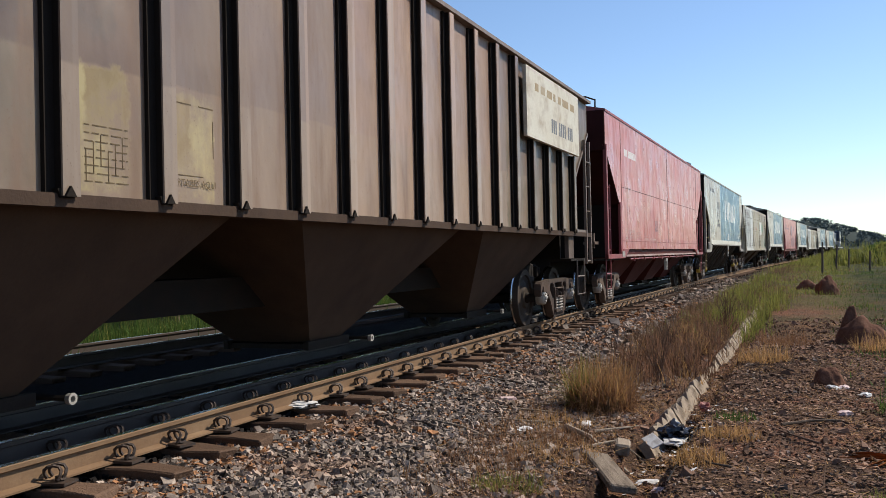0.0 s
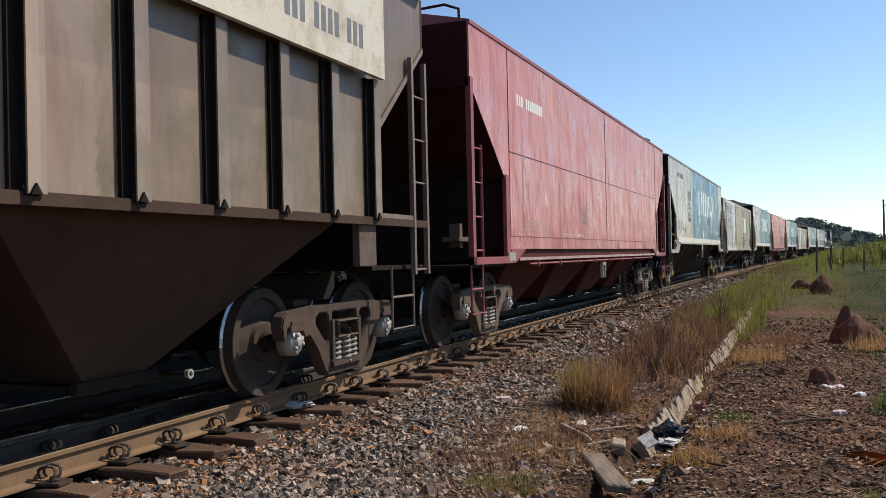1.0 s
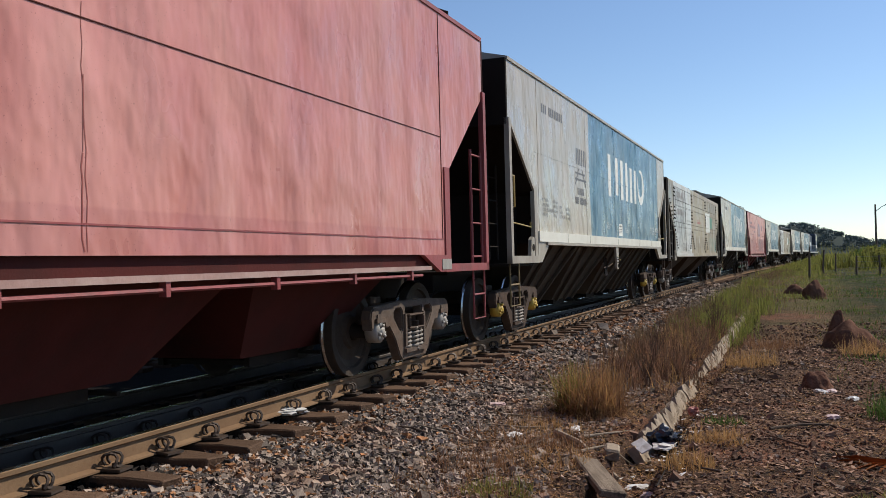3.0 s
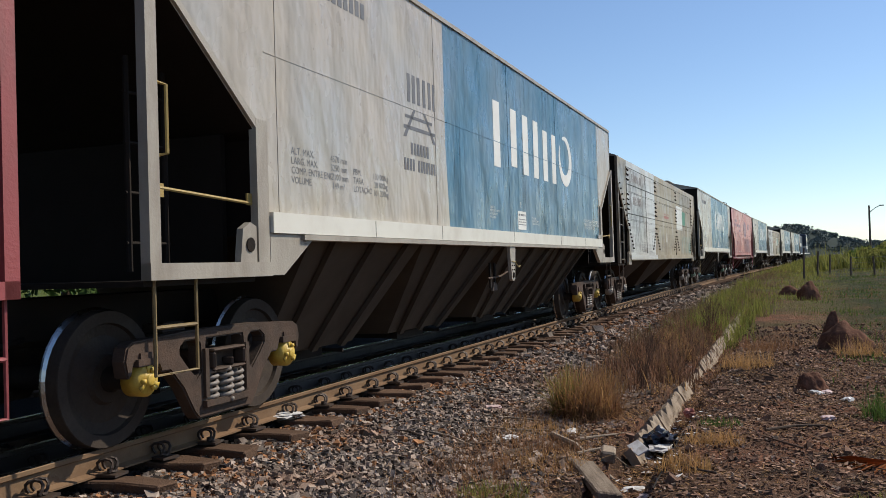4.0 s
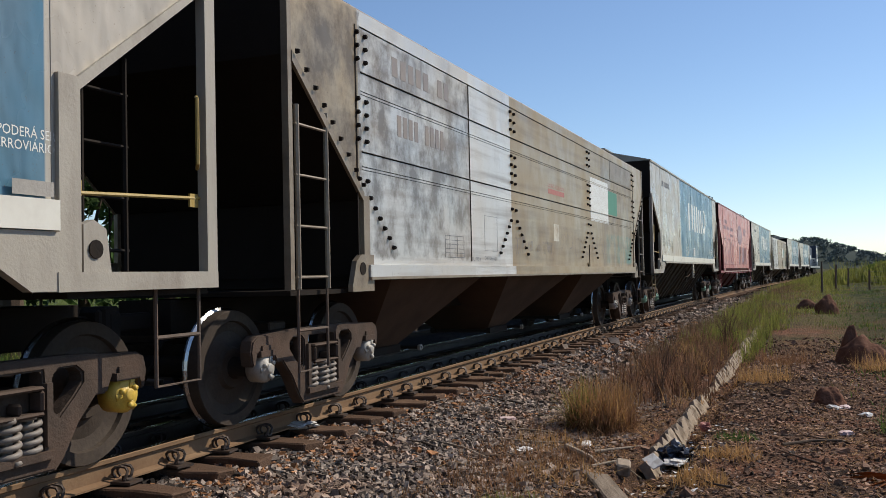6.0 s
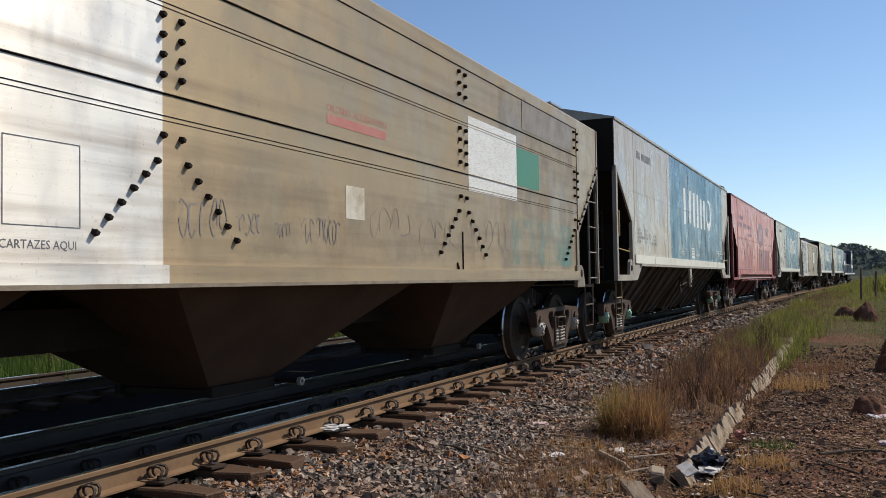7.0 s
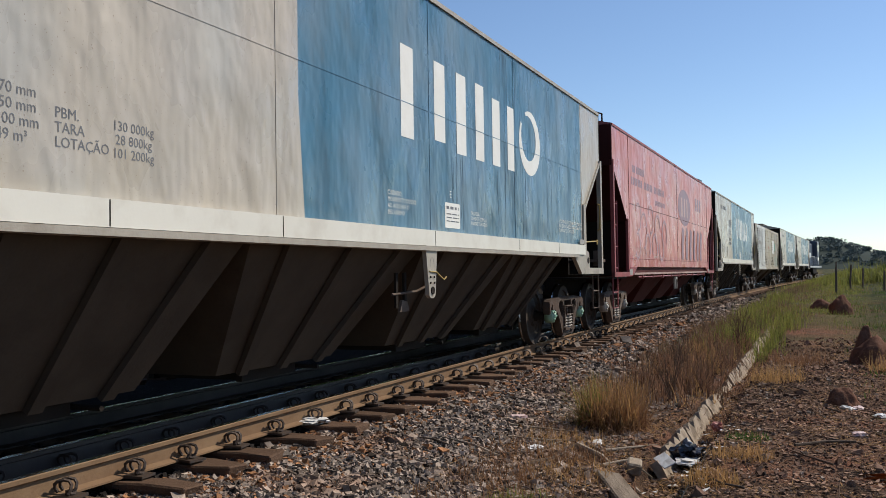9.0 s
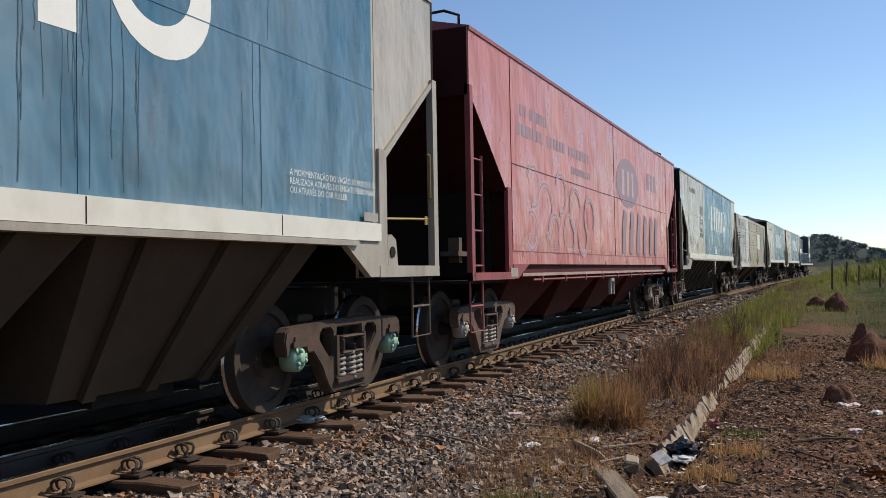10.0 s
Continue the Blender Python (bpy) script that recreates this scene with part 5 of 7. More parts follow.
    for i in range(6):
        z0 = 1.66 + 0.047 * (i % 3)
        bars(w, [(3.13 + 0.06 * i, 3.136 + 0.06 * i, z0, z0 + 0.19)], "stencil_brown", H + 0.001, "worn stencilled table")
    for r in ((3.84, 4.10, 2.24, 2.247), (4.18, 4.34, 2.24, 2.247), (3.84, 3.846, 1.86, 2.24), (4.334, 4.34, 1.90, 2.16), (3.84, 4.22, 1.76, 1.766)):
        bars(w, [r], "stencil_brown", H + 0.001, "thin broken stencilled frame")
    lettering(w, "CARTAZES AQUI", 3.84, 1.69, 0.068, "stencil_brown", H + 0.008)
    for y in (0.0, L - 0.06):
        part("end_plate", boxes((-H, H, y, y + 0.06, 3.4, 4.02)), "hopper_brown", w)
    for y0, y1 in ((1.25, 1.31), (L - 1.31, L - 1.25)):
        part("bulkhead", boxes((-1.2, 1.2, y0, y1, 1.1, 2.4)), "shade_black", w)
    for y0, y1 in ((0.02, 1.3), (L - 1.3, L - 0.02)):
        part("end_platform", boxes((-1.4, 1.4, y0, y1, 1.06, 1.10)), "dark_steel", w)
    add_ends(w, L)
    for y in (1.25, 14.5):
        add_bogie(w, y, "cap_grey")
    return w


# ---------------------------------------------------------------- tan riveted wagon
def build_tan():
    L, H = 16.61, 1.46
    w = new("hopper_wagon")
    one = [(0.03, 3.70), (0.03, 3.02), (1.28, 1.92), (1.33, 1.92), (1.33, 1.20)]
    add_body(w, one + mirrored(one, L)[::-1], H, "tan_body", "shade_black", "bare tan metal body, its front third painted white and peeling")
    # the sides lean in above the top rail
    bm = bmesh.new()
    prof = [(-H, 3.70), (-H + 0.03, 3.73), (-1.22, 3.80), (-0.62, 3.97), (0.62, 3.97), (1.22, 3.80), (H - 0.03, 3.73), (H, 3.70)]
    a = [bm.verts.new((x, 0.03, z)) for x, z in prof]
    b = [bm.verts.new((x, L - 0.03, z)) for x, z in prof]
    bm.faces.new(a)
    bm.faces.new(b[::-1])
    for i in range(len(prof)):
        j = (i + 1) % len(prof)
        bm.faces.new((a[i], b[i], b[j], a[j]))
    bmesh.ops.recalc_face_normals(bm, faces=bm.faces)
    part("roof", bm, "tan", w)
    for k in range(8):
        y = 1.5 + k * (L - 3) / 7
        part("hatch", bevelled(boxes((-0.42, 0.42, y - 0.45, y + 0.45, 3.97, 4.06)), 0.02), "tan", w)
        part("hatch_latch", boxes((1.10, 1.22, y - 0.08, y + 0.08, 3.80, 3.87)), "dark_steel", w)
    add_hoppers(w, [(2.2, 5.1), (6.1, 9.8), (10.7, 13.9)], 1.34, 1.22, "hopper_brown", ribs=0, xb=0.46, length=0.8, z_low=0.32)
    rivet = to_mesh("rivet", frustum(bmesh.new(), -0.015, 0.015, 0.020, 0.0, -0.011, 0.011, 0.014, 0.036), "dark_steel")
    for sx in (1, -1):
        X0 = sx * H
        part("side_sill", boxes((*sorted((sx * (H - 0.04), sx * (H + 0.05))), 1.35, L - 1.35, 1.19, 1.305)), "tan_body", w)
        part("sill_lip", boxes((*sorted((sx * (H - 0.04), sx * (H + 0.06))), 1.35, L - 1.35, 1.165, 1.192)), "tan", w)
        # lapped sheets: a proud lip, its shadow painted as a dark strip below, the upper lap of each pair the deeper
        for z, deep in ((3.55, 0.010), (3.12, 0.014), (2.94, 0.006), (2.91, 0.005), (2.37, 0.014), (2.23, 0.006), (2.20, 0.005)):
            lap = part("bead", boxes((*sorted((X0, sx * (H + deep))), 1.30, L - 1.30, z, z + 0.007)), "tan_body", w)
            part("joint", boxes((*sorted((X0, sx * (H + 0.002))), 1.30, L - 1.30, z - deep * 0.8, z)), "dark_steel", lap)
        for y in (4.2, 1.2, L - 1.29):
            part("seam", boxes((*sorted((X0, sx * (H + 0.006))), y - 0.010, y + 0.010, 1.36, 3.55)), "dark_steel", w)
        part("patch_plate", boxes((*sorted((X0, sx * (H + 0.006))), 12.7, 15.1, 3.155, 3.535)), "tan", w, "dull riveted patch plate with scuffed edges")
        for flip in (False, True):
            def yy(a, b):
                return (L - b, L - a) if flip else (a, b)
            part("corner_post", boxes((*sorted((sx * (H - 0.03), sx * (H + 0.02))), *yy(1.28, 1.40), 1.06, 1.95)), "tan", w)
            part("end_post", boxes((*sorted((sx * (H - 0.05), sx * (H + 0.012))), *yy(0.0, 0.06), 1.10, 3.70)), "tan", w)
            add_ladder(w, sx * (H + 0.0), *yy(0.14, 0.62), 1.1, 2.62, (1.2, 1.62, 2.04, 2.46), "tan", "narrow end ladder with round rungs")
            part("step", step_stirrup(bmesh.new(), sx * 1.40, *yy(0.22, 0.70), 0.42, 1.1), "cast", w)
            o = [(1.02, 1.06), (1.45, 1.06), (1.45, 1.40), (1.20, 1.40), (1.10, 1.34), (1.02, 1.12)]
            part("lug", prism(bmesh.new(), mirrored(o, L) if flip else o, *sorted((sx * (H - 0.02), sx * (H + 0.03)))), "tan", w)
            part("lug_hole", lathe_x(bmesh.new(), [(-0.004, 0.06), (0.004, 0.06)], 12), "dark_steel", w, place=pose(sx * (H + 0.031), L - 1.22 if flip else 1.22, 1.27))
            lip = [(0.06, 2.96), (0.06, 3.05), (1.30, 1.98), (1.30, 1.89)]
            part("edge_strip", prism(bmesh.new(), mirrored(lip, L) if flip else lip, *sorted((sx * (H - 0.01), sx * (H + 0.02)))), "tan", w)
            for i in range(9):
                u = i / 8
                y = 0.12 + 1.14 * u
                part("rivet", rivet, "dark_steel", w, place=Matrix.Translation((sx * (H + 0.02), L - y if flip else y, 3.05 - 1.0 * u)) @ pose(0, 0, 0, 0, sx * 90, 0))
        # rivet columns that fork towards the foot
        for yc, cols in ((1.30, (1,)), (5.94, (-1, 1)), (10.65, (-1, 1)), (L - 1.37, (-1,))):
            z = 3.48
            while z > 2.06:
                if abs(z - 3.03) > 0.14 and abs(z - 2.29) > 0.12:
                    part("rivet", rivet, "dark_steel", w, place=pose(sx * (H + 0.0), yc - 0.085, z, 0, sx * 90, 0) @ pose(0, 0, 0, 0, 0, 60))
                    part("rivet", rivet, "dark_steel", w, place=pose(sx * (H + 0.0), yc + 0.085, z - 0.01, 0, sx * 90, 0) @ pose(0, 0, 0, 0, 0, 60))
                z -= 0.125
            for d in cols:
                for i in range(6):
                    part("rivet", rivet, "dark_steel", w, place=pose(sx * H, yc + d * (0.14 + 0.10 * i), 1.94 - 0.092 * i, 0, sx * 90, 0) @ pose(0, 0, 0, 0, 0, 60))
    for y in (0.06, L - 0.12):
        part("end_plate", boxes((-H + 0.05, H - 0.05, y, y + 0.06, 3.0, 3.70)), "hopper_brown", w)
    panel = part("number_panel", boxes((-1.0, 1.30, 0.050, 0.058, 3.02, 3.50)), "end_panel", w, "dull white panel with a dark number as plain bars")
    for k in range(9):
        if k != 6:
            part("marking", boxes((-0.75 + 0.22 * k, -0.61 + 0.22 * k, 0.046, 0.050, 3.14, 3.36)), "decal_dark", panel)
    for y0, y1 in ((1.36, 1.42), (L - 1.42, L - 1.36)):
        part("bulkhead", boxes((-1.25, 1.25, y0, y1, 1.1, 1.96)), "shade_black", w)
    for y0, y1 in ((0.1, 1.4), (L - 1.4, L - 0.1)):
        part("end_platform", boxes((-1.4, 1.4, y0, y1, 1.05, 1.09)), "dark_steel", w)
    add_ends(w, L)
    return w


def tan_marks(w):
    X, flush = 1.4615, 1.4612
    bars(w, [(10.82, 12.46, 2.19, 3.035)], "white_panel", X, "white painted panel, scratched and worn thin")
    bars(w, [(12.47, 13.39, 2.40, 2.89)], "sticker_green", X, "faded green panel")
    bars(w, [(7.80, 8.83, 2.48, 2.56)], "sticker_red", flush, "faded red line")
    lettering(w, "CALCÁRIO - ALTURA MÁXIMA", 7.79, 2.585, 0.085, "sticker_red", flush, 0.92)
    bars(w, [(8.09, 8.41, 1.72, 2.0)], "sign_board", flush, "small torn poster")
    lettering(w, "VOL. 107.5 m³", 4.18, 1.37, 0.062, "decal_dark", flush)
    lettering(w, "CARTAZES AQUI", 4.68, 1.38, 0.066, "decal_dark", flush)
    frame_rows = [(4.70, 4.704, 1.50, 1.95), (5.20, 5.204, 1.50, 1.95), (4.70, 5.20, 1.95, 1.954), (4.70, 5.20, 1.498, 1.502)]
    bars(w, frame_rows, "decal_dark", flush)
    tb = [(3.34, 3.94, z, z + 0.005) for z in (1.40, 1.45, 1.50, 1.55, 1.60, 1.65)] + [(y, y + 0.005, 1.40, 1.65) for y in (3.34, 3.48, 3.72, 3.94)]
    bars(w, tb, "decal_dark", flush, "stencilled inspection table")
    bars(w, char_bars(2.1, 3.4, 2.62, 0.22, 9, (4,)), "graffiti", flush)
    bars(w, char_bars(2.0, 3.6, 3.22, 0.20, 8, (5,)), "graffiti", flush, "worn stencilled writing as plain bars")
    hook = tube(bmesh.new(), [(X, 10.62, 1.72), (X, 10.62, 1.30), (X + 0.03, 10.60, 1.22), (X + 0.03, 10.50, 1.22), (X, 10.46, 1.38)], 0.012)
    part("rope_hook", hook, "dark_steel", w)
    q = random.Random(11)
    # scrawled words: small dark ones, then tall faint ones
    words = [(6.0, 6.5, 1.62, 0.22, 5, 0.012), (6.62, 6.9, 1.60, 0.13, 4, 0.010), (7.05, 7.25, 1.58, 0.10, 4, 0.008), (7.4, 8.0, 1.60, 0.17, 9, 0.010), (8.5, 9.3, 1.72, 0.24, 4, 0.011), (9.5, 10.5, 1.66, 0.28, 5, 0.011), (10.9, 12.2, 1.70, 0.30, 6, 0.011)]
    for k, (y0, y1, z, h, n, wd) in enumerate(words):
        for i in range(n):
            y, ry = y0 + (y1 - y0) * (i + 0.5) / n, (y1 - y0) / n * q.uniform(0.35, 0.6)
            a0, turn, lean = q.uniform(0, 6.28), q.uniform(2.4, 5.6), q.uniform(-0.2, 0.4)
            pts = [(y + ry * math.cos(t) + lean * h * 0.3 * math.sin(t), z + h * (0.5 * math.sin(t) + 0.12 * math.sin(2.3 * t + i))) for t in np.linspace(a0, a0 + turn, 15)]
            part("spray_stroke", ribbon(pts, wd * q.uniform(0.7, 1.3), flush + 0.0008 + 0.0003 * i), "graffiti", w, "thin grey spray line")


def red_marks(w, version):
    X = 1.4915
    if version == 1:
        bars(w, char_bars(2.02, 3.40, 3.36, 0.16, 12, (3,)), "decal", X, "white running number as plain bars")
    else:
        bars(w, char_bars(2.02, 3.40, 3.36, 0.16, 12, (3,)), "logo_grey", X, "grey running number as plain bars")
    lettering(w, "P.TOTAL  130000kg\nTARA        33000kg\nLOTAÇÃO101000kg", 1.98, 1.66, 0.082, "decal_pale", X)
    lettering(w, "COMP  1740\nLARG    250\nALT      451", 2.70, 1.65, 0.085, "decal_pale", X)
    rows = [(3.29, 3.88, z, z + 0.006) for z in (1.47, 1.51, 1.55, 1.59, 1.63, 1.67)] + [(y, y + 0.006, 1.47, 1.67) for y in (3.29, 3.42, 3.7, 3.88)]
    bars(w, rows, "decal_pale", X, "stencilled inspection table")
    lettering(w, "CARTAZES AQUI", 4.46, 1.49, 0.07, "decal", X)
    lettering(w, "CURSO DO CILINDRO 203 mm", 5.12, 1.49, 0.068, "decal", X)
    fr = [(4.5, 5.0, 2.03, 2.036), (4.5, 5.0, 1.58, 1.586), (5.0, 5.005, 1.58, 1.76), (5.0, 5.005, 1.90, 2.03)]
    bars(w, fr, "decal_pale", X)
    q = random.Random(3 + version)
    if version == 1:
        t = dashes(5.98, 6.34, 1.76, 0.006, 1, 0.1, 0.01) + [(5.97, 6.35, 2.0, 2.006), (5.97, 6.35, 1.73, 1.735), (5.97, 5.975, 1.73, 2.0), (6.345, 6.35, 1.73, 2.0)]
        for i in range(9):
            part("spray_stroke", ribbon([(5.98 + 0.06 * j, 1.75 + 0.028 * i + 0.010 * math.sin(2.1 * j + i)) for j in range(7)], 0.007, X + 0.003), "decal_dark", w, "dark scribble")
        for i in range(5):
            part("spray_stroke", ribbon([(6.40 + 0.05 * j, 1.66 + 0.05 * i + 0.02 * math.sin(3 * j + i)) for j in range(6)], 0.006, X + 0.003), "red", w, "thin scribble")
        bars(w, t, "decal_dark", X, "small dark scribbled box")
        # rusty runs that hang in clusters below the middle seam
        for y0, y1, n in ((4.28, 4.72, 13), (5.2, 5.42, 4), (2.22, 2.40, 4), (8.9, 9.1, 3), (6.2, 6.4, 2)):
            for i in range(n):
                y, z1 = q.uniform(y0, y1), q.uniform(1.7, 3.4)
                z0 = max(1.29, z1 - q.uniform(0.4, 1.9))
                part("run_off_streak", ribbon([(y + q.uniform(-0.010, 0.010), z1 + (z0 - z1) * u / 7) for u in range(8)], q.uniform(0.004, 0.011), X + 0.0006), "run_red", w, "dark rusty run-off streak")
    else:
        bars(w, char_bars(1.9, 6.1, 3.08, 0.17, 23, (7, 14)), "logo_grey", X, "faded firm's name as plain bars")
        bars(w, char_bars(4.8, 6.2, 2.80, 0.12, 10), "logo_grey", X)
        disc = prism(bmesh.new(), [(1.2 * math.cos(a), 0.53 * math.sin(a)) for a in np.linspace(0, 2 * math.pi, 36, endpoint=False)], 0.0, 0.003)
        part("marking", disc, "logo_grey", w, "faded round emblem", pose(X, 9.6, 3.03))
        bars(w, [(8.95, 9.2, 2.75, 3.3), (9.5, 9.7, 2.75, 3.3), (10.0, 10.2, 2.75, 3.3)], "decal_pale", X + 0.0035)
        bars(w, char_bars(11.9, 13.3, 3.08, 0.40, 3), "logo_grey", X)
        k = 0
        for c, z, rr in ((2.5, 1.75, 0.28), (2.6, 2.4, 0.3), (3.2, 2.1, 0.4), (3.7, 1.75, 0.3), (4.1, 2.4, 0.32), (4.6, 1.75, 0.32), (5.0, 2.2, 0.35), (5.5, 1.75, 0.3), (6.0, 2.1, 0.35)):
            a0 = q.uniform(0, 6)
            for wd, m in ((0.10, "graffiti_pale"), (0.03, "logo_grey")):
                k += 1
                part("spray_stroke", ribbon([(c + rr * math.cos(a), z + rr * math.sin(a)) for a in np.linspace(a0, a0 + 4.5, 14)], wd, X + 0.0006 * k), m, w, "spray-painted loop")
        for y in (8.8, 9.6, 10.4, 11.2, 12.0, 12.7):
            k += 1
            part("spray_stroke", ribbon([(y + 0.2, 1.5), (y + 0.25, 1.9), (y + 0.42, 2.4)], 0.34, X + 0.0006 * k), "logo_grey", w, "grey-blue spray-painted patch")


# ---------------------------------------------------------------- the train
brown = build_brown()
red_1 = tagged(build_red(), "faded red hopper wagon with streaked dented sides", "hopper wagon", "wagons of the train")
red_2 = tagged(copy_thing(red_1, pose(0, 0, 0)), "faded red hopper wagon with a round emblem and spray paint", "hopper wagon", "wagons of the train")
rumo_1 = tagged(build_rumo(), "grey and blue hopper wagon with a white side sill", "hopper wagon", "wagons of the train")
rumos = [rumo_1] + [copy_thing(rumo_1, pose(0, 0, 0)) for _ in range(4)]
tan_1 = tagged(build_tan(), "bare tan riveted hopper wagon with a peeling white end", "hopper wagon", "wagons of the train")
tan_2 = copy_thing(tan_1, pose(0, 0, 0))
for i, r in enumerate(rumos):
    rumo_marks(r, 1 if i in (0, 2) else 2)
    for y in (1.22, 14.55):
        add_bogie(r, y, "cap_yellow" if i == 0 else "cap_green" if i == 1 else "cap_grey")
for i, r in enumerate((red_1, red_2)):
    red_marks(r, i + 1)
    for y in (1.36, 14.45):
        add_bogie(r, y, "cap_grey", "cast")
for r in (tan_1, tan_2):
    tan_marks(r)
    for y in (0.92, 15.03):
        add_bogie(r, y, "cap_grey")


def build_loco():
    w = tagged(new("locomotive"), "dark diesel locomotive with white stripes at the end of the train", "locomotive", "wagons of the train")
    L = 18.0
    part("platform", boxes((-1.5, 1.5, 0.2, L - 0.2, 1.25, 1.5)), "loco", w)
    part("hood", bevelled(boxes((-0.95, 0.95, 0.9, 11.6, 1.5, 4.1)), 0.12), "loco", w)
    part("radiator", bevelled(boxes((-1.2, 1.2, 1.2, 4.2, 3.0, 4.25)), 0.08), "loco", w)
    part("cab", bevelled(boxes((-1.48, 1.48, 11.6, 14.2, 1.5, 4.4)), 0.08), "loco", w)
    part("nose", bevelled(boxes((-1.0, 1.0, 14.2, 16.8, 1.5, 3.2)), 0.12), "loco", w)
    part("fuel_tank", bevelled(boxes((-1.35, 1.35, 6.5, 11.5, 0.5, 1.22)), 0.1), "dark_steel", w)
    for y in (11.9, 13.0):
        part("cab_window", boxes((1.47, 1.49, y, y + 0.85, 3.2, 4.0)), "glass", w)
    for x in (-0.8, 0.15):
        part("cab_window", boxes((x, x + 0.65, 11.585, 11.60, 3.35, 4.1)), "glass", w)
    part("stripe", boxes((1.5, 1.505, 0.3, L - 0.3, 1.3, 1.4)), "decal", w, "white stripe along the platform")
    part("stripe", boxes((0.95, 0.955, 5.0, 9.0, 2.4, 3.0)), "decal", w, "white painted panel on the hood")
    part("stripe", boxes((1.481, 1.485, 11.8, 14.0, 2.1, 2.5)), "decal", w)
    for sx in (1, -1):
        for i in range(9):
            y = 0.8 + i * 1.3
            part("stanchion", tube(bmesh.new(), [(sx * 1.45, y, 1.5), (sx * 1.45, y, 2.5)], 0.022), "decal", w)
        part("handrail", tube(bmesh.new(), [(sx * 1.45, 0.4, 2.5), (sx * 1.45, 11.4, 2.5)], 0.022), "decal", w)
    part("exhaust", boxes((-0.25, 0.25, 7.0, 7.9, 4.1, 4.35)), "dark_steel", w)
    add_ends(w, L)
    for y in (3.4, 14.4):
        add_bogie(w, y, "cap_grey")
    return w


loco = build_loco()


# ---------------------------------------------------------------- ballast
def stones(name, count, u_range, y_range, size, material, seed, label, bury=0.3, weight=None):
    """Broken stones strewn over the ground in one mesh."""
    q = np.random.RandomState(seed)
    cube = np.array([(-1, -1, -1), (1, -1, -1), (1, 1, -1), (-1, 1, -1), (-1, -1, 1), (1, -1, 1), (1, 1, 1), (-1, 1, 1)]) / 1.45
    tri = np.array([(0, 2, 1), (0, 3, 2), (4, 5, 6), (4, 6, 7), (0, 1, 5), (0, 5, 4), (1, 2, 6), (1, 6, 5), (2, 3, 7), (2, 7, 6), (3, 0, 4), (3, 4, 7)])
    u = q.uniform(*u_range, count)
    # thinner with distance
    y = y_range[0] + (y_range[1] - y_range[0]) * q.rand(count) ** 1.5
    if weight is not None:
        keep = q.rand(count) < weight(u, y)
        u, y = u[keep], y[keep]
    n = len(u)
    x = TRACK_X + np.where(y > 0, BEND * y * y / 2, 0) + u
    z = height(x, y)
    s = size * np.exp(q.randn(n) * 0.33) * (1 + 0.02 * np.maximum(y - 8, 0))
    v = np.repeat(cube[None], n, 0) * q.uniform(0.45, 1.25, (n, 8, 3))
    v *= (q.uniform(0.6, 1.3, (n, 1, 3)) * s[:, None, None])
    a, b = q.rand(n) * 6.28, q.uniform(-1.2, 1.2, n)
    ca, sa, cb, sb = np.cos(a), np.sin(a), np.cos(b), np.sin(b)
    X, Y, Z = v[..., 0], v[..., 1], v[..., 2]
    Y, Z = Y * cb[:, None] - Z * sb[:, None], Y * sb[:, None] + Z * cb[:, None]
    X, Y = X * ca[:, None] - Y * sa[:, None], X * sa[:, None] + Y * ca[:, None]
    v = np.stack([X + x[:, None], Y + y[:, None], Z + (z + s * (0.5 - bury))[:, None]], -1).reshape(-1, 3)
    f = (tri[None] + 8 * np.arange(n)[:, None, None]).reshape(-1, 3)
    me = raw_mesh(name, v.tolist(), f.tolist(), material)
    return tagged(new(name, me), label, "ballast", kind="stuff")


def mostly(a, b):
    return lambda u, y: np.clip((u - a) / (b - a), 0.0, 1.0)


def rusty(u, y):
    return np.clip(1.35 - (u - 1.0) / 0.75 + np.maximum(y - 8, 0) / 12, 0.12, 1)


def shoulder(u, y):
    return np.clip((3.75 - u) / 0.9, 0.0, 1.0)


stones("ballast", 62000, (1.0, 3.7), (3.4, 14), 0.0185, "ballast", 1, "grey-brown crushed stone ballast on the track's shoulder", weight=shoulder)
stones("ballast", 17000, (1.0, 3.2), (13, 48), 0.028, "ballast", 2, "grey-brown crushed stone ballast on the track's shoulder", weight=shoulder)
stones("rusty_ballast", 32000, (0.95, 2.6), (3.4, 26), 0.0185, "ballast_rust", 3, "rust-stained ballast along the sleeper ends", weight=rusty)
stones("inner_ballast", 9000, (-1.3, 1.0), (1, 22), 0.034, "ballast_shade", 4, "dark ballast between the rails")
stones("loose_stones", 6500, (3.1, 7.6), (3.5, 18), 0.0155, "ballast", 6, "loose stones scattered on the earth", weight=lambda u, y: np.clip(1.5 - (u - 3.2) / 1.6, 0.25, 1))
stones("earth_clods", 20000, (2.9, 8.5), (3.5, 20), 0.0135, "clod", 7, "brown clods of earth")
stones("earth_clods", 3200, (2.9, 8.5), (3.5, 22), 0.023, "clod", 9, "large lumps of brown earth", bury=0.45)
stones("ballast", 8000, (1.0, 3.3), (3.6, -14), 0.030, "ballast", 8, "grey-brown crushed stone ballast on the track's shoulder")


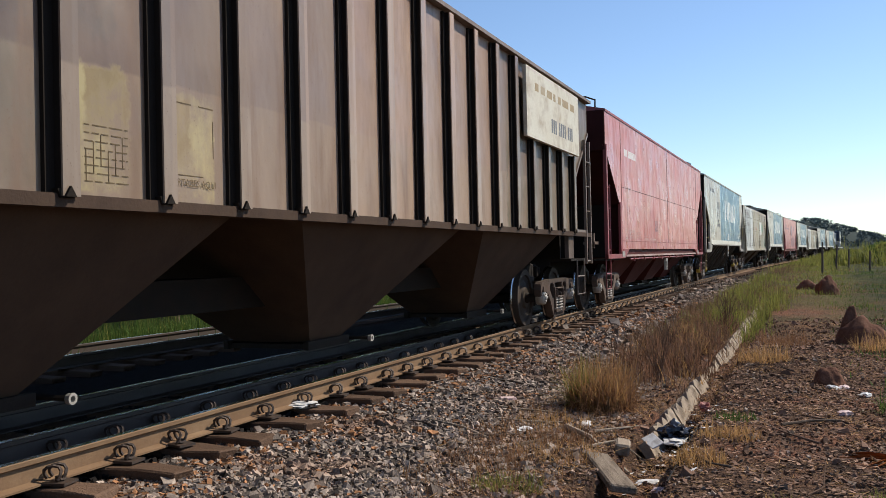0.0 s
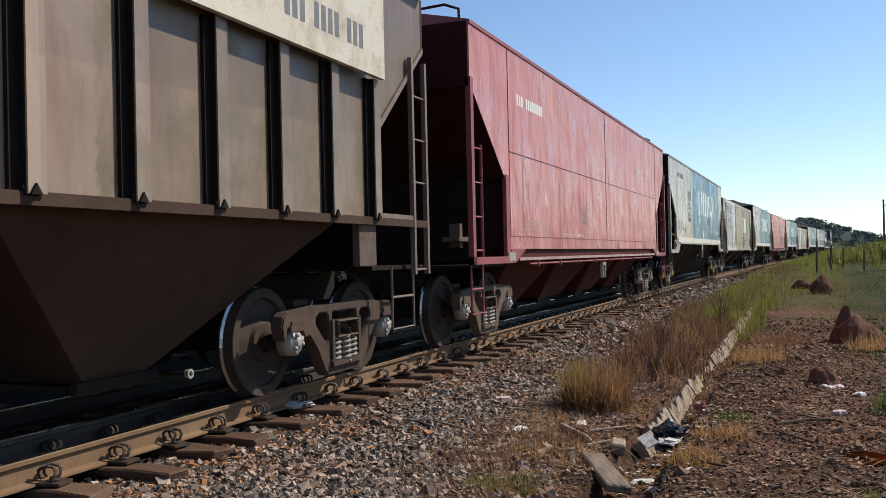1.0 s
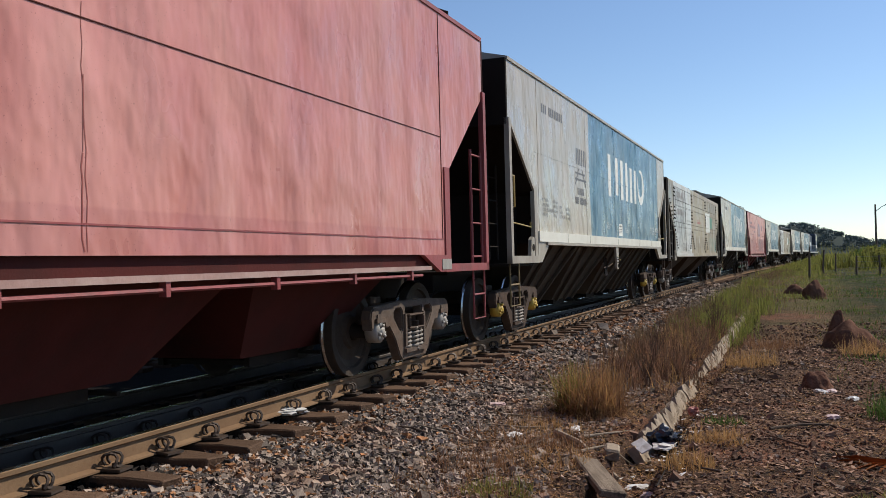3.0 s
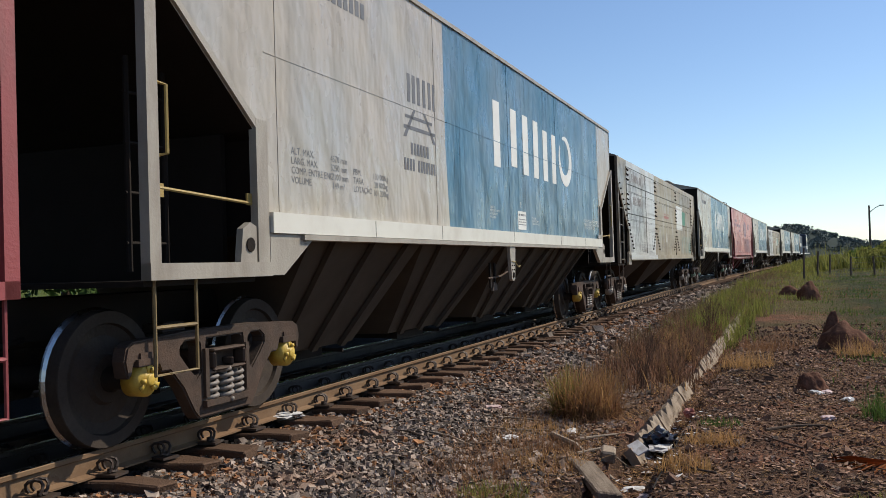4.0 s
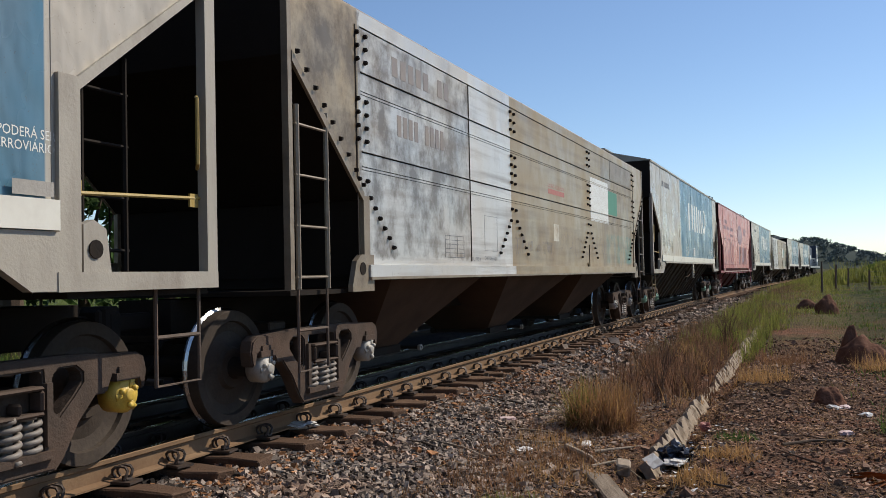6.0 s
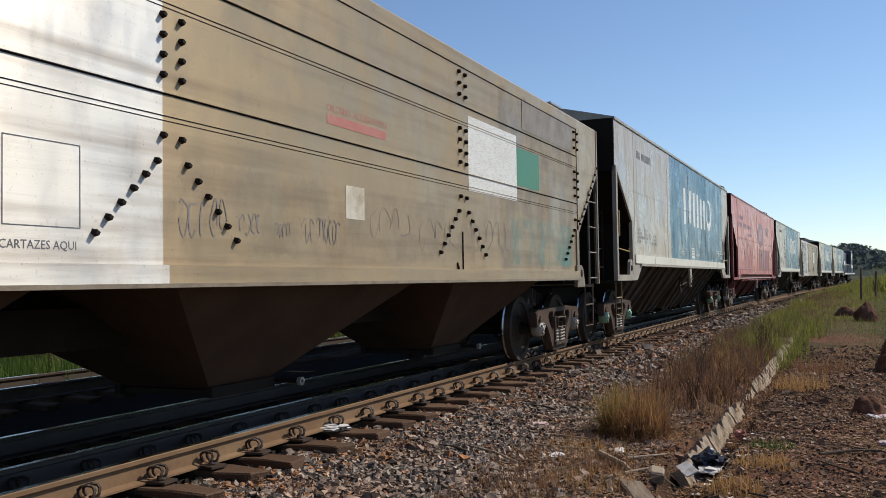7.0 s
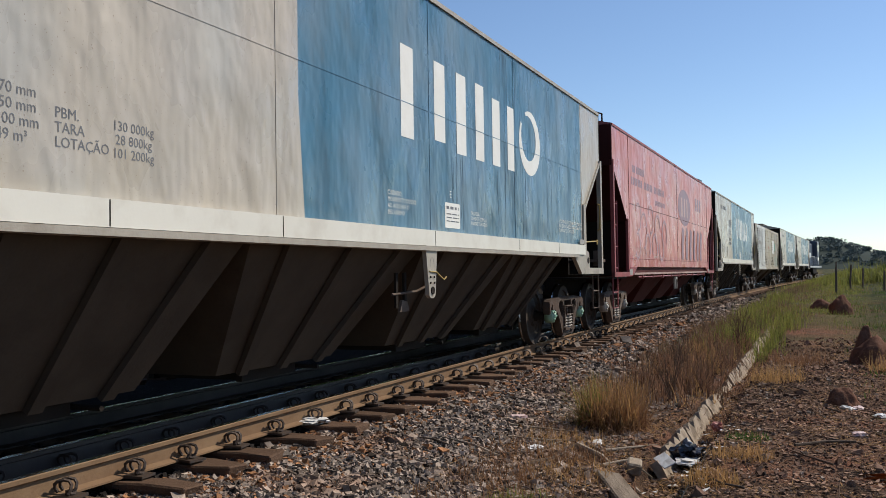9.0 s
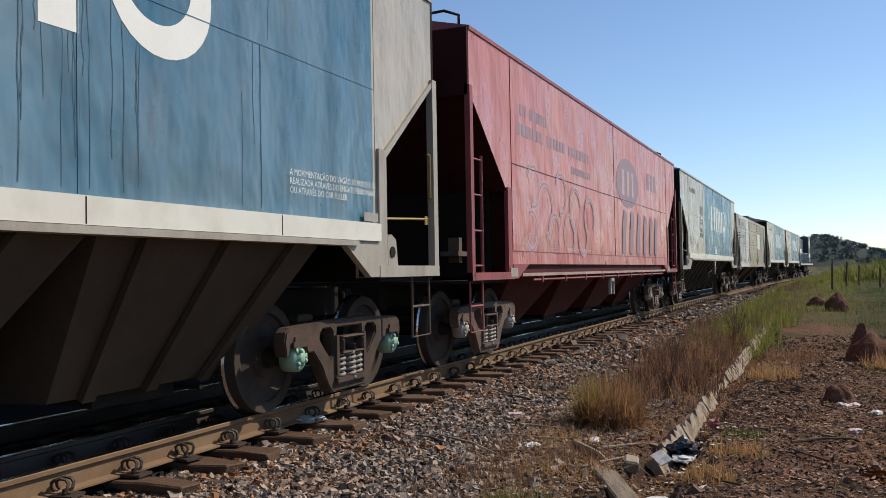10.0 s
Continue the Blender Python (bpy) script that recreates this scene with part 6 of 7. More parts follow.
# ---------------------------------------------------------------- grass
def blades(name, x, y, z, length, width, lean, material, label, seed, bend=0.5, category="grass", joints=3, kind="stuff", parent=None, flat=False):
    """Bent tapering blades that stand at the given roots."""
    q = np.random.RandomState(seed)
    n = len(x)
    az = q.rand(n) * 6.28
    L = length * q.uniform(0.5, 1.15, n)
    tilt = np.abs(q.randn(n)) * lean if not flat else q.uniform(1.25, 1.62, n)
    side = np.stack([-np.sin(az + q.uniform(-1, 1, n)), np.cos(az), np.zeros(n)], -1)
    side /= np.linalg.norm(side, axis=1)[:, None]
    pts, p = [], np.stack([x, y, z], -1)
    for j in range(joints + 1):
        w = width * (1 - 0.9 * (j / joints) ** 1.4) * q.uniform(0.7, 1.3, n)
        pts.append(p - side * w[:, None] / 2)
        pts.append(p + side * w[:, None] / 2)
        t = tilt + bend * tilt * j * 1.2
        d = np.stack([np.cos(az) * np.sin(t), np.sin(az) * np.sin(t), np.cos(t)], -1)
        p = p + d * (L / joints)[:, None]
    k = 2 * (joints + 1)
    v = np.stack(pts, 1).reshape(-1, 3)
    base = k * np.arange(n)[:, None]
    f = np.concatenate([base + np.array([[2 * j, 2 * j + 1, 2 * j + 3, 2 * j + 2]]) for j in range(joints)], 1).reshape(-1, 4)
    me = raw_mesh(name, v.tolist(), f.tolist(), material)
    ob = new(name, me)
    if parent is not None:
        ob.parent = parent
        return ob
    return tagged(ob, label, category, kind=kind)


def field(n, u_range, y_range, seed, power=1.0, clump=0.0, fade=0.0, lift=-0.01):
    """Roots strewn over a strip of the ground; u across from the track's middle."""
    q = np.random.RandomState(seed)
    if clump:
        c = max(1, n // 45)
        cu, cy = q.uniform(*u_range, c), y_range[0] + (y_range[1] - y_range[0]) * q.rand(c) ** power
        i = q.randint(0, c, n)
        u, y = cu[i] + q.randn(n) * clump, cy[i] + q.randn(n) * clump
    else:
        u, y = q.uniform(*u_range, n), y_range[0] + (y_range[1] - y_range[0]) * q.rand(n) ** power
    x = TRACK_X + np.where(y > 0, BEND * y * y / 2, 0) + u
    keep = q.rand(n) < np.clip((y - y_range[0]) / fade + 0.1, 0, 1) if fade else np.ones(n, bool)
    x, y = x[keep], y[keep]
    return x, y, height(x, y) + lift


def tuft(cx, cy, radius, n, length, width, lean, material, seed):
    q = np.random.RandomState(seed)
    r, a = radius * np.sqrt(q.rand(n)), q.rand(n) * 6.28
    x, y = cx + r * np.cos(a), cy + r * np.sin(a)
    return (x, y, height(x, y) - 0.01, length, width, lean, material)


# the dry tuft beside the drain
dry = tagged(new("grass_tuft"), "tall tuft of straw-coloured dry grass", "grass tuft")
for i, (m, n, l, lean, dx) in enumerate((("straw", 750, 0.58, 0.72, 0.05), ("straw_red", 1300, 0.50, 0.80, 0.08), ("weed_brown", 500, 0.34, 0.9, 0.06), ("grass", 260, 0.55, 0.35, -0.16))):
    a = tuft(-2.04 + dx, 9.42, 0.32 if i < 3 else 0.16, n, l, 0.009, lean, m, 40 + i)
    blades("blade_clump", *a, "", 50 + i, parent=dry)
low = tagged(new("grass_tuft"), "low mat of withered grass at the drain's edge", "grass tuft")
for i, (cx, cy, m, n) in enumerate(((-1.95, 7.7, "straw_red", 500), (-2.2, 8.3, "straw", 380), (-1.85, 7.0, "straw", 350), (-2.3, 6.6, "straw_red", 450), (-2.5, 7.5, "straw_red", 300))):
    blades("blade_clump", *tuft(cx, cy, 0.36, n, 0.17, 0.006, 0.95, m, 60 + i), "", 70 + i, parent=low)
for i, (cx, cy, r, n, l, m) in enumerate(((-0.62, 8.9, 0.22, 260, 0.10, "grass_green"), (0.95, 9.9, 0.28, 330, 0.34, "grass_green"), (-0.75, 7.0, 0.2, 300, 0.16, "straw"), (-0.60, 7.9, 0.25, 320, 0.14, "straw"), (0.55, 6.4, 0.2, 150, 0.10, "grass"), (-0.1, 6.0, 0.2, 120, 0.08, "grass"), (-1.9, 5.9, 0.25, 300, 0.12, "grass"), (-0.55, 13.5, 0.4, 420, 0.26, "straw"), (-0.3, 16.5, 0.5, 420, 0.28, "straw_red"), (1.1, 15.8, 0.4, 300, 0.35, "straw"))):
    t = tagged(new("grass_tuft"), {"grass_green": "small tuft of fresh green grass", "straw": "small tuft of dry golden grass", "straw_red": "small tuft of reddish dry grass", "grass": "small tuft of yellow-green grass"}[m], "grass tuft")
    blades("blade_clump", *tuft(cx, cy, r, n, l, 0.008, 0.6, m, 80 + i), "", 90 + i, parent=t)

# long grass between ballast and drain, denser further off
blades("verge_grass", *field(2600, (2.5, 3.75), (13, 28), 11, 1.0, 0.14, fade=3), 0.34, 0.011, 0.42, "straw_dull", "tall reddish dry grass along the ballast", 12)
blades("verge_grass", *field(1500, (2.7, 3.75), (13, 30), 13, 1.0, 0.15), 0.36, 0.011, 0.36, "straw_dull", "tall straw-coloured grass along the ballast", 14)
blades("verge_weeds", *field(5200, (2.8, 3.85), (10.8, 21), 111, 1.0, 0.09, fade=2), 0.38, 0.012, 0.45, "weed_brown", "dense reddish-brown dry weeds between ballast and drain", 112)
blades("verge_weeds", *field(2400, (2.3, 3.3), (9.8, 19), 113, 1.0, 0.09, fade=2), 0.20, 0.011, 0.65, "weed_brown", "low brown weeds creeping over the ballast", 114)
blades("verge_weeds", *field(1100, (2.8, 3.9), (11, 20), 121, 1.0, 0.09, fade=2), 0.34, 0.011, 0.5, "straw", "pale dry grass among the brown weeds", 122)
blades("verge_weeds", *field(2600, (3.2, 4.5), (18, 30), 115, 1.0, 0.16, fade=3), 0.42, 0.013, 0.4, "grass", "tall yellow-green grass by the drain", 116)
blades("verge_weeds", *field(1800, (3.95, 4.3), (9.5, 20), 117, 1.0, 0.12), 0.14, 0.006, 0.7, "weed_brown", "dry weeds in the bed of the drain", 118)
blades("verge_weeds", *field(3000, (2.6, 3.7), (5.4, 9.2), 119, 1.0, 0.10), 0.13, 0.005, 0.9, "straw_red", "withered low weeds at the ballast's foot", 120)
blades("verge_grass", *field(3000, (2.9, 3.8), (17, 40), 15, 1.0, 0.20, fade=6), 0.38, 0.013, 0.36, "grass", "yellow-green grass along the track", 16)
blades("verge_grass", *field(8000, (3.5, 6.2), (24, 80), 17, 1.2, 0.40, fade=10), 0.17, 0.014, 0.35, "grass", "yellow-green grass along the track", 18)
blades("verge_grass", *field(6500, (2.7, 4.2), (24, 75), 19, 1.2, 0.40), 0.22, 0.012, 0.35, "straw_dull", "reddish dry grass along the track", 20)
blades("meadow_grass", *field(19000, (5.9, 16), (11, 48), 21, 1.2, 0.26, fade=8), 0.12, 0.016, 0.75, "grass_green", "short green grass of the meadow", 22)
blades("meadow_grass", *field(2600, (4.7, 12), (14, 50), 23, 1.1, 0.35, fade=14), 0.14, 0.010, 0.6, "straw_red", "short dry grass of the meadow", 24)
blades("meadow_grass", *field(14000, (4.0, 30), (45, 130), 25, 1.2, 0.8, fade=15), 0.25, 0.03, 0.5, "grass", "rough grass of the far meadow", 26)
blades("verge_grass", *field(7000, (2.4, 5.5), (62, 190), 49, 1.0, 0.6), 0.42, 0.04, 0.35, "grass", "grass beside the far stretch of the track", 50)
# straw and leaf litter lying on the earth
blades("straw_litter", *field(14000, (3.2, 8.2), (3.5, 21), 27, 1.2, 0.22, lift=0.018), 0.08, 0.008, 3.0, "straw", "dead stalks lying on the earth", 28, bend=0.0, category="plant litter", joints=1, flat=True)
blades("straw_litter", *field(12000, (3.0, 8.2), (3.5, 21), 29, 1.2, lift=0.018), 0.085, 0.010, 3.0, "twig", "dark dead stalks lying on the earth", 30, bend=0.0, category="plant litter", joints=1, flat=True)
blades("straw_litter", *field(4200, (2.4, 4.2), (5.5, 14), 37, 1.0, lift=0.012), 0.12, 0.008, 3.0, "straw", "pale dead stalks lying on the earth", 38, bend=0.0, category="plant litter", joints=1, flat=True)
blades("leaf_litter", *field(12000, (2.9, 8.2), (3.5, 18), 45, 1.2, 0.5, lift=0.018), 0.05, 0.030, 3.0, "dead_leaf", "dead leaves and scraps lying on the earth", 46, bend=0.0, category="plant litter", joints=2, flat=True)
blades("leaf_litter", *field(70, (3.9, 4.5), (6.0, 10.5), 47, 1.0, lift=0.02), 0.07, 0.04, 3.0, "litter", "pale scraps strewn along the drain", 48, bend=0.0, category="plant litter", joints=2, flat=True)
blades("straw_litter", *field(5000, (3.0, 9), (3.6, -12), 57, 1.3, lift=0.014), 0.15, 0.010, 3.0, "straw", "dead stalks lying on the earth", 58, bend=0.0, category="plant litter", joints=1, flat=True)
# the grassy bank beyond the second track
blades("bank_grass", *field(17000, (-9.5, -5.2), (2, 32), 31, 1.0, 0.3), 0.50, 0.014, 0.3, "grass_green", "long green grass beyond the second track", 32)
blades("bank_grass", *field(7000, (-12, -6.2), (2, 34), 33, 1.0, 0.4), 0.60, 0.014, 0.3, "grass", "long green grass beyond the second track", 34)


# ---------------------------------------------------------------- shrubs and trees
def dry_shrub(cx, cy, h, n, seed, label):
    q = random.Random(seed)
    z0 = float(height(cx, cy)) - 0.02
    ob = tagged(new("dry_shrub"), label, "shrub")
    for i in range(n):
        bm = bmesh.new()
        a, lean, L = q.uniform(0, 6.28), q.uniform(0.02, 0.38), h * q.uniform(0.6, 1.05)
        pts = [(cx + math.cos(a) * (0.03 + lean * t * t * L * 1.3), cy + math.sin(a) * (0.03 + lean * t * t * L * 1.3), z0 + L * t) for t in np.linspace(0, 1, 6)]
        tube(bm, pts, [0.009 * (1 - 0.75 * t) for t in np.linspace(0, 1, 6)], 4)
        for j in range(6):
            t = q.uniform(0.25, 0.95)
            k = min(4, int(t * 5))
            p = Vector(pts[k]).lerp(Vector(pts[k + 1]), t * 5 - k)
            b, l2 = q.uniform(0, 6.28), L * q.uniform(0.1, 0.26)
            tube(bm, [p, p + Vector((math.cos(b) * 0.35, math.sin(b) * 0.35, 0.8)) * l2], [0.005, 0.0018], 3)
        part("stem", bm, "twig", ob)
    return ob


dry_shrub(-1.72, 11.7, 0.72, 9, 1, "leafless brown shrub of thin upright twigs")
dry_shrub(-1.45, 19.5, 0.9, 16, 2, "bushy brown dry shrub beside the drain")
dry_shrub(-1.95, 14.2, 0.6, 8, 3, "leafless brown shrub of thin upright twigs")
dry_shrub(-2.3, 16.5, 0.6, 8, 4, "leafless brown shrub of thin upright twigs")


def leaf_cloud(centres, radii, n, size, seed, flat=0.75):
    """Small leaf cards strewn through ellipsoid clumps; returns verts and faces."""
    q = np.random.RandomState(seed)
    centres, radii = np.asarray(centres, float), np.asarray(radii, float)
    i = q.choice(len(centres), n, p=radii ** 2 / (radii ** 2).sum())
    d = q.randn(n, 3)
    d /= np.linalg.norm(d, axis=1)[:, None]
    p = centres[i] + d * (radii[i] * (0.55 + 0.5 * q.rand(n)))[:, None] * np.array([1, 1, flat])
    a = q.randn(n, 3)
    a /= np.linalg.norm(a, axis=1)[:, None]
    b = np.cross(a, q.randn(n, 3))
    b /= np.linalg.norm(b, axis=1)[:, None]
    s = (size * q.uniform(0.6, 1.4, n))[:, None]
    v = np.stack([p - a * s, p + b * s * 0.45, p + a * s, p - b * s * 0.45], 1).reshape(-1, 3)
    f = np.arange(4 * n).reshape(n, 4)
    return v.tolist(), f.tolist()


def tree(x, y, h, spread, seed, n=2600, leaf=0.11, material="leaf", label="leafy dark green tree beside the railway"):
    q = random.Random(seed)
    z0 = float(height(x, y)) - 0.1
    t = tagged(new("tree"), label, "tree", "trees beside the line")
    bm = bmesh.new()
    fork = h * q.uniform(0.22, 0.32)
    tube(bm, [(x, y, z0), (x + q.uniform(-0.1, 0.1), y, z0 + fork * 0.5), (x + q.uniform(-0.15, 0.15), y, z0 + fork)], [0.035 * h, 0.028 * h, 0.022 * h], 8)
    trunk = part("trunk", bm, "bark", t)
    cs, rs = [], []
    for k in range(9):
        a, r = q.uniform(0, 6.28), spread * q.uniform(0.2, 0.85)
        c = (x + r * math.cos(a), y + r * math.sin(a), z0 + h * q.uniform(0.28, 0.86) - 0.1 * r)
        cs.append(c)
        rs.append(spread * q.uniform(0.3, 0.5))
        limb = tube(bmesh.new(), [(x, y, z0 + fork * 0.9), ((x + c[0]) / 2, (y + c[1]) / 2, (z0 + fork + c[2]) / 2 + 0.1), c], [0.018 * h, 0.011 * h, 0.004 * h], 5)
        part("limb", limb, "bark", trunk)
    v, f = leaf_cloud(cs, rs, n, leaf, seed)
    part("crown", raw_mesh("crown", v, f, material), material, t)
    return t


q = random.Random(21)
for i in range(15):
    y = 3 + i * 2.6
    tree(-13.2 - q.uniform(0, 2.4), y + q.uniform(-0.8, 0.8), q.uniform(5.4, 7.6), q.uniform(2.0, 2.8), 100 + i, 3000, 0.13)
for i in range(7):
    tree(-17 - q.uniform(0, 6), 44 + i * 7, q.uniform(4, 6), q.uniform(2.2, 3.2), 140 + i, 1500, 0.2)


# bushes and tall cane-like grass on the rise past the meadow
def bush(x, y, h, w, seed, n=1500, leaf=0.09, material="grass_green", label="green bush on the rise past the meadow"):
    q = random.Random(seed)
    z0 = float(height(x, y))
    cs = [(x + q.uniform(-w, w) * 0.7, y + q.uniform(-w, w) * 0.7, z0 + h * q.uniform(0.25, 0.75)) for _ in range(7)]
    v, f = leaf_cloud(cs, [h * q.uniform(0.25, 0.42) for _ in cs], n, leaf, seed)
    b = tagged(new("bush"), label, "bush", "bushes past the meadow")
    bm = bmesh.new()
    for k in range(4):
        tube(bm, [(x, y, z0 - 0.1), (x + q.uniform(-w, w) * 0.4, y + q.uniform(-w, w) * 0.4, z0 + h * 0.7)], [0.03, 0.01], 5)
    part("stems", bm, "bark", b)
    part("foliage", raw_mesh("foliage", v, f, material), material, b)


for i in range(26):
    y = q.uniform(66, 105)
    bush(line_x(y) + q.uniform(9.2, 24), y, q.uniform(1.1, 2.0), q.uniform(1.0, 1.8), 200 + i, 1300, 0.13, "grass" if i % 3 else "grass_green")
for i in range(9):
    y = q.uniform(60, 74)
    cx = line_x(y) + 6.4 + i * 0.8
    a = tuft(cx, y, 0.6, 60, 1.75, 0.06, 0.34, "grass", 300 + i)
    t = tagged(new("cane_clump"), "clump of tall green cane-like grass", "cane grass", "cane past the meadow")
    blades("blade_clump", *a, "", 310 + i, parent=t, joints=4)


# ---------------------------------------------------------------- far hills with woods
def hills():
    q = np.random.RandomState(9)
    ridge = lambda x: 0.82 * (13.5 * np.exp(-((x - 6) / 26.0) ** 2) + 10 * np.exp(-((x + 55) / 60.0) ** 2) + 5 + 2.0 * np.exp(-((x - 60) / 40.0) ** 2))
    xs, ys = np.linspace(-420, 420, 120), np.linspace(470, 700, 12)
    gx, gy = np.meshgrid(xs, ys)
    gz = ridge(gx) * np.sin(np.clip((gy - 470) / 115, 0, 2) * math.pi / 2) - 0.5
    idx = np.arange(gx.size).reshape(gx.shape)
    f = np.stack([idx[:-1, :-1], idx[:-1, 1:], idx[1:, 1:], idx[1:, :-1]], -1).reshape(-1, 4)
    me = smooth(raw_mesh("hill", np.stack([gx, gy, gz], -1).reshape(-1, 3).tolist(), f.tolist(), "hill"))
    tagged(new("hill", me), "low wooded hill in the distance", "hill", kind="structure")
    n = 900
    tx, ty = q.uniform(-160, 200, n), q.uniform(480, 600, n)
    tz = ridge(tx) * np.sin(np.clip((ty - 470) / 115, 0, 2) * math.pi / 2) - 0.5
    v, f = leaf_cloud(np.stack([tx, ty, tz + 1.0], -1), q.uniform(1.2, 2.6, n), 42000, 0.6, 10, 0.7)
    tagged(new("far_woods", raw_mesh("far_woods", v, f, "far_leaf")), "distant trees on the hill", "woods", kind="stuff")

    n = 260
    ty = q.uniform(150, 260, n)
    tx = TRACK_X + BEND * ty ** 2 / 2 + q.uniform(7, 80, n)
    v, f = leaf_cloud(np.stack([tx, ty, height(tx, ty) + 0.6], -1), q.uniform(0.8, 1.7, n), 20000, 0.3, 12, 0.8)
    tagged(new("far_scrub", raw_mesh("far_scrub", v, f, "leaf")), "low scrub beyond the meadow", "scrub", kind="stuff")


hills()


# ---------------------------------------------------------------- the drain, termite mounds, posts, litter
drain = tagged(new("drain"), "broken concrete edge of a shallow drain", "drain", kind="structure")
q = random.Random(8)


def drain_slab(length, seed):
    """A worn sloping slab: its face towards +x, chipped along the upper edge. y along, z up."""
    q = random.Random(seed)
    n, m = max(5, int(length / 0.09)), 4
    bm = bmesh.new()
    chip = [q.uniform(0.0, 0.035) + (q.uniform(0.03, 0.09) if q.random() < 0.18 else 0) for _ in range(n + 1)]
    front, back = [], []
    for i in range(n + 1):
        y = length * i / n
        top = 0.235 - chip[i]
        front.append([bm.verts.new((q.uniform(-0.008, 0.008), y, top * j / m)) for j in range(m + 1)])
        back.append([bm.verts.new((-0.075, y, top * j / m - 0.01 * q.random())) for j in (0, m)])
    for i in range(n):
        for j in range(m):
            bm.faces.new((front[i][j], front[i + 1][j], front[i + 1][j + 1], front[i][j + 1]))
        bm.faces.new((back[i][0], back[i][1], back[i + 1][1], back[i + 1][0]))
        bm.faces.new((front[i][m], front[i + 1][m], back[i + 1][1], back[i][1]))
        bm.faces.new((front[i][0], back[i][0], back[i + 1][0], front[i + 1][0]))
    for i in (0, n):
        bm.faces.new(front[i] + [back[i][1], back[i][0]])
    bmesh.ops.recalc_face_normals(bm, faces=bm.faces)
    return to_mesh("slab", bm, "concrete")


y = 8.1
while y < 27:
    length = q.uniform(0.45, 1.15)
    rise = 0.42 * float(step(np.float64(y), 14, 48))
    sunk = 0.05 if 12.4 < y < 14.4 else 0.0
    part("slab", drain_slab(length, int(y * 10)), "concrete", drain, place=pose(line_x(y) - TRACK_X - 1.245 + q.uniform(-0.012, 0.012), y, -0.67 + rise - sunk + q.uniform(-0.012, 0.012), 0, -q.uniform(28, 36), q.uniform(-1.6, 1.6)))
    y += length + q.uniform(0.0, 0.035)
slab = bevelled(boxes((-0.10, 0.10, -0.42, 0.42, -0.03, 0.03)), 0.012)
tagged(part("timber_baulk", slab, "old_timber", None, place=pose(-1.38, 6.75, -0.46, 4, 10, 26)), "rotten grey timber baulk lying beside the drain", "timber")
tagged(part("concrete_slab", bevelled(boxes((-0.06, 0.06, -0.09, 0.09, -0.03, 0.07)), 0.015), "concrete", None, place=pose(-1.42, 7.5, -0.45, 8, 10, 10)), "small block of broken concrete", "slab")


def mound(x, y, r, h, seed, label):
    z0 = float(height(x, y)) - 0.06
    bm = bmesh.new()
    bmesh.ops.create_icosphere(bm, subdivisions=4, radius=1.0)
    for v in bm.verts:
        p = v.co.copy()
        n1 = noise.noise(p * 1.3 + Vector((seed, 0, 0)))
        n2 = noise.noise(p * 3.7 + Vector((0, seed, 0)))
        n3 = noise.noise(p * 11 + Vector((0, 0, seed)))
        k = 1 + 0.30 * n1 + 0.16 * n2 + 0.09 * n3
        up = max(p.z, -0.1)
        shrink = 1.0 - 0.22 * max(p.z, 0) ** 1.5
        v.co = Vector((p.x * r * k * shrink, p.y * r * k * shrink, up * h * (1 + 0.2 * n1 + 0.1 * n2)))
    ob = new("termite_mound", to_mesh("termite_mound", bm, "clay"))
    smooth(ob.data)
    ob.location = (x, y, z0)
    tagged(ob, label, "termite mound", "termite mounds")


mound(0.90, 16.9, 0.46, 0.52, 1.0, "large reddish termite mound with a rough crust")
mound(0.76, 17.1, 0.20, 0.66, 7.0, "small reddish termite knob behind a larger mound")
mound(0.72, 30.2, 0.36, 0.62, 3.0, "pointed brown termite mound")
mound(0.16, 32.4, 0.36, 0.36, 4.0, "low brown termite mound")
mound(0.26, 11.75, 0.20, 0.27, 5.0, "small dark termite mound near litter")


def fence_post(x, y, h, r, seed):
    q = random.Random(seed)
    z0 = float(height(x, y)) - 0.2
    bm = tube(bmesh.new(), [(x, y, z0), (x + q.uniform(-0.03, 0.03), y, z0 + h * 0.5), (x + q.uniform(-0.06, 0.06), y, z0 + h + 0.2)], [r, r * 0.9, r * 0.8], 8)
    return tagged(new("fence_post", to_mesh("fence_post", bm, "post")), "weathered grey wooden fence post", "fence post", "fence along the meadow")


POSTS = [(0.87, 45.0, 1.2), (1.66, 50.0, 1.3), (2.55, 58.0, 1.15), (3.2, 50.0, 1.0), (4.2, 49.0, 1.0), (5.4, 48.4, 1.0), (1.3, 66, 1.6), (7.0, 48, 1.0), (9.0, 47.5, 1.0)]
for i, (x, y, h) in enumerate(POSTS):
    fence_post(x, y, h, 0.055, i)
for z in (0.4, 0.7, 0.95):
    w = tube(bmesh.new(), [(x, y, float(height(x, y)) + z) for x, y, h in POSTS[3:6] + POSTS[7:]], 0.006, 4)
    tagged(new("fence_wire", to_mesh("fence_wire", w, "galvanised")), "thin wire strung between fence posts", "fence wire", "fence along the meadow")

lamp = tagged(new("street_lamp"), "tall pole with a curved lamp arm above the bushes", "street lamp")
part("pole", tube(bmesh.new(), [(9.1, 110, 0), (9.1, 110, 6.4)], [0.13, 0.09], 8), "post", lamp)
part("arm", tube(bmesh.new(), [(9.1, 110, 5.6), (9.7, 110, 6.1), (10.2, 110, 6.35)], 0.04, 6), "galvanised", lamp)
part("lamp_head", bevelled(boxes((10.1, 10.6, 109.85, 110.15, 6.3, 6.42)), 0.03), "galvanised", lamp)


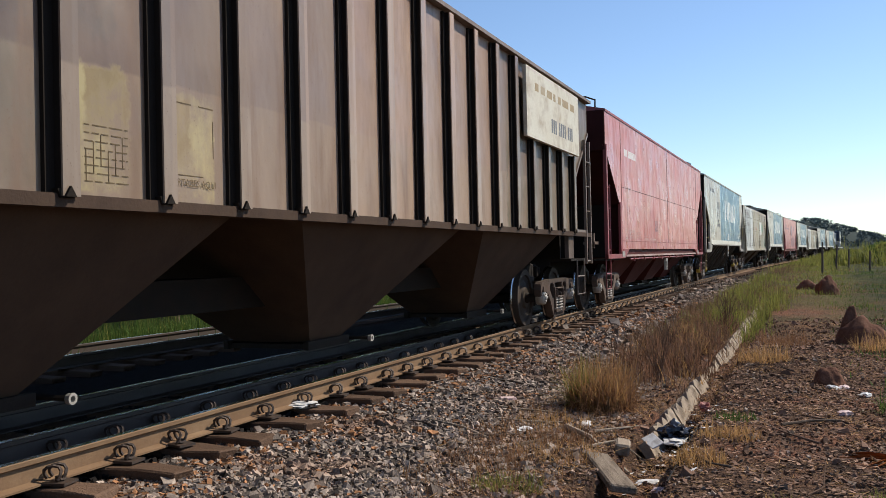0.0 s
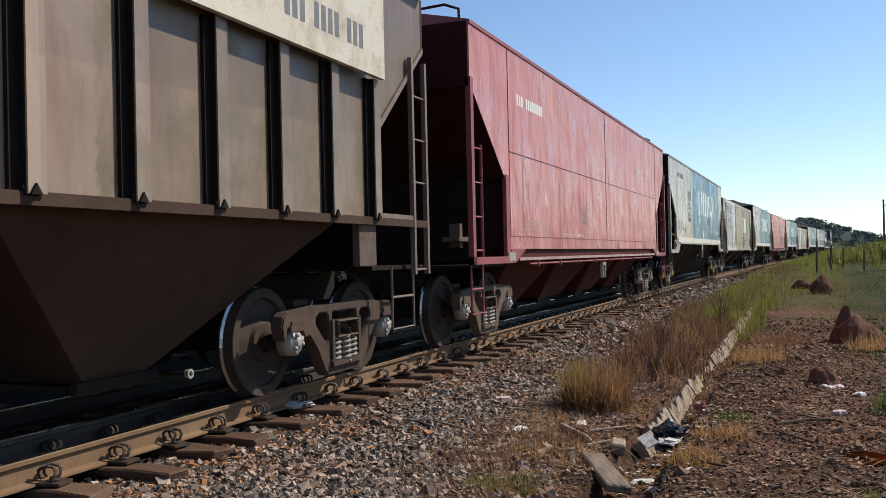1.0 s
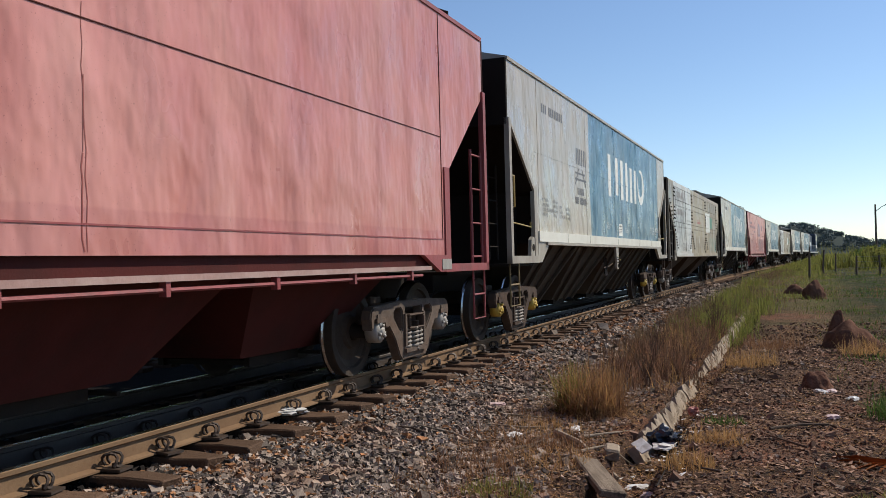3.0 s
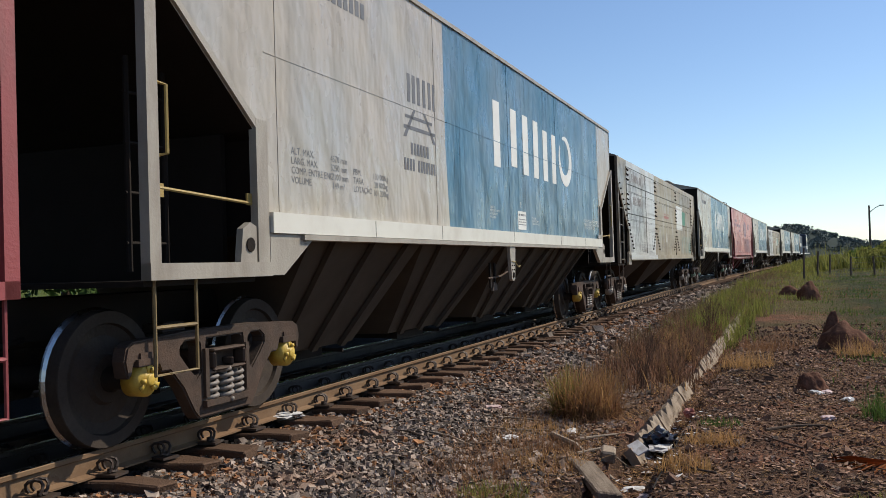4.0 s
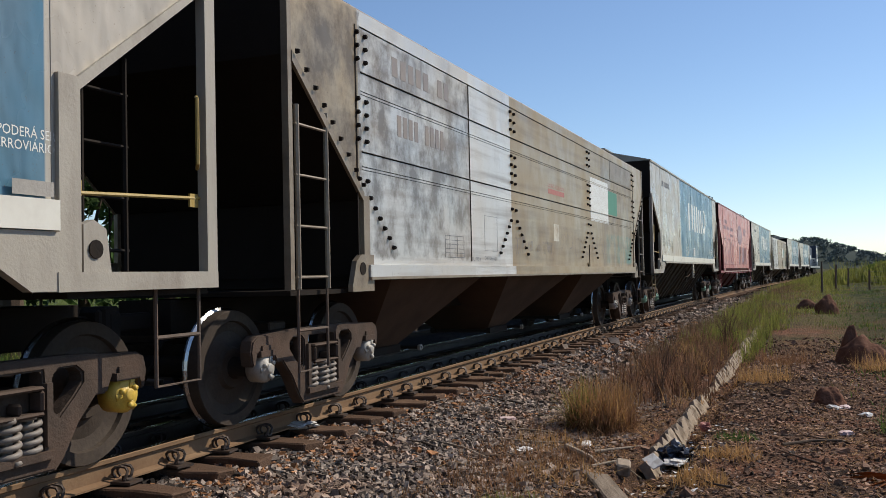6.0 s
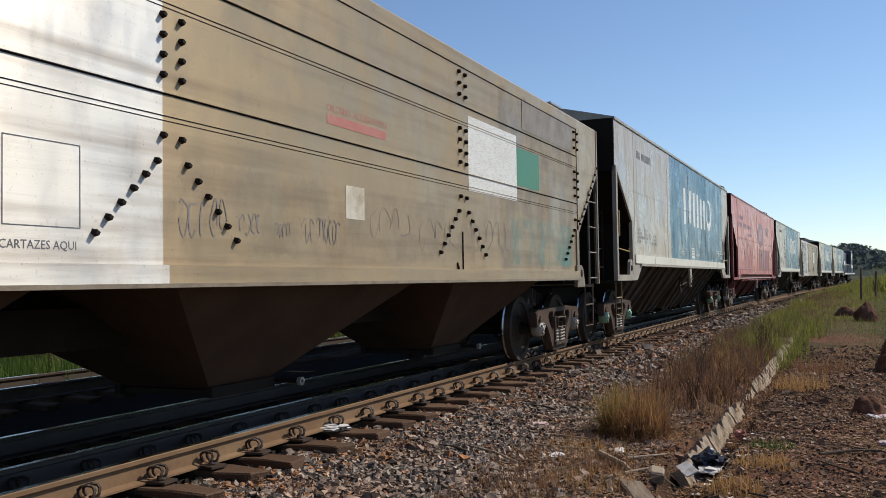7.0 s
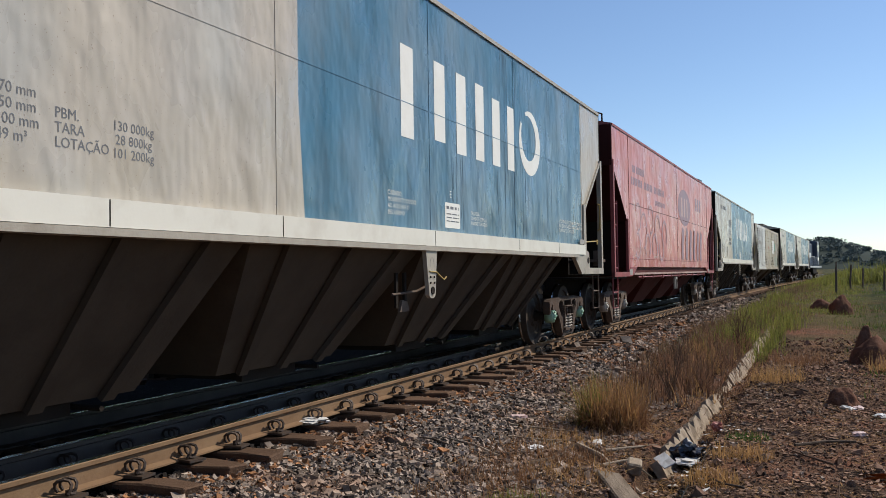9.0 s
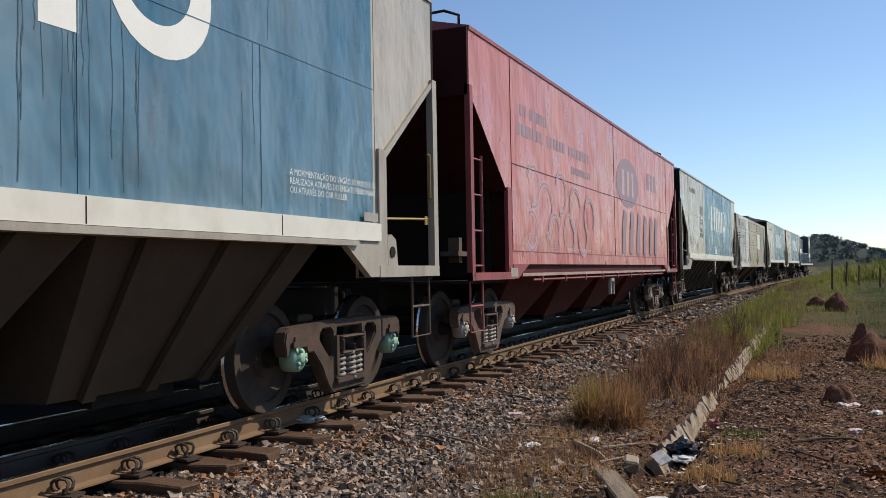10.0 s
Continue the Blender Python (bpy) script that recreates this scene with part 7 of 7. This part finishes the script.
def crumpled(name, x, y, z, sx, sy, sz, seed, material, label, category):
    bm = bmesh.new()
    bmesh.ops.create_icosphere(bm, subdivisions=3, radius=1.0)
    for v in bm.verts:
        k = 1 + 0.45 * noise.noise(v.co * 1.9 + Vector((seed, 0, 0))) + 0.25 * noise.noise(v.co * 5 + Vector((0, seed, 0)))
        v.co = Vector((v.co.x * sx * k, v.co.y * sy * k, v.co.z * sz * k))
    ob = new(name, to_mesh(name, bm, material))
    ob.matrix_basis = pose(x, y, z, 0, 0, seed * 40)
    tagged(ob, label, category)


crumpled("plastic_bag", -1.14, 8.72, -0.54, 0.15, 0.15, 0.11, 1.0, "bag", "crumpled black plastic bag in the drain", "plastic bag")
crumpled("plastic_scrap", -1.12, 8.58, -0.575, 0.16, 0.10, 0.03, 2.0, "litter", "torn white plastic beside a black bag", "litter")
crumpled("paper_sheet", -4.36, 7.28, -0.160, 0.13, 0.17, 0.030, 3.0, "litter", "crumpled white paper on a sleeper", "litter")
sheet = bevelled(boxes((-0.06, 0.06, -0.11, 0.11, -0.006, 0.006)), 0.003)
tagged(part("board_scrap", sheet, "litter", None, place=pose(-1.27, 8.15, -0.50, 14, -24, 30)), "white scrap of board leaning on the drain's edge", "litter")
for i, (x, y, sx, sy) in enumerate(((0.42, 11.5, 0.10, 0.06), (0.30, 11.35, 0.12, 0.05), (0.62, 11.0, 0.07, 0.09), (-2.95, 9.1, 0.13, 0.09), (-2.2, 10.6, 0.12, 0.08), (-1.95, 8.5, 0.12, 0.05), (0.35, 9.6, 0.06, 0.08), (-2.4, 7.95, 0.07, 0.1), (-1.18, 7.2, 0.10, 0.06), (-1.05, 6.95, 0.08, 0.05))):
    crumpled("litter_scrap", x, y, float(height(x, y)) + 0.012, sx, sy, 0.025, 11.0 + i, "litter" if i % 3 else "decal_pale", "pale crumpled scrap of litter on the earth", "litter")
crumpled("red_scrap", -1.02, 10.2, -0.52, 0.06, 0.06, 0.05, 30.0, "sticker_red", "small red piece of rubbish by the drain", "litter")


def branch(points, r0, r1, label, material="bark"):
    pts = [(x, y, float(height(x, y)) + dz) for x, y, dz in points]
    bm = tube(bmesh.new(), pts, list(np.linspace(r0, r1, len(pts))), 7)
    tagged(new("branch", to_mesh("branch", bm, material)), label, "branch")


branch([(-2.05, 8.15, 0.05), (-1.75, 7.8, 0.06), (-1.36, 7.42, 0.02)], 0.028, 0.02, "bleached grey branch lying over the drain's edge", "concrete")
branch([(-0.2, 8.55, 0.03), (0.05, 8.85, 0.03), (0.3, 8.95, 0.03)], 0.015, 0.010, "dark dry stick on the earth")
# thin rod added to draw the shadow line along the ditch's edge
branch([(-0.90, 6.36, 0.03), (-0.91, 8.3, 0.03), (-0.93, 10.3, 0.03)], 0.007, 0.007, "thin dark line added for the drain's shadowed edge", "dark_steel")
branch([(0.0, 6.3, 0.03), (0.1, 6.5, 0.03), (0.12, 6.8, 0.12)], 0.006, 0.004, "dry forked twig on the earth", "twig")
q = random.Random(77)
for i in range(16):
    x, y = q.uniform(-3.0, -1.5), q.uniform(7.0, 10.6)
    a, L = q.uniform(0, 3.14), q.uniform(0.25, 0.75)
    mid = (x + 0.5 * L * math.cos(a) + q.uniform(-0.05, 0.05), y + 0.5 * L * math.sin(a), 0.035)
    branch([(x, y, 0.02), mid, (x + L * math.cos(a + 0.2), y + L * math.sin(a + 0.2), 0.03)], q.uniform(0.010, 0.022), 0.005, "dark broken branch lying at the ballast's foot" if i % 3 else "bleached grey stick lying at the ballast's foot", "bark" if i % 3 else "concrete")
for i in range(12):
    x, y = q.uniform(-0.8, 1.3), q.uniform(6.2, 13)
    a, L = q.uniform(0, 3.14), q.uniform(0.2, 0.5)
    branch([(x, y, 0.03), (x + 0.5 * L * math.cos(a), y + 0.5 * L * math.sin(a), 0.04), (x + L * math.cos(a - 0.3), y + L * math.sin(a - 0.3), 0.03)], q.uniform(0.006, 0.012), 0.003, "thin dry stick on the bare earth", "twig" if i % 2 else "bark")
# dead palm frond, orange brown
frond = tagged(new("palm_frond"), "dead orange-brown palm frond on the earth", "palm frond")
for i in range(19):
    a = radians(170 + 11 * i)
    q2 = random.Random(i)
    bm = bmesh.new()
    L = 0.38 + 0.14 * q2.random()
    p0 = Vector((0.72, 7.72, float(height(0.72, 7.72)) + 0.05))
    d = Vector((math.cos(a), math.sin(a), 0.06 * q2.random()))
    s = Vector((-d.y, d.x, 0.4)) * 0.034
    m1, m2 = p0 + d * L * 0.55, p0 + d * L + Vector((0, 0, -0.04))
    vs = [bm.verts.new(p) for p in (p0 - s * 0.4, m1 - s, m2, m1 + s, p0 + s * 0.4)]
    bm.faces.new(vs)
    bmesh.ops.solidify(bm, geom=list(bm.faces), thickness=0.003)
    part("leaflet", bm, "frond", frond)


# ---------------------------------------------------------------- movement
SPEED = 7.7606
# where the first post of each wagon stands at the start, along the line
START = [(brown, 0.94, 16.05), (red_1, 18.335, 16.35), (rumos[0], 35.735, 16.04), (tan_1, 52.835, 16.69), (rumos[1], 70.58, 16.04),
         (red_2, 87.68, 16.35), (rumos[2], 105.08, 16.04), (tan_2, 122.18, 16.69), (rumos[3], 139.93, 16.04), (rumos[4], 157.03, 16.04), (loco, 174.1, 18.0)]


def wagon_pose(s, length):
    a, b = on_line(s + 1.4), on_line(s + length - 1.4)
    yaw = math.degrees(math.atan2(-(b.x - a.x), b.y - a.y))
    p = a - (b - a).normalized() * 1.4
    return pose(p.x, p.y, 0, 0, 0, yaw)


def motions():
    for thing, s, length in START:
        walk(thing, [(t, wagon_pose(s - SPEED * t, length)) for t in [k * 0.5 for k in range(21)]])
        for ws in [c for c in thing.children if c.name.startswith("wheelset")]:
            x, y, z = ws.location
            walk(ws, [(k / 15, pose(x, y, z, math.degrees(SPEED * k / 15 / R_WHEEL), 0, 0)) for k in range(151)])


motions()
